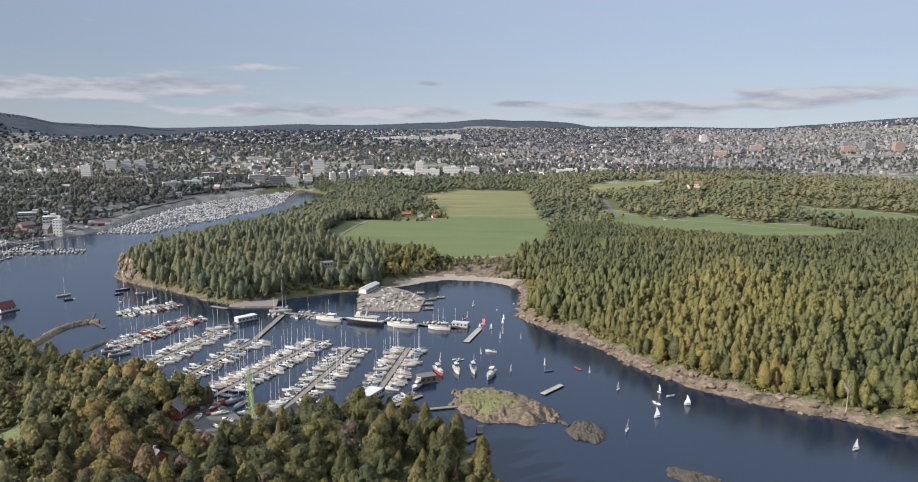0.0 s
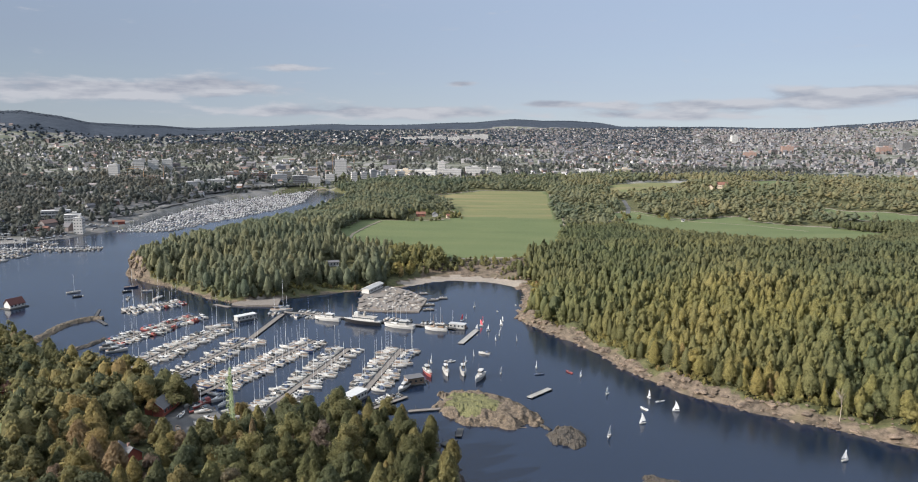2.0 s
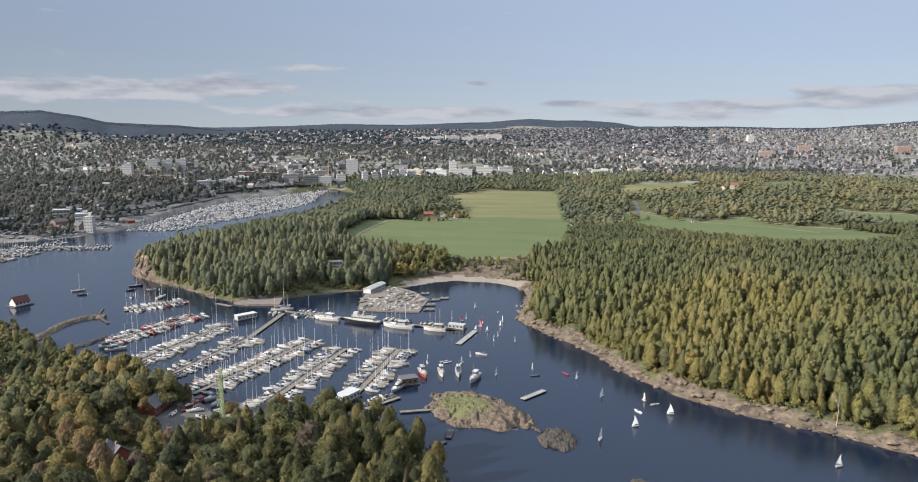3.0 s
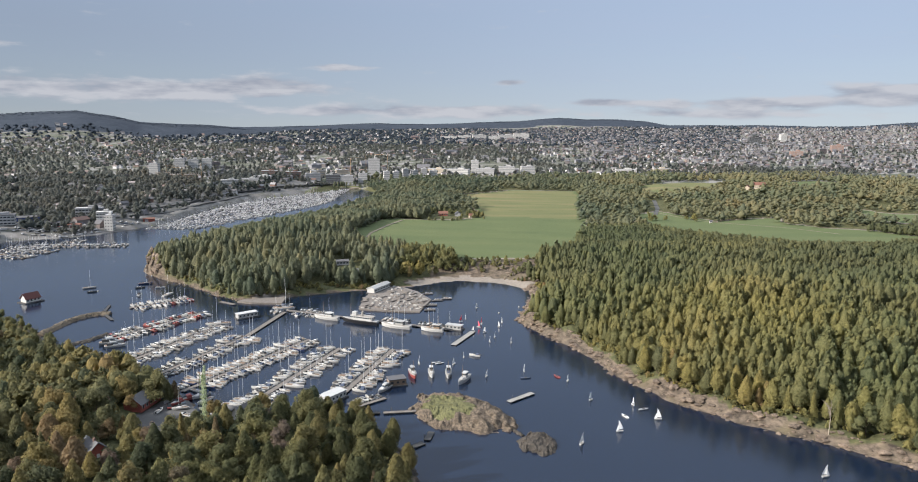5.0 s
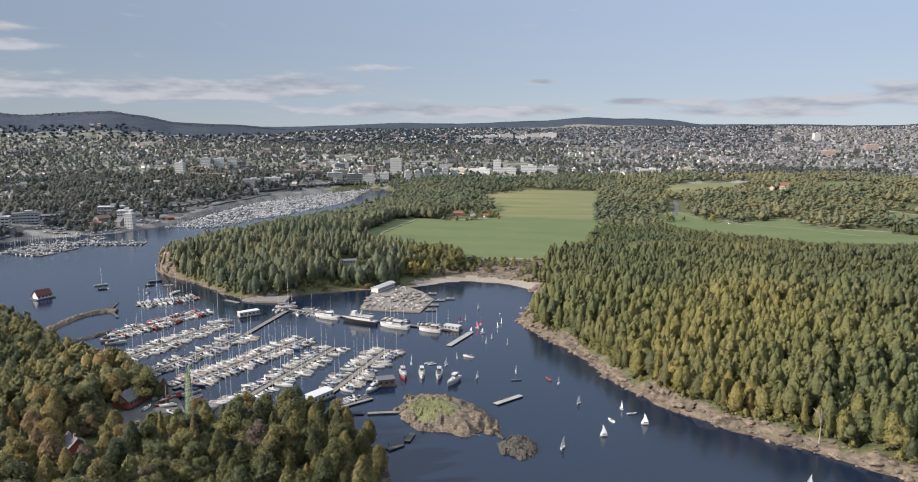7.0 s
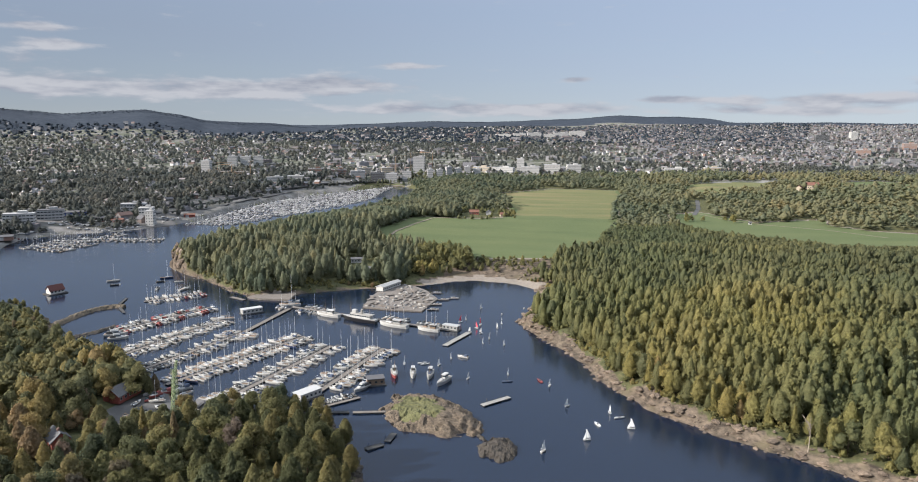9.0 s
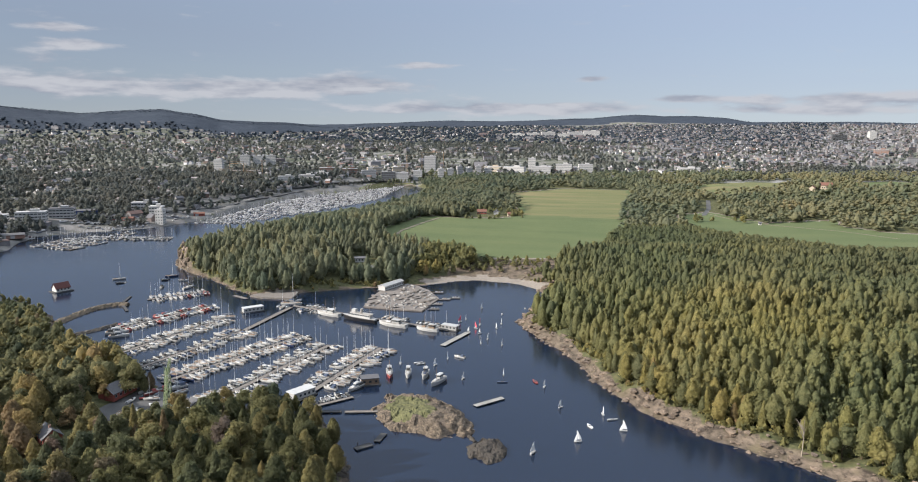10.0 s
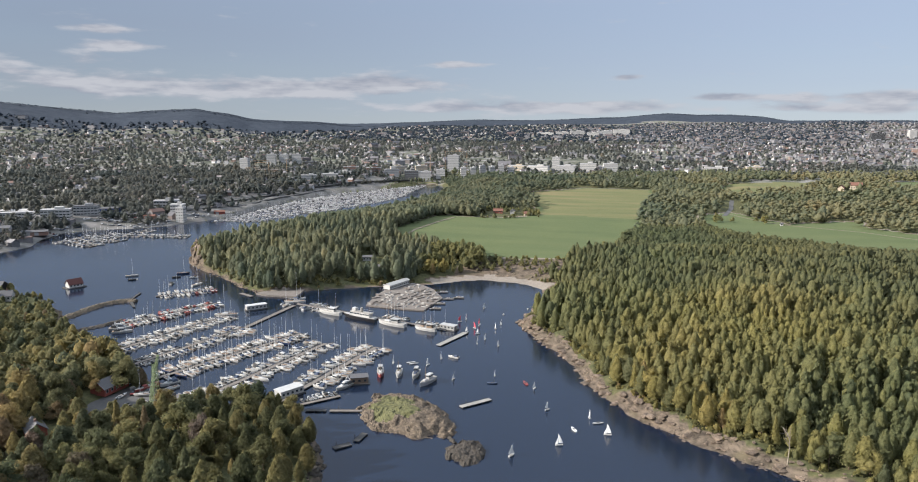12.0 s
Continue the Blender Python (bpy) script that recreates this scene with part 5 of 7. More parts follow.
def pontoon(name, label, p, q, width=2.4, mat=None, floats=True, fingers=()):
    """A floating pontoon: plank deck, floats below, mooring piles beside it."""
    p, q = Vector(p), Vector(q)
    L, a = (q - p).length, math.degrees(math.atan2(q.y - p.y, q.x - p.x))
    ob = thing(name, label, "pontoon", "pontoons", pose((p.x + q.x) / 2, (p.y + q.y) / 2, 0, 0, 0, a))
    part("deck", Geo().box(0, 0, 0.3, L, width, 0.22), mat or M_PLANK, ob)
    g = Geo().box(0, width / 2 + 0.05, 0.28, L, 0.12, 0.32).box(0, -width / 2 - 0.05, 0.28, L, 0.12, 0.32)
    part("fender_beam", g, M_TAR, ob)
    if floats:
        n = max(2, int(L / 9))
        fl = Geo().box(0, 0, -0.35, 3.2, width * 0.9, 0.66).mesh("float", M_TAR)
        pl = Geo().rod((0, 0, -3), (0, 0, 1.9), 0.14, 0.14, 6).mesh("pile", M_TAR)
        for k in range(n):
            part("float", fl, None, ob).location = ((k + 0.5) / n * L - L / 2, 0, 0)
            if k % 2 == 0:
                part("pile", pl, None, ob).location = ((k + 0.5) / n * L - L / 2, width / 2 + 0.3, 0)
    for d in fingers:
        part("finger", Geo().box(d, 0, 0.32, 0.7, width + 8, 0.14), mat or M_PLANK, ob)
    return ob


def berth(p, q, kinds, weights, seed, gap=3.7, fill=0.93, sides=(1, -1), skip=0.0, width=2.4):
    """Boats side by side along both sides of a pontoon."""
    rs = np.random.RandomState(seed)
    p, q = Vector(p), Vector(q)
    d = (q - p).normalized()
    L = (q - p).length
    for side in sides:
        n = Vector((-d.y, d.x)) * side
        s = 2.0 + skip * L
        while s < L - 1:
            k = kinds[rs.choice(len(kinds), p=weights)]
            size = rs.uniform(0.62, 0.84)
            b = LENGTH[k] * size * 0.33
            if rs.uniform() < fill:
                c = p + d * (s + b / 2) + n * (width / 2 + 0.4 + LENGTH[k] * size / 2 + rs.uniform(0, 0.5))
                head = math.degrees(math.atan2(n.y, n.x)) + rs.uniform(-4, 4) + (180 if rs.uniform() < 0.6 else 0)
                moor(k, c.x, c.y, head, size)
            s += b + rs.uniform(0.3, 0.8)


P = pontoon
small, small_w = ["o1", "o2", "o3", "m3", "m1", "w1"], [.28, .14, .16, .2, .16, .06]
sails, sails_w = ["y1", "y2", "y3", "y4", "m1", "m2"], [.26, .3, .1, .12, .14, .08]
mixture, mixture_w = ["y1", "y2", "m1", "m2", "m3", "o1", "o3"], [.14, .16, .2, .14, .16, .1, .1]
for p, q in SPIT_STAGES:
    P("landing_stage", "narrow dark plank landing stage off the spit", p, q, 1.4, M_TAR)
P("pontoon", "grey plank pontoon with moored boats", (-186, 414), (-160, 441))
berth((-186, 414), (-160, 441), ["y1", "y2", "m1", "r1", "o1"], [.24, .2, .24, .12, .2], 1)
P("pontoon", "grey plank pontoon with red-covered motorboats", (-161, 352), (-138, 408))
berth((-161, 352), (-138, 408), ["m1", "m2", "m3", "r1", "y2"], [.2, .2, .2, .28, .12], 2)
P("pontoon", "grey plank pontoon with moored yachts and motorboats", (-136, 306), (-115, 384))
berth((-136, 306), (-115, 384), mixture, mixture_w, 3)
P("pontoon", "grey plank pontoon with small motorboats", (-114, 288), (-92.7, 364.2))
berth((-114, 288), (-92.7, 364.2), small, small_w, 4)
P("pontoon", "long plank walkway out to the harbour", (-92.7, 365.5), (-89.1, 416), 3.0)
berth((-96, 350), (-92.7, 364.2), ["y1", "y4"], [.6, .4], 5)
P("pontoon", "grey plank pontoon crowded with sailing yachts", (-89, 285), (-57.7, 363.3))
berth((-89, 285), (-57.7, 363.3), sails, sails_w, 6)
P("pontoon", "brown plank pontoon with yachts on both sides", (-57, 268), (-37.7, 350.7), 2.6)
berth((-57, 268), (-37.7, 350.7), mixture, mixture_w, 7)
P("pontoon", "brown plank pontoon with white motor cruisers", (-24, 272), (-10.7, 351.8), 2.6)
berth((-20.5, 292), (-10.7, 351.8), ["y2", "y4", "m1", "m2", "m3", "y1"], [.2, .12, .22, .18, .16, .12], 8)
P("pontoon", "dark plank pontoon beside the grassy islet", (-14, 274), (-2, 287), 2.0)
berth((-14, 274), (-2, 287), ["o2", "o3", "m3"], [.4, .4, .2], 9, sides=(1,))
P("pontoon", "long plank pontoon across the bay mouth", (-89, 420), (16, 389.5), 2.8)
berth((-84, 418.6), (-62, 412), ["o1", "o3", "m1", "y2"], [.3, .3, .2, .2], 10)
berth((-100, 421), (-89, 421), ["m1", "m3", "y2"], [.4, .3, .3], 11)
berth((-30, 403), (-12, 397.8), ["y2", "o1", "m3"], [.4, .3, .3], 12, sides=(1,))
berth((-8, 396.5), (14, 390), ["y2", "o3", "m3"], [.4, .3, .3], 13, sides=(1,))
P("pontoon", "concrete floating pier in the bay", (18.9, 362.6), (27.2, 388.0), 3.2, M_CONC)
P("raft", "grey concrete bathing raft afloat", (49.2, 288.6), (59.1, 299.4), 2.6, M_CONC)
P("raft", "dark timber raft afloat off the wooded point", (15.1, 241.8), (19.6, 246.6), 2.4, M_TAR)
P("raft", "dark timber raft afloat off the wooded point", (20.6, 249.0), (21.2, 256.1), 2.2, M_TAR)
P("raft", "weathered log raft beside the islet", (0.1, 271.6), (12.6, 274.8), 2.0)
P("raft", "dark log raft beside the islet", (-9.3, 269.7), (-1.3, 271.6), 1.4, M_TAR)
for i, (k, x, y, a, s) in enumerate([("y1", -243, 463, 40, .8), ("y3", -212, 480, 30, .9), ("o2", -234, 452, 30, 1), ("m3", -199, 449, 100, .8), ("y1", -180, 450, 80, .9), ("o2", -209, 468, 40, 1.1),
                                     ("o1", -196, 470, 20, 1), ("y4", -117, 386, 200, 1.05), ("m2", -157, 346, 30, 1.15), ("m2", -152, 341, 30, 1.0), ("o2", -150, 325, 60, 1), ("m1", -92, 429, 60, 1.15), ("y4", -92, 424, 5, 1.1),
                                     ("m1", -79, 281, 240, 1), ("y2", -75, 276, 250, .9), ("m3", -70, 268, 200, 1), ("o1", -64, 264, 200, 1), ("m1", -48, 268, 80, 1), ("o1", -58, 262, 90, 1.1), ("r1", -84, 276, 230, 1)]):
    moor(k, x, y, a, s)


# boats laid up on the quay
for k, x, y, a, s in (("r1", -83, 268, 250, .8), ("m1", -87, 270, 255, .75), ("y2", -79, 263, 200, .7), ("o2", -92, 270, 250, .9), ("o1", -74, 257, 160, .9), ("m3", -76, 251, 150, .8), ("w1", -82, 247, 120, .8), ("o3", -86, 260, 90, .8)):
    moor(k, x, y, a, s, 2.05)


def work_boat(L, hull_m, house_m, label, name="fishing_boat", wheel=0.0, masts=1):
    """A wooden or steel work boat: high bow, wheelhouse with panes, mast."""
    B, H = L * 0.29, 1.0 + L * 0.05
    ob = thing(name, label, "boat", "ships in the bay")
    part("hull", hull_geo(L, B, H, stern=0.7), hull_m, ob)
    part("bulwark", hull_geo(L * 1.005, B * 1.01, H * 0.4), M_WHITE, ob).location = (0, 0, H * 0.72)
    part("deck", deck_geo(L, B, H + 0.2), M_CREAM, ob)
    part("wheelhouse", Geo().box((wheel - 0.12) * L, 0, H + 0.15, L * 0.26, B * 0.56, 2.1, 0, 0.92), house_m, ob)
    part("window_band", Geo().box((wheel - 0.12) * L, 0, H + 1.35, L * 0.262, B * 0.565, 0.5, 0, 0.97), M_SCREEN, ob, "dark wheelhouse panes")
    part("roof", Geo().box((wheel - 0.12) * L, 0, H + 2.25, L * 0.3, B * 0.64, 0.16), M_WHITE, ob)
    part("cabin", house_geo(0.06 * L, 0.28 * L, B * 0.5, B * 0.36, H + 0.15, 0.7, 0.3), house_m, ob)
    for k in range(masts):
        part("mast", Geo().rod(((0.12 - 0.4 * k) * L, 0, H), ((0.12 - 0.4 * k) * L, 0, H + L * 0.55), 0.12, 0.07), M_TEAK, ob)
    part("funnel", Geo().rod(((wheel - 0.28) * L, 0, H), ((wheel - 0.3) * L, 0, H + 2.4), 0.35, 0.3, 8), M_WHITE, ob)
    return ob


def old_ferry(L, label, hull_m, decks=2):
    B, H = L * 0.2, 2.0
    ob = thing("passenger_ship", label, "ship", "ships in the bay")
    part("hull", hull_geo(L, B, H, stern=0.66), hull_m, ob)
    part("bulwark", hull_geo(L * 1.004, B * 1.01, 0.9), M_WHITE, ob).location = (0, 0, H - 0.35)
    part("saloon", Geo().box(-0.06 * L, 0, H + 0.5, L * 0.6, B * 0.72, 2.2), M_WHITE, ob)
    w = Geo().box(0, 0, 0, 0.9, 0.06, 0.7).mesh("window", M_SCREEN)
    for k in range(12):
        for e in (-1, 1):
            part("window", w, None, ob).location = (-0.33 * L + k * L * 0.05, e * (B * 0.36 + 0.02), H + 1.5)
    part("boat_deck", Geo().box(-0.08 * L, 0, H + 2.72, L * 0.64, B * 0.8, 0.14), M_CREAM, ob)
    part("bridge", Geo().box(0.14 * L, 0, H + 2.86, L * 0.12, B * 0.55, 1.9, 0, 0.92), M_WHITE, ob)
    part("funnel", Geo().rod((-0.06 * L, 0, H + 2.8), (-0.08 * L, 0, H + 5.4), 0.8, 0.7, 10), M_CREAM, ob)
    part("mast", Geo().rod((0.27 * L, 0, H), (0.26 * L, 0, H + 9), 0.14, 0.08), M_TEAK, ob)
    part("mast", Geo().rod((-0.3 * L, 0, H), (-0.31 * L, 0, H + 7), 0.12, 0.07), M_TEAK, ob)
    part("railing", Geo().rod((-0.38 * L, -B * 0.38, H + 3.8), (0.2 * L, -B * 0.38, H + 3.8), 0.05).rod((-0.38 * L, B * 0.38, H + 3.8), (0.2 * L, B * 0.38, H + 3.8), 0.05), M_WHITE, ob)
    return ob


def houseboat(L, B, H, wall_m, roof_m, label, gable=0.0, rows=1, apron=0.7):
    ob = thing("houseboat", label, "houseboat", "ships in the bay")
    part("raft", Geo().box(0, 0, -0.4, L + 2 * apron, B + 2 * apron, 0.95), M_TAR, ob)
    part("wall", Geo().gable_walls(0, 0, 0.55, L, B, H, gable) if gable else Geo().box(0, 0, 0.55, L, B, H), wall_m, ob)
    if gable:
        part("roof", Geo().gable(0, 0, 0.55 + H, L, B, gable, 0, 0.5), roof_m, ob)
    else:
        part("roof", Geo().box(0, 0, 0.55 + H, L + 0.6, B + 0.6, 0.2), roof_m, ob)
    w = Geo().box(0, 0, 0, 1.0, 0.08, 0.9).mesh("window", M_SCREEN)
    n = int(L / 2.2)
    for r in range(rows):
        for k in range(n):
            for e in (-1, 1):
                part("window", w, None, ob).location = ((k + 0.5) / n * L - L / 2, e * (B / 2 + 0.02), 1.4 + 2.4 * r)
    part("door", Geo().box(L / 2 + 0.03, 0, 0.57, 0.08, 1.0, 2.0), M_TEAK, ob)
    return ob


def put(ob, x, y, a, z=0.0):
    ob.matrix_basis = pose(x, y, z, 0, 0, a)
    return ob


put(old_ferry(23, "old passenger ship with black hull and white saloon", M_BLACK), -38.5, 398.5, 163)
put(work_boat(16, M_WHITE, M_WHITE, "white motor sailer with two masts at the long pontoon", "motor_sailer", 0.0, 2), -60, 405, 165)
put(work_boat(18, M_WHITE, M_WHITE, "white motor yacht moored at the long pontoon", "motor_yacht", -0.02, 1), -16.5, 392, 165)
put(work_boat(13, M_WHITE, M_TEAK, "white sailing ship with a varnished deckhouse", "motor_sailer", -0.1, 2), 4.5, 387.5, 168)
put(houseboat(9, 4, 2.2, M_WHITE, M_WHITE, "white flat-roofed floating hut at the pontoon end"), 16.5, 392, -16)
put(houseboat(12, 4.2, 2.5, M_WHITE, M_WHITE, "white canal boat with a row of windows"), -107.5, 403, 46)
put(houseboat(11, 5, 2.7, M_WHITE, M_WHITE, "white flat-roofed houseboat with a row of windows"), -23.5, 283.5, 62)
put(houseboat(7.5, 5, 2.6, M_TEAK, M_SLATE, "brown wooden houseboat with an upper deck"), -0.5, 304, 25)
put(houseboat(9, 6, 2.4, M_WALLW, M_MAROON, "white boathouse with dark red roof on a wide raft", 3.0, 1, 1.6), -257, 423, 66)
put(work_boat(11, M_RED, M_WHITE, "red-hulled fishing boat with white wheelhouse at anchor"), 4.9, 316, -70)
put(work_boat(10, M_WHITE, M_WHITE, "white fishing boat at anchor off the islet"), 13.2, 317.5, -78)
put(work_boat(10.5, M_WHITE, M_BLUE, "white fishing boat with blue wheelhouse at anchor"), 21, 318, -85)
put(work_boat(11.5, M_WALLG, M_WALLG, "grey naval-looking launch at anchor off the islet"), 28.6, 311, -108)
moor("m2", -4.5, 297, 250, 0.95)
moor("m1", 31, 347, 165, 0.7)


def dinghy(L, sail_m, label, lean=6, jib=True):
    ob = thing("sailing_dinghy", label, "sailboat", "sailing dinghies")
    part("hull", hull_geo(L, L * 0.36, 0.42, bow=0.12, stern=0.8, draft=0.12), M_WHITE, ob)
    part("well", Geo().box(-0.1 * L, 0, 0.44, L * 0.5, L * 0.2, 0.06), M_CREAM, ob)
    h = L * 1.38
    part("mast", Geo().rod((0.12 * L, 0, 0.4), (0.08 * L, 0, h + 0.5), 0.05, 0.035), M_ALU, ob)
    part("boom", Geo().rod((0.11 * L, 0, 0.95), (-0.46 * L, 0.1 * L, 0.95), 0.045), M_ALU, ob)
    loops = []
    for k in range(7):
        t = k / 6
        x0, x1 = (0.11 - 0.03 * t) * L, (0.11 - 0.03 * t) * L - L * 0.57 * (1 - t) ** 0.8 - 0.05
        z = 1.05 + (h - 0.75) * t
        y1 = 0.1 * L * (1 - t)
        m = ((x0 + x1) / 2, y1 / 2 + 0.07 * L * (1 - t), z)
        loops.append([(x0, 0.02, z), (m[0], m[1] + 0.02, z), (x1, y1 + 0.02, z), (x1, y1 - 0.02, z), (m[0], m[1] - 0.02, z), (x0, -0.02, z)])
    part("mainsail", Geo().loft(loops), sail_m, ob)
    if jib:
        a, b, c = (0.47 * L, 0, 0.6), (0.14 * L, 0.08 * L, 0.75), (0.1 * L, 0.02, h * 0.75)
        part("jib", Geo().add([a, b, c, (a[0], a[1] + 0.04, a[2]), (b[0], b[1] + 0.04, b[2]), (c[0], c[1] + 0.04, c[2])], [(0, 1, 2), (5, 4, 3), (0, 3, 4, 1), (1, 4, 5, 2), (2, 5, 3, 0)]), sail_m, ob)
    return ob


big, opti, redsail = (dinghy(2.9, M_SAIL, "white sailing dinghy with full white sails"), dinghy(2.2, M_SAIL, "small white sailing dinghy under sail", jib=False), dinghy(2.6, M_PINK, "small sailing dinghy with a red sail", jib=False))
first = {}
for k, x, y, a in [(big, 76.2, 252.7, 60), (big, 91.1, 264.7, 200), (big, 107.4, 277.7, 185), (opti, 99.8, 291.4, 120), (opti, 83.2, 294.9, 40), (opti, 74.9, 316.7, 70), (opti, 55.3, 327.2, 100), (opti, 48.6, 370.2, 80),
                   (big, 5.3, 332.2, 100), (opti, 22.1, 333.6, 60), (opti, 25.8, 343.9, 90), (opti, 37.3, 370.8, 100), (opti, 39.6, 379.6, 80), (opti, 42.4, 409.4, 110), (redsail, 18.9, 408.1, 40), (redsail, 29.7, 397.8, 150),
                   (opti, 33.8, 387.8, 20), (opti, 25.9, 441.2, 60), (opti, 27.4, 389.2, 10), (redsail, 31, 405, 80), (opti, 41, 400, 130), (opti, 21, 414, 90), (big, 153.8, 236.1, 20), (opti, 38.4, 318.6, 70)]:
    m = pose(x, y, 0, random.Random(int(x * 7 + y)).uniform(-7, 7), 0, a)
    if k.name not in first:
        first[k.name] = 1
        k.matrix_basis = m
    else:
        ob = copy_thing(k, Matrix())
        ob.matrix_basis = m


def small_hull(L, m, label, name):
    ob = thing(name, label, "boat", "small craft in the bay")
    part("hull", hull_geo(L, L * 0.3, 0.4, bow=0.1, stern=0.6, draft=0.1), m, ob)
    part("seat", Geo().box(0, 0, 0.42, L * 0.3, L * 0.16, 0.08), M_TAR, ob)
    return ob


put(small_hull(4.6, M_BLUE, "small blue rowing boat on the bay", "rowing_boat"), 56.1, 317.9, 10)
put(small_hull(4.4, M_WHITE, "white kayak on the bay", "kayak"), 15.2, 333.5, 30)
put(small_hull(4.4, M_WHITE, "white kayak on the bay", "kayak"), 13.4, 334.8, 30)
put(small_hull(4.2, M_WHITE, "capsized white dinghy hull", "rowing_boat"), 103.5, 287, 20)
put(small_hull(4.2, M_SAIL, "white paddle board afloat", "paddle_board"), 95, 279, 120)
put(small_hull(5.0, M_RED, "red rubber dinghy with an outboard motor", "inflatable_boat"), 70.2, 321.5, 120)
for x, y in ((-221, 506), (-232, 455), (40, 430), (52, 446)):
    solo("mooring_buoy", Geo().rod((0, 0, -0.4), (0, 0, 0.6), 0.7, 0.45, 10), M_WHITE, "white mooring buoy afloat", "buoy", "mooring buoys", pose(x, y, 0))


# ---- the floating dinghy yard ----
YARD = [(-46, 427), (-49, 452), (-48.5, 470), (-40, 495), (-28, 489), (-17, 478), (-5, 457), (-8, 425), (-26, 425)]
tagged(part("pavement", Geo().sheet(YARD, 0.75, 1.4), M_PLANK, None), "timber boatyard platform over the water", "platform", kind="structure")
put(houseboat(22, 5.5, 2.8, M_WALLW, M_WHITE, "long white boatyard shed with a low pitched roof", 0.9), -44.3, 480, 72, 0.3)
rs = np.random.RandomState(77)
upturned = hull_geo(3.4, 1.4, 0.45, 0.3, 0.85, 0.15).mesh("stored_dinghy", M_CONC)
racks = Geo().box(0, 0, 0, 5, 0.15, 0.5).box(0, 1.6, 0, 5, 0.15, 0.5).box(0, 0.8, 0.5, 5, 2.0, 0.12).mesh("boat_rack", M_PLANK)
n = 0
for iy in range(23):
    for ix in range(12):
        x, y = -47 + ix * 3.7 + rs.uniform(-1.2, 1.2), 427 + iy * 2.9 + rs.uniform(-0.9, 0.9)
        if edge_gap(YARD, np.array([x]), np.array([y]))[0] < 1.6 or (x < -36 and y > 462) or rs.uniform() < 0.25:
            continue
        if rs.uniform() < 0.72:
            ob = new("stored_dinghy", upturned)
            ob.matrix_basis = pose(x, y, 1.15, 180, 0, rs.choice([60, 150, 95]) + rs.uniform(-25, 25)) @ Matrix.Scale(rs.uniform(0.7, 1.1), 4)
            tagged(ob, "upturned white dinghy stored on the yard", "boat", "dinghies on the yard")
        else:
            ob = new("boat_rack", racks)
            ob.matrix_basis = pose(x, y, 0.75, 0, 0, rs.choice([60, 150]) + rs.uniform(-25, 25))
            tagged(ob, "grey timber boat rack on the yard", "rack", "racks on the yard")
for x, y in ((-3, 430), (-3.5, 442), (-1.5, 455), (4, 460), (-10, 472)):
    pontoon("pontoon", "small plank landing stage beside the yard", (x - 3, y), (x + 4, y + 1.5), 1.6)
    moor("o1", x + 1, y + 3.2, 8, 0.85)


# ---- buildings on the islet ----
def cabin(x, y, a, sx, sy, h, gab, wall_m, roof_m, label, name="cabin", windows=3, chimney=True, cat="house"):
    z = ground_at(x, y) - 0.2
    ob = thing(name, label, cat, "", pose(x, y, z, 0, 0, a))
    part("wall", Geo().gable_walls(0, 0, 0, sx, sy, h, gab), wall_m, ob)
    part("roof", Geo().gable(0, 0, h, sx, sy, gab, 0, 0.45), roof_m, ob)
    w, f = Geo().box(0, 0, 0, 1.0, 0.06, 1.1).mesh("window", M_SCREEN), Geo().box(0, 0, -0.12, 1.3, 0.04, 1.36).mesh("window_frame", M_WHITE)
    for k in range(windows):
        for e in (-1, 1):
            p = part("window", w, None, ob)
            p.location = ((k + 0.5) / windows * sx - sx / 2, e * (sy / 2 + 0.06), h * 0.42)
            part("window_frame", f, None, p).location = (0, -e * 0.03, 0)
    part("door", Geo().box(sx / 2 + 0.03, 0, 0, 0.08, 1.0, 2.05), M_WHITE, ob)
    if chimney:
        part("chimney", Geo().box(sx * 0.2, 0, h + gab * 0.6, 0.7, 0.7, gab * 0.4 + 1.0), M_WALLB, ob)
    return ob


cabin(-95, 264, 86, 13, 7.5, 3.2, 2.8, M_REDWOOD, M_SLATE, "red boarded boathouse with a grey roof on the quay", "boathouse", 5, False)
cabin(-51, 257, 70, 8, 5.5, 3.0, 2.4, M_WALLW, M_SLATE, "white boat shed with grey roof at the pontoon", "boathouse", 2, False)
cabin(-57, 260, 160, 6, 4.5, 2.8, 2.2, M_WALLW, M_SLATE, "small white boat shed at the islet shore", "boathouse", 2, False)
cabin(-86, 217, -35, 8, 6, 3.2, 2.6, M_REDWOOD, M_SLATE, "red boarded cabin with grey roof among the trees", "cabin", 2)
cabin(-160, 268, 10, 8, 5.5, 3.0, 2.2, M_REDWOOD, M_TILE, "red boarded summer cabin with a tiled roof", "cabin", 2)
cabin(-180, 284, -20, 7, 5, 3.0, 2.2, M_REDWOOD, M_SLATE, "small red cabin under the trees", "cabin", 2)
cabin(-150, 208, 12, 9, 6, 3.0, 2.0, M_WALLG, M_SLATE, "grey cabin with slate roof on the islet", "cabin", 2)
cabin(-262, 372, 30, 10, 7, 3.4, 2.8, M_WALLW, M_SLATE, "white wooden house by the northern islet shore", "house", 3)
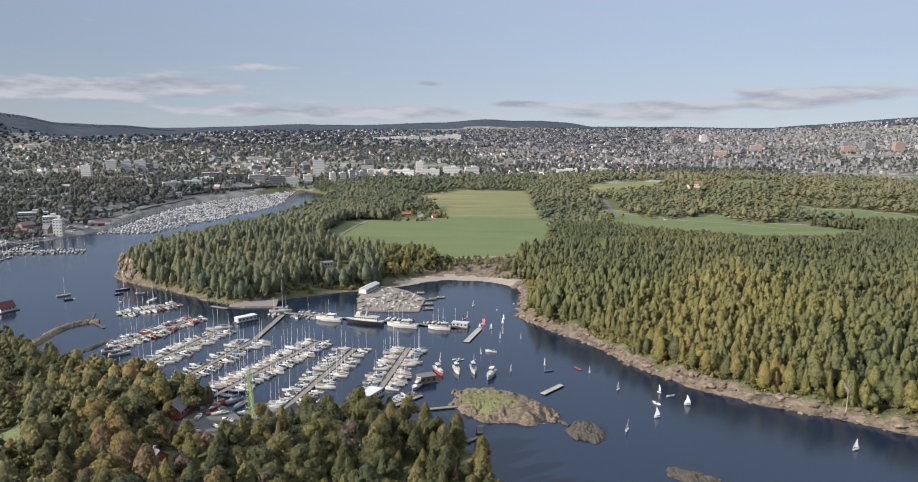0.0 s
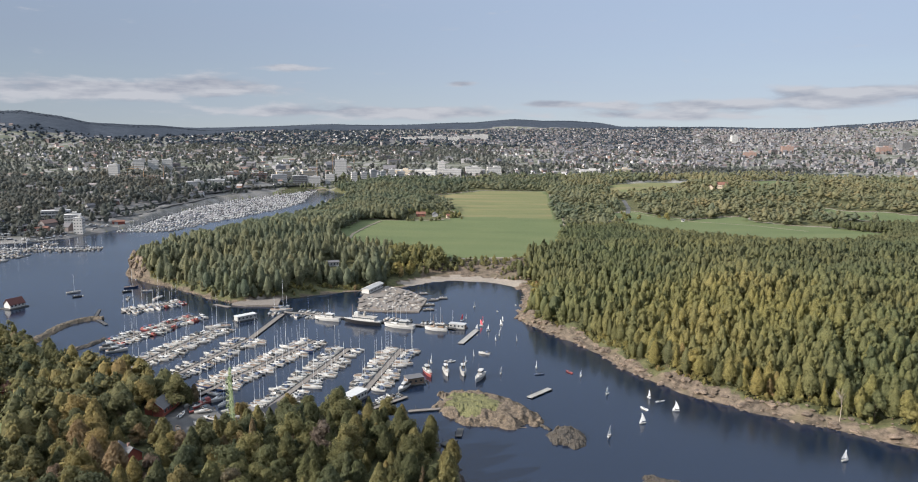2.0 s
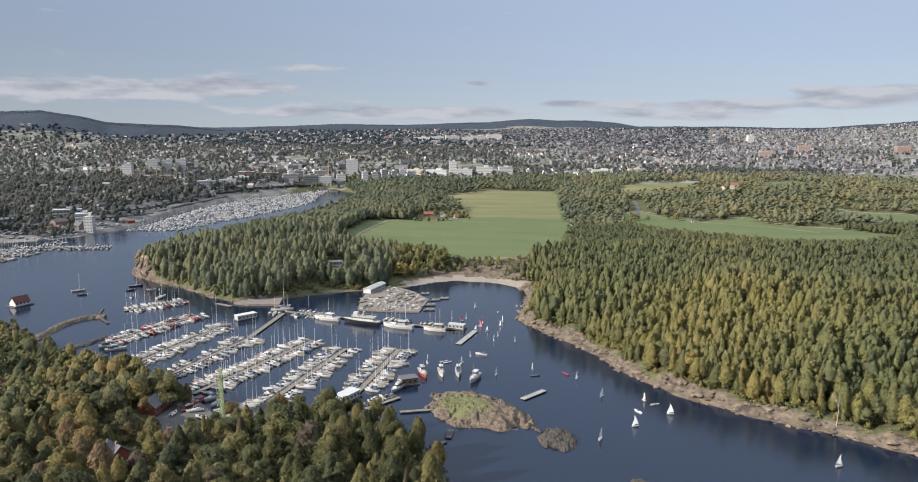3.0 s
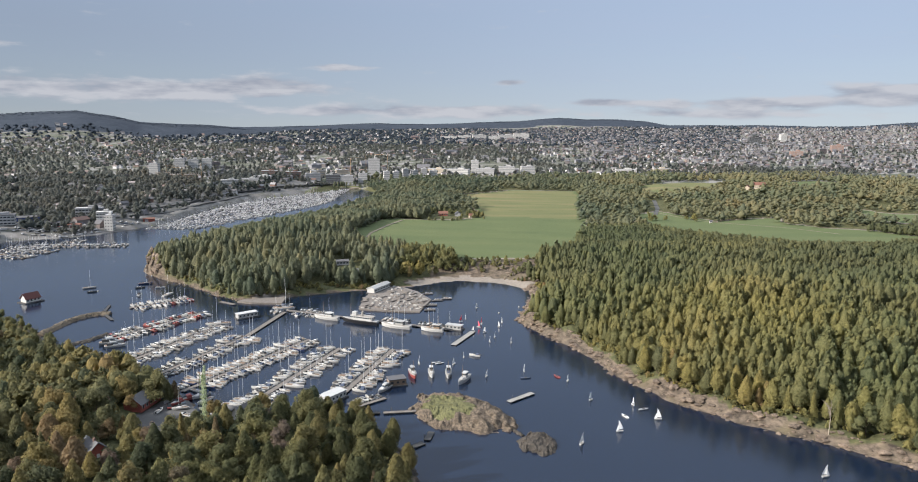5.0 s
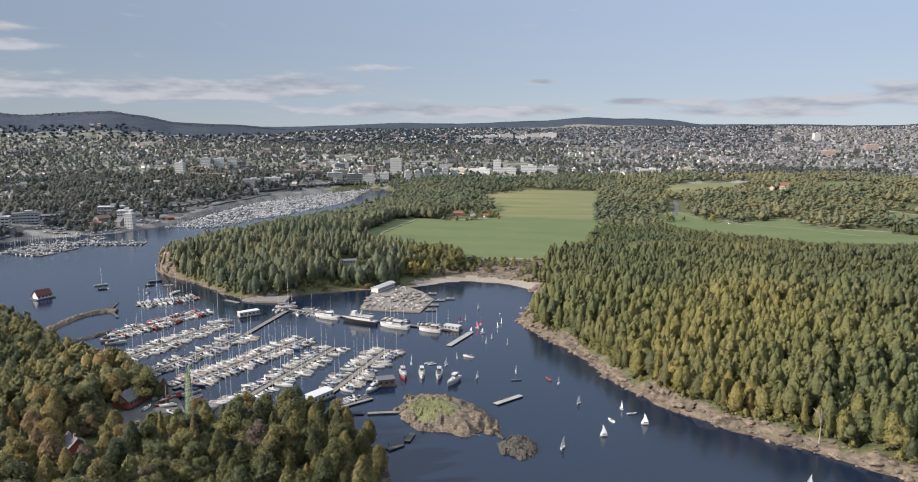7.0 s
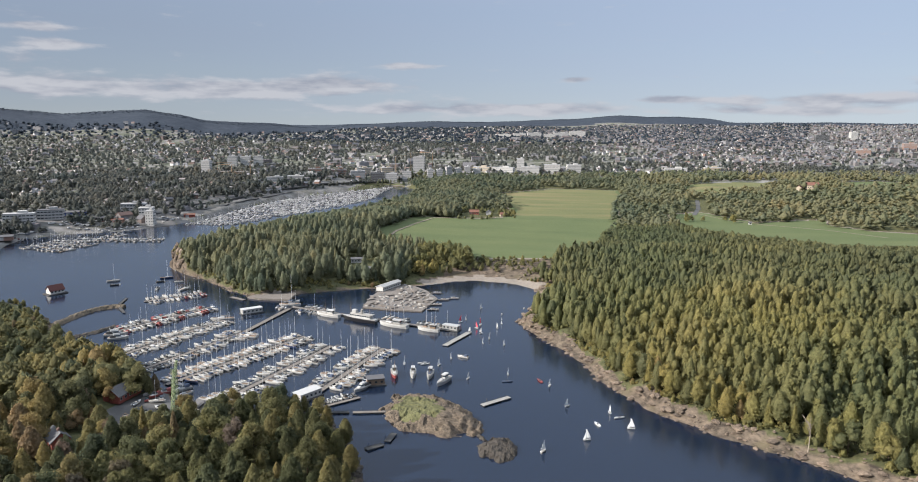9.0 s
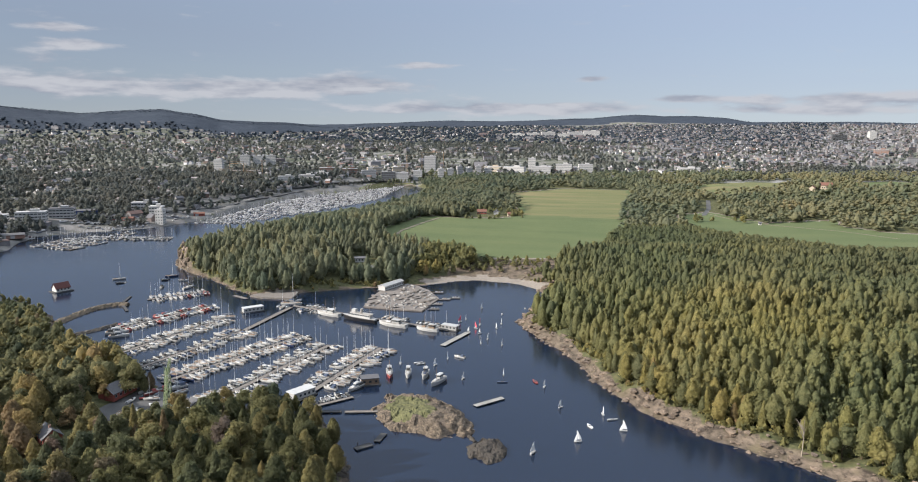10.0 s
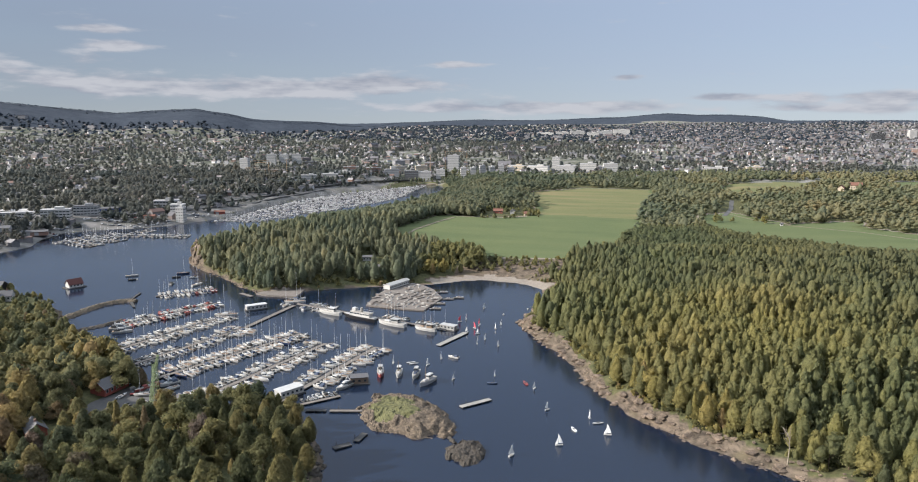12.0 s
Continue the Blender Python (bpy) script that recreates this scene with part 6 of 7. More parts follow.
cabin(-285, 385, 15, 16, 9, 5.0, 3.0, M_BLACK, M_SLATE, "large dark boathouse by the northern islet shore", "boathouse", 4, False)


def lattice_crane(x, y, h):
    z = 1.75
    ob = thing("derrick_crane", "green steel lattice derrick crane on the quay", "crane", "", pose(x, y, z, 0, 0, 25))

    def truss(name, p, q, w0, w1, n=8):
        p, q = Vector(p), Vector(q)
        d = (q - p).normalized()
        u = d.orthogonal().normalized()
        v = d.cross(u)
        g = Geo()
        ring = []
        for k in range(n + 1):
            t = k / n
            w = (w0 + (w1 - w0) * t) / 2
            c = p.lerp(q, t)
            ring.append([c + u * w * a + v * w * b for a, b in ((-1, -1), (1, -1), (1, 1), (-1, 1))])
        for k in range(n):
            for i in range(4):
                g.rod(ring[k][i], ring[k + 1][i], 0.13, 0.13, 4)
                g.rod(ring[k][i], ring[k + 1][(i + 1) % 4], 0.08, 0.08, 3)
                g.rod(ring[k][i], ring[k][(i + 1) % 4], 0.08, 0.08, 3)
        part(name, g, M_GREEN, ob)

    truss("mast", (0, 0, 0), (0, 0, h), 2.2, 1.4)
    truss("back_strut", (0, -13, 0.5), (0.2, -0.3, h - 0.4), 1.0, 0.8, 12)
    truss("jib", (0.3, 0.3, h - 2.5), (0.8, 3.2, h + 2.2), 0.9, 0.5, 4)
    part("machine_house", Geo().box(0.5, -1.6, 0, 2.4, 2.2, 2.2), M_GREEN, ob)
    part("hook_rope", Geo().rod((0.8, 3.2, h + 2.1), (0.8, 3.2, 5), 0.05, 0.05, 4), M_TAR, ob)


lattice_crane(-65, 254, 18.5)


def dead_tree(x, y, h, seed):
    rs = np.random.RandomState(seed)
    ob = thing("dead_tree", "bleached leafless tree on the rocky shore", "tree", "", pose(x, y, ground_at(x, y) - 0.3))
    part("trunk", Geo().rod((0, 0, 0), (0.3, 0.2, h * 0.5), 0.2, 0.13, 7).rod((0.3, 0.2, h * 0.5), (0.1, 0.5, h), 0.13, 0.04, 6), M_DEAD, ob)
    for k in range(9):
        a, z = rs.uniform(0, 6.28), h * rs.uniform(0.35, 0.85)
        L = h * rs.uniform(0.22, 0.42)
        e = Vector((0.25 + L * math.cos(a) * 0.7, 0.3 + L * math.sin(a) * 0.7, z + L * 0.8))
        g = Geo().rod((0.25, 0.3, z), e, 0.12, 0.05, 5)
        for q in range(3):
            g.rod(e * 0.6 + Vector((0.25, 0.3, z)) * 0.4, e + Vector(rs.uniform(-1, 1, 3)), 0.06, 0.025, 4)
        part("branch", g, M_DEAD, ob)


dead_tree(165.8, 264.5, 13, 3)


# ---- shore of the bay, farm ----
cabin(-69, 506, 8, 9, 6, 3.0, 0.8, M_BLACK, M_SLATE, "dark low cafe building with a grey roof among the pines", "pavilion", 3, False)
cabin(-80, 520, 20, 9, 6, 3.0, 0.8, M_WALLG, M_SLATE, "grey low building among the pines", "pavilion", 4, False)
cabin(-36, 800, 8, 10, 6, 2.8, 2.2, M_REDWOOD, M_TILE, "red farmhouse with a tiled roof beside the field", "farmhouse", 4)
cabin(-20, 803, 98, 8, 6, 3.0, 2.4, M_WALLG, M_SLATE, "pale barn with a grey roof beside the field", "barn", 3, False)
cabin(-4, 800, 20, 6, 5, 2.6, 2.0, M_WALLY, M_TILE, "small ochre outhouse beside the field", "outhouse", 1, False)
cabin(400, 1101, -10, 17, 10, 6.5, 3.5, M_WALLY, M_TILE, "ochre manor house with red tiled roof in the woods", "manor_house", 6)
cabin(381, 1092, 70, 12, 8, 4.0, 3.5, M_WALLY, M_TILE, "ochre annexe with red roof beside the manor", "annexe", 3, False)
cabin(254, 788, 0, 2.6, 2.2, 2.2, 0.9, M_WALLW, M_SLATE, "tiny white gatehouse by the meadow path", "gatehouse", 1, False)
solo("slipway", Geo().sheet([(-127, 436.5), (-117, 433.5), (-97, 434.5), (-101, 458), (-116, 460)], 1.1, 2.0), M_PLANK, "grey timber slipway at the sandy point", "slipway")
pontoon("pontoon", "low wooden landing stage at the point", (-138, 436), (-126, 430), 2.6)


# ---- the west bank: harbour buildings ----
def block(x, y, a, sx, sy, storeys, wall_m, label, name="apartment_block", roof_m=None, hole=1.5, tall=1.4, bay=3.4, penthouse=True, z=None, store=3.1, cat="building"):
    """A flat-roofed block with a parapet, a plant room and panes storey by storey on its four sides."""
    z = (ground_at(x, y) if z is None else z) - 0.5
    h = storeys * store + 0.8
    ob = thing(name, label, cat, "", pose(x, y, z, 0, 0, a))
    part("wall", Geo().box(0, 0, 0, sx, sy, h), wall_m, ob)
    part("roof", Geo().box(0, 0, h, sx + 0.5, sy + 0.5, 0.5), roof_m or M_WALLG, ob)
    if penthouse:
        part("plant_room", Geo().box(sx * 0.12, 0, h + 0.5, sx * 0.3, sy * 0.45, 2.4), wall_m, ob)
    if y > 1000:
        # far off: one band of panes round each storey
        for q in range(storeys):
            part("window_band", Geo().box(0, 0, 1.4 + q * store, sx + 0.12, sy + 0.12, tall * 0.5), M_PANE, ob)
        return ob
    wide = Geo().box(0, 0, 0, hole, 0.12, tall).mesh("window", M_SCREEN)
    side = Geo().box(0, 0, 0, 0.12, hole, tall).mesh("window", M_SCREEN)
    nx, ny = max(1, int(sx / bay)), max(1, int(sy / bay))
    for s in range(storeys):
        zz = 1.4 + s * store
        for k in range(nx):
            part("window", wide, None, ob).location = ((k + 0.5) / nx * sx - sx / 2, -sy / 2 - 0.03, zz)
        for k in range(ny):
            part("window", side, None, ob).location = (sx / 2 + 0.03, (k + 0.5) / ny * sy - sy / 2, zz)
    return ob


def shed(x, y, a, sx, sy, h, wall_m, roof_m, label):
    ob = thing("warehouse", label, "building", "", pose(x, y, ground_at(x, y) - 0.4, 0, 0, a))
    part("wall", Geo().gable_walls(0, 0, 0, sx, sy, h, 1.2), wall_m, ob)
    part("roof", Geo().gable(0, 0, h, sx, sy, 1.2, 0, 0.5), roof_m, ob)
    d = Geo().box(0, 0, 0, 3.6, 0.12, 3.4).mesh("gate", M_WALLG)
    for k in range(int(sx / 7)):
        part("gate", d, None, ob).location = ((k + 0.5) * 7 - sx / 2, -sy / 2 - 0.03, 0.2)
    return ob


block(-377, 712, 10, 8.5, 8.5, 5, M_WALLW, "white harbour tower block at the water", "harbour_tower", None, 1.0, 1.0, 2.8, z=1.6)
block(-394, 731, 20, 15, 9, 4, M_WALLW, "white stepped harbour office beside the tower", "office_building", M_WALLW, 2.2, 1.0, 3.0)
block(-424, 752, 22, 27, 11, 3, M_WALLG, "grey harbour office with long window rows", "office_building", None, 2.6, 1.1, 3.1)
block(-484, 650, 30, 28, 12, 3, M_WALLW, "white office block with long window rows", "office_building", M_WALLG, 2.7, 1.1, 3.2)
block(-470, 677, 30, 24, 12, 3, M_WALLG, "grey office wing behind the small harbour", "office_building", M_SLATE, 2.7, 1.1, 3.2)
block(-517, 628, 31, 38, 10, 2, M_WALLW, "long low white office by the quay", "office_building", M_WALLG, 2.8, 1.1, 3.3, False)
shed(-463, 700, 33, 28, 11, 4.4, M_WALLBL, M_SLATE, "blue boat hall beside the harbour")
shed(-428, 694, 24, 15, 8, 3.4, M_BLACK, M_SLATE, "small dark boat shed on the harbour lot")
shed(-408, 700, 14, 12, 7, 3.2, M_WALLB, M_TILE, "small brown workshop with a red roof")
shed(-545, 652, 28, 40, 16, 5, M_WALLG, M_WALLW, "long grey warehouse with a pale roof")
shed(-478, 552, 38, 50, 20, 4.6, M_WALLG, M_SLATE, "long low quay shed with a grey roof")
shed(-452, 580, 40, 34, 11, 3.6, M_WALLB, M_SLATE, "low brown boat store with a grey roof")
shed(-590, 620, 30, 36, 18, 5, M_WALLB, M_SLATE, "brown warehouse with a grey roof")
shed(-366, 770, 30, 12, 7, 3.4, M_REDWOOD, M_TILE, "red boathouse at the marina entrance")
block(-590, 1206, 12, 15, 14, 8, M_WALLW, "white residential tower on the slope", "tower_block")
for i, (x, y) in enumerate(((-616, 1352), (-594, 1364), (-572, 1376))):
    block(x, y, 18, 18, 12, 7, M_WALLW, "pale residential tower in a row of three", "tower_block")
block(-226, 1330, 8, 21, 15, 10, M_WALLG, "tall pale tower under construction", "tower_block", None, 1.6, 1.5, 3.2)
for i, (x, y, sx, st, m) in enumerate(((-262, 1262, 22, 4, M_WALLG), (-236, 1276, 16, 4, M_WALLW), (-190, 1262, 10, 5, M_WALLW), (-174, 1268, 10, 4, M_WALLW), (-158, 1272, 10, 5, M_WALLG), (-142, 1278, 10, 4, M_WALLW), (-126, 1284, 10, 5, M_WALLG),
                                        (-110, 1292, 12, 4, M_WALLW), (-285, 1255, 24, 4, M_SLATE), (-318, 1242, 26, 3, M_WALLG), (-352, 1240, 26, 3, M_WALLB), (-320, 1280, 26, 3, M_WALLY), (-392, 1195, 30, 2, M_WALLW), (-392, 1140, 26, 2, M_WALLW),
                                        (-400, 1252, 28, 3, M_WALLB), (-280, 1300, 22, 3, M_WALLY), (-410, 1100, 26, 2, M_WALLW))):
    block(x, y, 12 + (i * 37) % 17, sx, 11, st + 1, m, "waterfront block with rows of windows behind the marina", "apartment_block", None, 1.7, 1.5, 3.6)
block(-42, 1400, 6, 14, 14, 8, M_WALLW, "slim white tower beyond the fields", "tower_block")
for i, (x, y, sx, st, m) in enumerate(((-70, 1360, 40, 4, M_WALLW), (-20, 1375, 34, 4, M_WALLG), (20, 1385, 30, 5, M_WALLW), (60, 1400, 26, 5, M_WALLW), (-115, 1390, 34, 3, M_WALLY), (250, 1420, 40, 3, M_WALLW), (320, 1445, 30, 3, M_WALLY))):
    block(x, y, (i * 29) % 23 - 8, sx, 15, st, m, "pale office block beyond the fields", "office_building", None, 1.8, 1.5, 4.0)
for i, (x, y, sx, st, m) in enumerate(((740, 1900, 30, 5, M_WALLB), (900, 2050, 30, 6, M_WALLB), (1130, 1980, 34, 6, M_WALLB), (1190, 2100, 28, 9, M_SLATE), (1320, 2060, 26, 10, M_WALLB), (1290, 2160, 24, 9, M_SLATE), (820, 2500, 40, 8, M_BLACK), (980, 2700, 22, 9, M_WALLW))):
    block(x, y, (i * 31) % 29 - 10, sx, 20, st, m, "high office block over the city roofs", "office_tower", None, 2.4, 1.7, 5.5)


for i, (x, y, sx) in enumerate(((-230, 2690, 60), (-172, 2720, 46), (-120, 2760, 52), (-62, 2740, 40), (-20, 2790, 56), (40, 2830, 60))):
    block(x, y, 4 + (i * 13) % 9, sx, 22, 4 + i % 3, M_WALLW, "long white institute block on the slope", "office_building")


def tower_crane(x, y, h, jib, a):
    ob = thing("tower_crane", "yellow tower crane over a building site", "crane", "tower cranes", pose(x, y, ground_at(x, y), 0, 0, a))
    part("mast", Geo().box(0, 0, 0, 0.6, 0.6, h), M_CRANE, ob)
    part("jib", Geo().box(jib * 0.35, 0, h, jib, 0.4, 0.4), M_CRANE, ob)
    part("cab", Geo().box(1.2, 1.2, h - 1.5, 1.8, 1.8, 2.2), M_WHITE, ob)
    part("counterweight", Geo().box(-jib * 0.14, 0, h - 1.6, 3, 1.6, 2.4), M_CONC, ob)


for x, y, h, j, a in ((-240, 1322, 40, 36, 10), (-204, 1345, 38, 34, 160), (-268, 1318, 34, 34, 60), (-560, 1190, 24, 30, 20), (-530, 1185, 22, 34, 170), (-505, 1205, 26, 30, 90), (-615, 1175, 20, 26, 40)):
    tower_crane(x, y, h, j, a)
for x, y in ((-545, 1182), (-515, 1190), (-570, 1200)):
    g = ground_at(x, y)
    ob = thing("building_site", "concrete frame of a building under construction with orange scaffolding", "building site", "", pose(x, y, g, 0, 0, 12))
    for s in range(4):
        part("floor_slab", Geo().box(0, 0, s * 3.2, 24, 14, 0.35), M_CONC, ob)
    for k in range(6):
        for e in (-1, 1):
            part("column", Geo().box(-10 + k * 4, e * 6, 0, 0.6, 0.6, 12.5), M_CONC, ob)
    sc = Geo()
    for k in range(11):
        sc.box(-12 + k * 2.4, -7.5, 0, 0.16, 0.16, 11.5)
    for k in range(5):
        sc.box(0, -7.5, 2.0 + k * 2.2, 24, 0.5, 0.14)
    part("scaffolding", sc, M_CRANE, ob)


# ---- the large marina and the small west harbour ----
def far_boat(kind):
    L = 9.0
    if kind == 0:
        g = hull_geo(L, 3.0, 1.0).box(0.3, 0, 1.0, 3.6, 1.9, 0.6, 0, 0.8).rod((0.6, 0, 1.0), (0.6, 0, 11.0), 0.09, 0.06, 4)
    elif kind == 1:
        g = hull_geo(L, 3.1, 1.2).box(-0.4, 0, 1.2, 4.4, 2.3, 1.1, 0, 0.8)
    else:
        g = hull_geo(L * 0.75, 2.5, 0.9).box(-0.6, 0, 0.9, 2.6, 1.7, 0.5, 0, 0.8)
    return g


def marina():
    rs = np.random.RandomState(91)
    meshes = []
    for k in range(3):
        a = far_boat(k)
        meshes.append(a)
    near, joined = 0, Geo()
    masters = {}
    for row, y in enumerate(np.arange(742, 1236, 19.0)):
        x0 = np.interp(y, [742, 770, 830, 930, 1060, 1150, 1240], [-352, -348, -352, -356, -339, -295, -258])
        x1 = np.interp(y, [742, 860, 950, 1030, 1090, 1180, 1240], [-296, -262, -238, -226, -236, -242, -250])
        if x1 - x0 < 8:
            continue
        pontoon("pontoon", "grey pontoon of the large marina", (x0, y), (x1, y + 4), 2.0, None, False)
        for side in (-1, 1):
            x = x0 + 2
            while x < x1:
                k = rs.choice(3, p=[.45, .35, .2])
                yy = y + side * (4.8 + rs.uniform(-0.6, 0.6)) + 4 * (x - x0) / (x1 - x0)
                size = rs.uniform(0.5, 0.8)
                m = pose(x, yy, 0, 0, 0, 90 * side + rs.uniform(-5, 5) + (180 if rs.uniform() < 0.5 else 0)) @ Matrix.Scale(size, 4)
                if rs.uniform() < 0.84:
                    if near < 70:
                        if k not in masters:
                            ob = thing(("sailing_yacht", "motor_cruiser", "open_motorboat")[k], ("white sailing yacht in the large marina", "white motor cruiser in the large marina", "small white motorboat in the large marina")[k], "boat", "boats in the large marina")
                            part("hull", hull_geo(9.0 if k < 2 else 6.8, 3.0 if k < 2 else 2.5, 1.05), M_WHITE, ob)
                            part("cabin", house_geo(-1.6, 2.0, 2.0, 1.4, 1.05, 0.9 if k == 1 else 0.55, 0.6), (M_WHITE, M_WHITE, M_SCREEN)[k], ob)
                            if k == 0:
                                part("mast", Geo().rod((0.6, 0, 1.0), (0.6, 0, 11.5), 0.1, 0.06, 4), M_ALU, ob)
                            if k == 1:
                                part("canopy", house_geo(-4.0, -1.4, 2.2, 2.2, 1.05, 1.0, 0.3), M_BLUE, ob)
                            ob.matrix_basis = m
                            masters[k] = ob
                        else:
                            ob = copy_thing(masters[k], Matrix())
                            ob.matrix_basis = m
                        near += 1
                    else:
                        g = meshes[k]
                        joined.add([m @ Vector(v) for v in g.v], g.f)
                x += 2.9 * rs.uniform(0.95, 1.3)
    tagged(part("marina_boats", joined, M_FLEET, None), "hundreds of white boats moored close together in the marina", "boats", kind="stuff")


marina()
for p, q, sd in (((-412, 573), (-360, 563), 21), ((-398, 617), (-312, 632), 22), ((-410, 592), (-357, 590), 23), ((-410, 606), (-372, 607), 24), ((-384, 652), (-366, 645), 25)):
    pontoon("pontoon", "grey pontoon of the small west harbour", p, q, 2.2)
    berth(p, q, ["m2", "m1", "y1", "y2", "w1", "m3"], [.24, .22, .18, .16, .1, .1], sd)


def laid_up():
    rs = np.random.RandomState(95)
    X, Y = scatter((-560, -370, 500, 760), 6.5, 96, lambda X, Y: (X < -365) & (edge_gap(LAND, X, Y) > 5) & (edge_gap(LAND, X, Y) < 42) & (wave(X, Y, 40, 97) > -0.1) & (hillock(X, Y, -452, 580, 22, 14, 1) + hillock(X, Y, -478, 552, 30, 18, 1) + hillock(X, Y, -390, 720, 18, 18, 1) < 0.4))
    Z, g = height(X, Y), Geo()
    kinds = [far_boat(k) for k in range(3)]
    for x, y, z in zip(X, Y, Z):
        b = kinds[rs.choice(3, p=[.2, .4, .4])]
        m = pose(x, y, z + 0.3, 0, 0, rs.choice([35, 125, 60]) + rs.uniform(-10, 10)) @ Matrix.Scale(rs.uniform(0.5, 0.85), 4)
        g.add([m @ Vector(v) for v in b.v], b.f)
    tagged(part("boats_ashore", g, M_FLEET, None), "boats laid up close together on the harbour lot", "boats", kind="stuff")


laid_up()


def strip(name, label, pts, width, mat, lift=0.35):
    """A road laid on the ground along a line."""
    g, loops = Geo(), []
    for k in range(len(pts) - 1):
        p, q = Vector(pts[k]), Vector(pts[k + 1])
        d = (q - p).normalized()
        n = Vector((-d.y, d.x)) * width / 2
        steps = max(1, int((q - p).length / 25))
        for s in range(steps + (k == len(pts) - 2)):
            c = p.lerp(q, s / steps)
            z = max(ground_at(c.x, c.y), ground_at(c.x + n.x, c.y + n.y), ground_at(c.x - n.x, c.y - n.y)) + lift
            loops.append([(c.x + n.x, c.y + n.y, z), (c.x - n.x, c.y - n.y, z), (c.x - n.x, c.y - n.y, z - 1.5), (c.x + n.x, c.y + n.y, z - 1.5)])
    return tagged(part(name, g.loft(loops), mat, None), label, "road", kind="structure")


strip("road", "grey coast road behind the marina", [(-520, 660), (-455, 735), (-412, 790), (-398, 900), (-392, 1040), (-350, 1140), (-300, 1225), (-240, 1300)], 13, M_ASPH)
strip("road", "railway and quay road beside the marina", [(-400, 755), (-378, 830), (-376, 930), (-362, 1050)], 6, M_ASPH)
strip("path", "pale gravel path along the field edge", [(-88, 640), (-90, 665), (-84, 720), (-76, 760)], 2.6, M_DIRT, 0.25)
strip("road", "grey lane between the trees behind the meadow", [(207, 852), (220, 910), (231, 1000)], 5, M_ASPH, 0.2)
strip("path", "pale gravel path across the meadow", [(214, 866), (240, 812), (262, 790), (320, 760), (360, 720)], 1.3, M_DIRT, 0.12)


def car(m, label):
    ob = thing("car", label, "car", "parked cars")
    part("body", Geo().box(0, 0, 0.32, 4.3, 1.75, 0.65, 0, 0.96), m, ob)
    part("glasshouse", Geo().box(-0.2, 0, 1.0, 2.4, 1.6, 0.5, 0, 0.82), M_SCREEN, ob)
    part("bumper", Geo().box(0, 0, 0.15, 4.4, 1.6, 0.3), M_BLACK, ob)
    return ob


rs = np.random.RandomState(23)
cars = [car(M_WALLW, "white parked car on the harbour lot"), car(M_BLACK, "black parked car on the harbour lot"), car(M_RED, "red parked car on the harbour lot"), car(M_WALLG, "grey parked car on the harbour lot")]
used = set()
for x0, y0, a, n in ((-470, 575, 40, 16), (-462, 590, 40, 14), (-500, 600, 25, 14), (-440, 668, 20, 12), (-425, 690, 25, 10), (-84, 264, 30, 3)):
    for k in range(n):
        if rs.uniform() < 0.2:
            continue
        c = cars[rs.choice(4, p=[.35, .25, .1, .3])]
        x, y = x0 + k * 2.7 * math.cos(radians(a)), y0 + k * 2.7 * math.sin(radians(a))
        m = pose(x, y, max(ground_at(x, y), 1.76 if y < 300 else 0) + 0.02, 0, 0, a + 90)
        if c.name not in used:
            used.add(c.name)
            c.matrix_basis = m
        else:
            copy_thing(c, m)


# ---- the town ----
def houses(name, label, X, Y, seed, size, hgt, gable, mats, cat="houses"):
    """One stuff object of many houses: walls and roofs."""
    rs = np.random.RandomState(seed)
    Z = height(X, Y)
    g = Geo()
    for x, y, z in zip(X, Y, Z):
        a = rs.choice([12, 20, 35, 60, 75, 100, -10]) + rs.uniform(-8, 8)
        sx, sy, h = rs.uniform(*size), rs.uniform(*size) * 0.62, rs.uniform(*hgt)
        if gable > rs.uniform():
            r = sy * rs.uniform(0.28, 0.42)
            g.slot = 0
            g.gable_walls(x, y, z - 1.5, sx, sy, h + 1.5, r, a)
            g.slot = 1
            g.gable(x, y, z + h, sx, sy, r, a, 0.5, 0.3)
        else:
            g.slot = 0
            g.box(x, y, z - 1.5, sx, sy, h + 1.5, a)
            g.slot = 1
            g.box(x, y, z + h, sx * 1.02, sy * 1.03, 0.5, a)
            if rs.uniform() < 0.5:
                g.slot = 0
                g.box(x + rs.uniform(-2, 2), y, z + h + 0.5, sx * 0.35, sy * 0.4, 2.2, a)
    return tagged(part(name, g, mats, None), label, cat, kind="stuff")


def ridge_line(X, Y):
    az, r = bearing(X, Y)
    ca, cr, ch = np.array(CREST).T
    return r - np.interp(az, ca, cr)


def town_keep(lo, hi, r0, r1, wood, seed):
    def keep(X, Y):
        az, r = bearing(X, Y)
        g = edge_gap(LAND, X, Y)
        return in_sight(X, Y) & (az > lo) & (az < hi) & (r > r0) & (r < r1) & (g > 14) & (ridge_line(X, Y) < -np.interp(az, [-50, -25, -12, 4, 10, 20], [360, 520, 700, 640, 450, 280])) & (wave(X, Y, 170, seed) + 0.55 * wave(X, Y, 520, seed + 20) > wood) & ~((X > -240) & (r < 1340)) & clear_of(X, Y, OPEN, 5)
    return keep


def west_bank(X, Y):
    g = edge_gap(LAND, X, Y)
    az, r = bearing(X, Y)
    return in_sight(X, Y) & (X < -330) & (g > 30) & (r < 1400) & (az < -12)


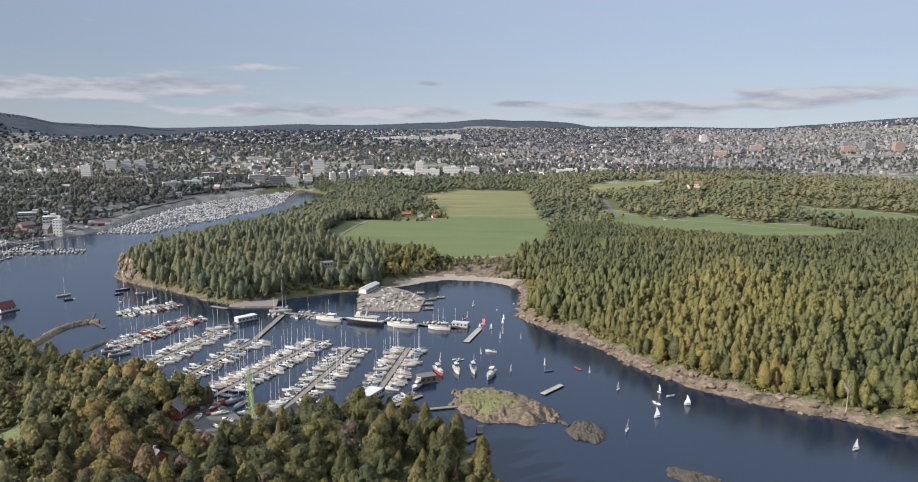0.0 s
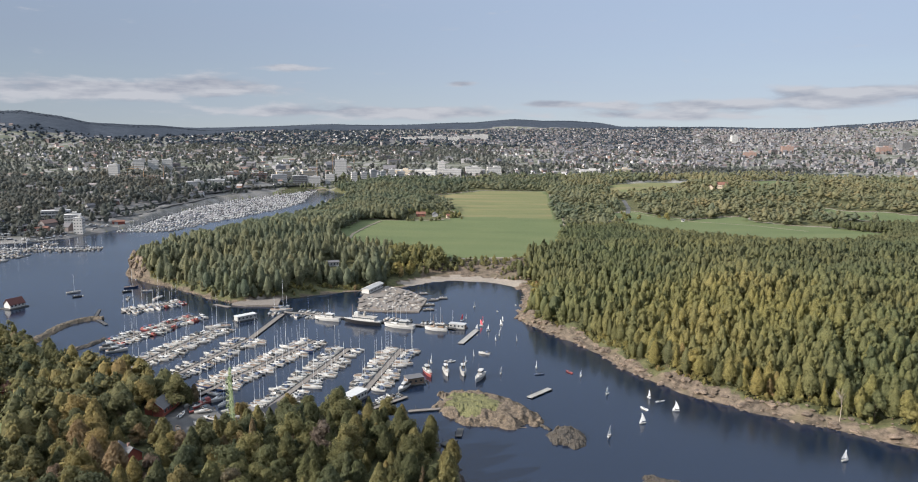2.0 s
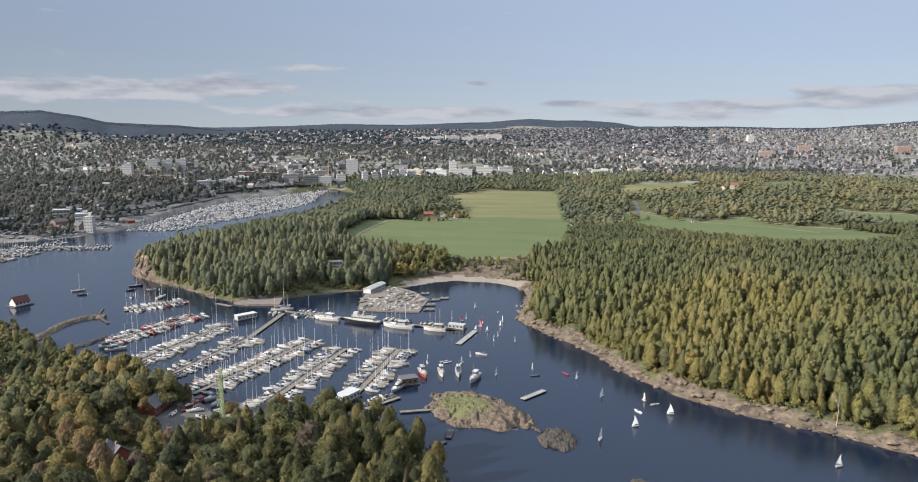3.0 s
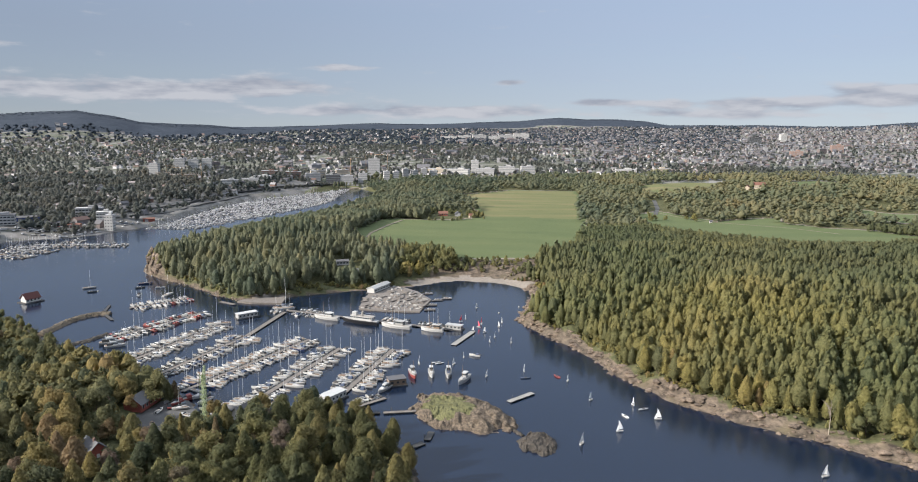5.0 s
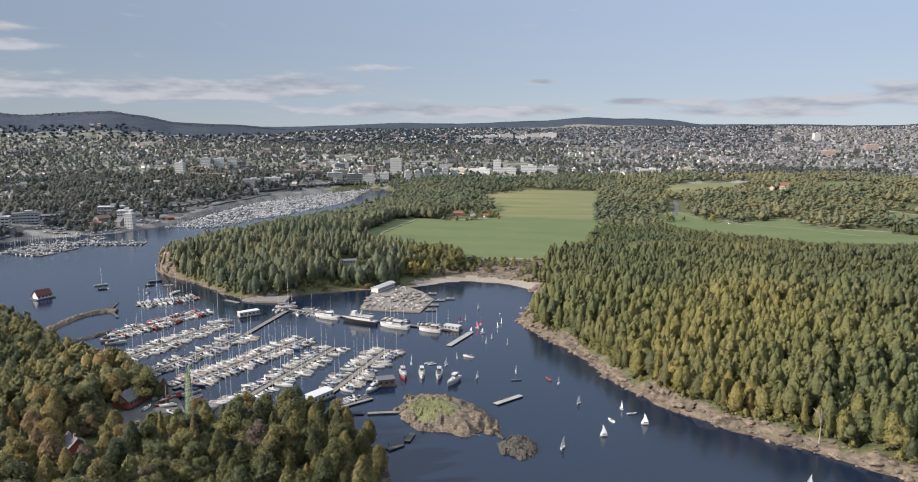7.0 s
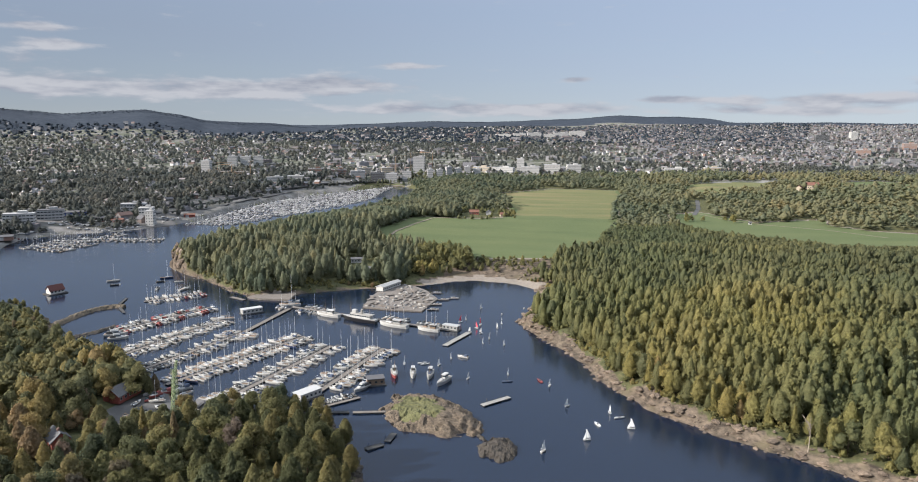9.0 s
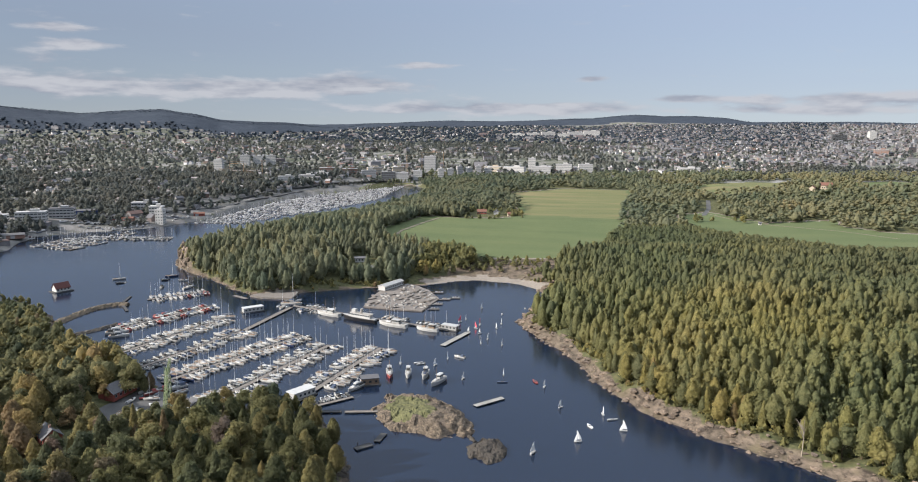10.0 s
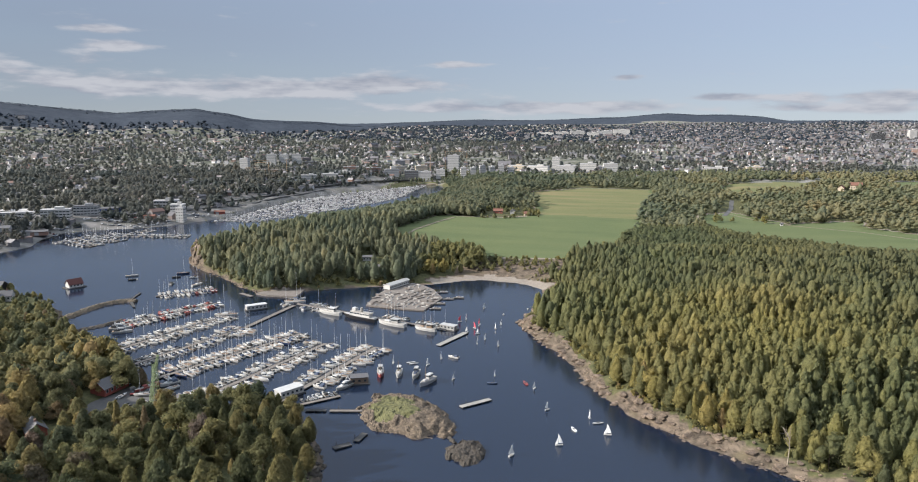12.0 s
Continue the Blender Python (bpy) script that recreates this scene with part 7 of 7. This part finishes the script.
def city_side(lo, hi, soft, seed):
    """Chance that a place lies in the dense city: grows from bearing lo to hi."""
    def chance(X, Y):
        az, r = bearing(X, Y)
        rs = np.random.RandomState(seed)
        p = sstep(lo, hi, az + 4 * wave(X, Y, 300, seed))
        return rs.uniform(0, 1, X.shape) < soft * p
    return chance


def both(a, b):
    return lambda X, Y: a(X, Y) & b(X, Y)


def build_town():
    X, Y = scatter((-3400, 900, 1000, 2300), 34, 201, lambda X, Y: town_keep(-60, 14, 1250, 2250, -0.2, 51)(X, Y) & (hillock(X, Y, -60, 1620, 330, 190, 1) < 0.45))
    houses("villas", "white and pale wooden villas among garden trees on the slope", X, Y, 301, (6.5, 10.5), (3.8, 5.5), 0.9, [M_TOWNW, M_TOWNR])
    X, Y = scatter((-4300, 1400, 1700, 4400), 66, 202, town_keep(-60, 14, 2250, 4400, -0.5, 52))
    houses("villas", "distant pale villas scattered over wooded slopes", X, Y, 302, (7, 13), (4, 6.5), 0.85, [M_TOWNW, M_TOWNR])
    X, Y = scatter((-3000, 700, 1300, 3000), 105, 203, town_keep(-60, 8, 1400, 2900, 0.15, 53))
    houses("apartment_blocks", "pale flat-roofed apartment blocks on the slope", X, Y, 303, (14, 32), (6, 10), 0.15, [M_CITYW, M_CITYR])
    X, Y = scatter((-400, 2400, 1250, 2600), 22, 204, both(town_keep(-10, 60, 1620, 2500, -0.7, 54), city_side(-3, 8, 0.85, 5)))
    houses("city_blocks", "dense pale and brick city blocks with tin roofs", X, Y, 304, (6.5, 12), (4.2, 6.8), 0.55, [M_CITYW, M_CITYR])
    X, Y = scatter((-900, 3600, 2200, 4700), 27, 205, both(town_keep(-14, 60, 2450, 4300, -0.8, 55), city_side(-8, 4, 0.85, 6)))
    houses("city_blocks", "far city districts of pale and reddish blocks", X, Y, 305, (8, 15), (4, 6.5), 0.45, [M_CITYW, M_CITYR])
    X, Y = scatter((-900, 3600, 1500, 4500), 160, 207, both(town_keep(-14, 60, 1700, 4300, -0.8, 62), city_side(-2, 18, 0.6, 7)))
    houses("high_blocks", "tall pale blocks over the city roofs", X, Y, 307, (14, 26), (9, 15), 0.0, [M_CITYW, M_CITYR])
    X, Y = scatter((-1300, -330, 480, 1350), 27, 206, lambda X, Y: west_bank(X, Y) & (wave(X, Y, 120, 56) > -0.2) & ((Y > 760) | (X < -560)))
    houses("villas", "white wooden houses among trees on the west bank", X, Y, 306, (6.5, 11), (4, 6), 0.9, [M_TOWNW, M_TOWNR])
    X, Y = scatter((-640, -380, 500, 800), 21, 208, lambda X, Y: (X < -340) & (edge_gap(LAND, X, Y) > 9) & (edge_gap(LAND, X, Y) < 85) & (wave(X, Y, 60, 63) > 0.0) & (Y > 500) & (X < -0.55 * (Y - 560) - 380 + 330 * (Y > 700)))
    houses("harbour_sheds", "low dark harbour sheds and workshops on the quay", X, Y, 308, (6, 15), (2.8, 4.6), 0.6, [M_CITYW, M_TOWNR])
    X, Y = scatter((-700, -360, 480, 800), 9, 218, lambda X, Y: in_sight(X, Y) & (X < -385) & (edge_gap(LAND, X, Y) > 10) & (edge_gap(LAND, X, Y) < 90) & (wave(X, Y, 38, 64) > -0.05))
    grow("harbour_trees", "broadleaf trees between the harbour buildings", X, Y, 228, ["broad", "broad", "birch"], (6, 11), 0.95, 60, 0.09, town_green, mat=M_HAZE_LEAF)
    X, Y = scatter((-440, -270, 765, 1230), 8, 217, lambda X, Y: (X < -345 + np.maximum(0, Y - 1040) * 0.5) & (((edge_gap(LAND, X, Y) > 20) & (edge_gap(LAND, X, Y) < 31)) | (edge_gap(LAND, X, Y) > 50)) & (wave(X, Y, 45, 66) > -0.1))
    grow("quay_trees", "dark broadleaf trees along the quay road of the marina", X, Y, 230, ["broad", "birch", "broad"], (4.5, 8), 0.9, 40, 0.13, town_green, mat=M_HAZE_LEAF, few=4)
    # garden and street trees
    X, Y = scatter((-1300, -330, 480, 1400), 10.5, 211, lambda X, Y: west_bank(X, Y) & (wave(X, Y, 70, 57) > -0.35) & ((edge_gap(LAND, X, Y) > 75) | (Y > 740) & (edge_gap(LAND, X, Y) > 28) & (Y < 1120)))
    grow("woodland", "dark broadleaf trees between the houses of the west bank", X, Y, 221, ["broad", "broad", "pine", "birch"], (8.5, 14), 0.82, 34, 0.11, town_green, mat=M_HAZE_LEAF, few=3)
    X, Y = scatter((-3400, 1600, 1000, 2350), 17.5, 212, lambda X, Y: town_keep(-60, 24, 1240, 2300, -0.9, 58)(X, Y) & ((bearing(X, Y)[0] < 1) | (bearing(X, Y)[1] < 1640)))
    grow("garden_trees", "dark garden trees between the villas", X, Y, 222, ["broad", "broad", "pine"], (6, 11), 0.95, 10, 0.24, town_green, mat=M_HAZE_LEAF, few=2)
    X, Y = scatter((-4300, 1400, 1700, 4600), 26, 213, town_keep(-60, 16, 2250, 4500, -1.0, 59))
    grow("garden_trees", "far dark tree crowns over the wooded slopes", X, Y, 223, ["broad", "pine"], (6, 10), 1.9, 6, 0.3, town_green, mat=M_HAZE_HILL, few=2)
    X, Y = scatter((-100, 2400, 1250, 2600), 24, 214, town_keep(1, 60, 1430, 2500, -0.45, 60))
    grow("street_trees", "dark park and street trees among the city blocks", X, Y, 224, ["broad", "broad"], (6, 10), 1.2, 10, 0.24, town_green, mat=M_HAZE_LEAF, few=2)
    X, Y = scatter((-100, 3600, 2200, 4700), 44, 215, town_keep(-4, 60, 2450, 4300, -0.5, 61))
    grow("street_trees", "far parks and tree rows in the city", X, Y, 225, ["broad", "broad"], (6, 9), 2.6, 6, 0.3, town_green, mat=M_HAZE_LEAF, few=2)
    # wooded ridge
    def ridge(X, Y):
        q = ridge_line(X, Y)
        az, r = bearing(X, Y)
        return in_sight(X, Y) & (q > -170) & (q < 60) & (Y > 600)
    X, Y = scatter((-4600, 3400, 700, 4900), 18, 216, ridge)
    grow("hill_forest", "dark spruce forest on the far hills", X, Y, 226, ["broad"], (2.2, 3.2), 5.0, 1, 0.10, dark_pines, mat=M_HAZE_HILL, few=1)
    # lone trees and hedges in the meadows
    X, Y = scatter((180, 520, 660, 880), 10, 219, lambda X, Y: (edge_gap(MEADOW, X, Y) > -2) & ((np.abs(Y - 0.35 * (X - 200) - 800) < 5) | (hillock(X, Y, 236, 800, 9, 9, 1) + hillock(X, Y, 200, 840, 7, 12, 1) > 0.4)) & (wave(X, Y, 30, 65) > -0.5))
    grow("hedge", "row of round broadleaf trees across the meadow", X, Y, 229, ["broad"], (5, 9), 0.95, 60, 0.1, mixed)


build_town()
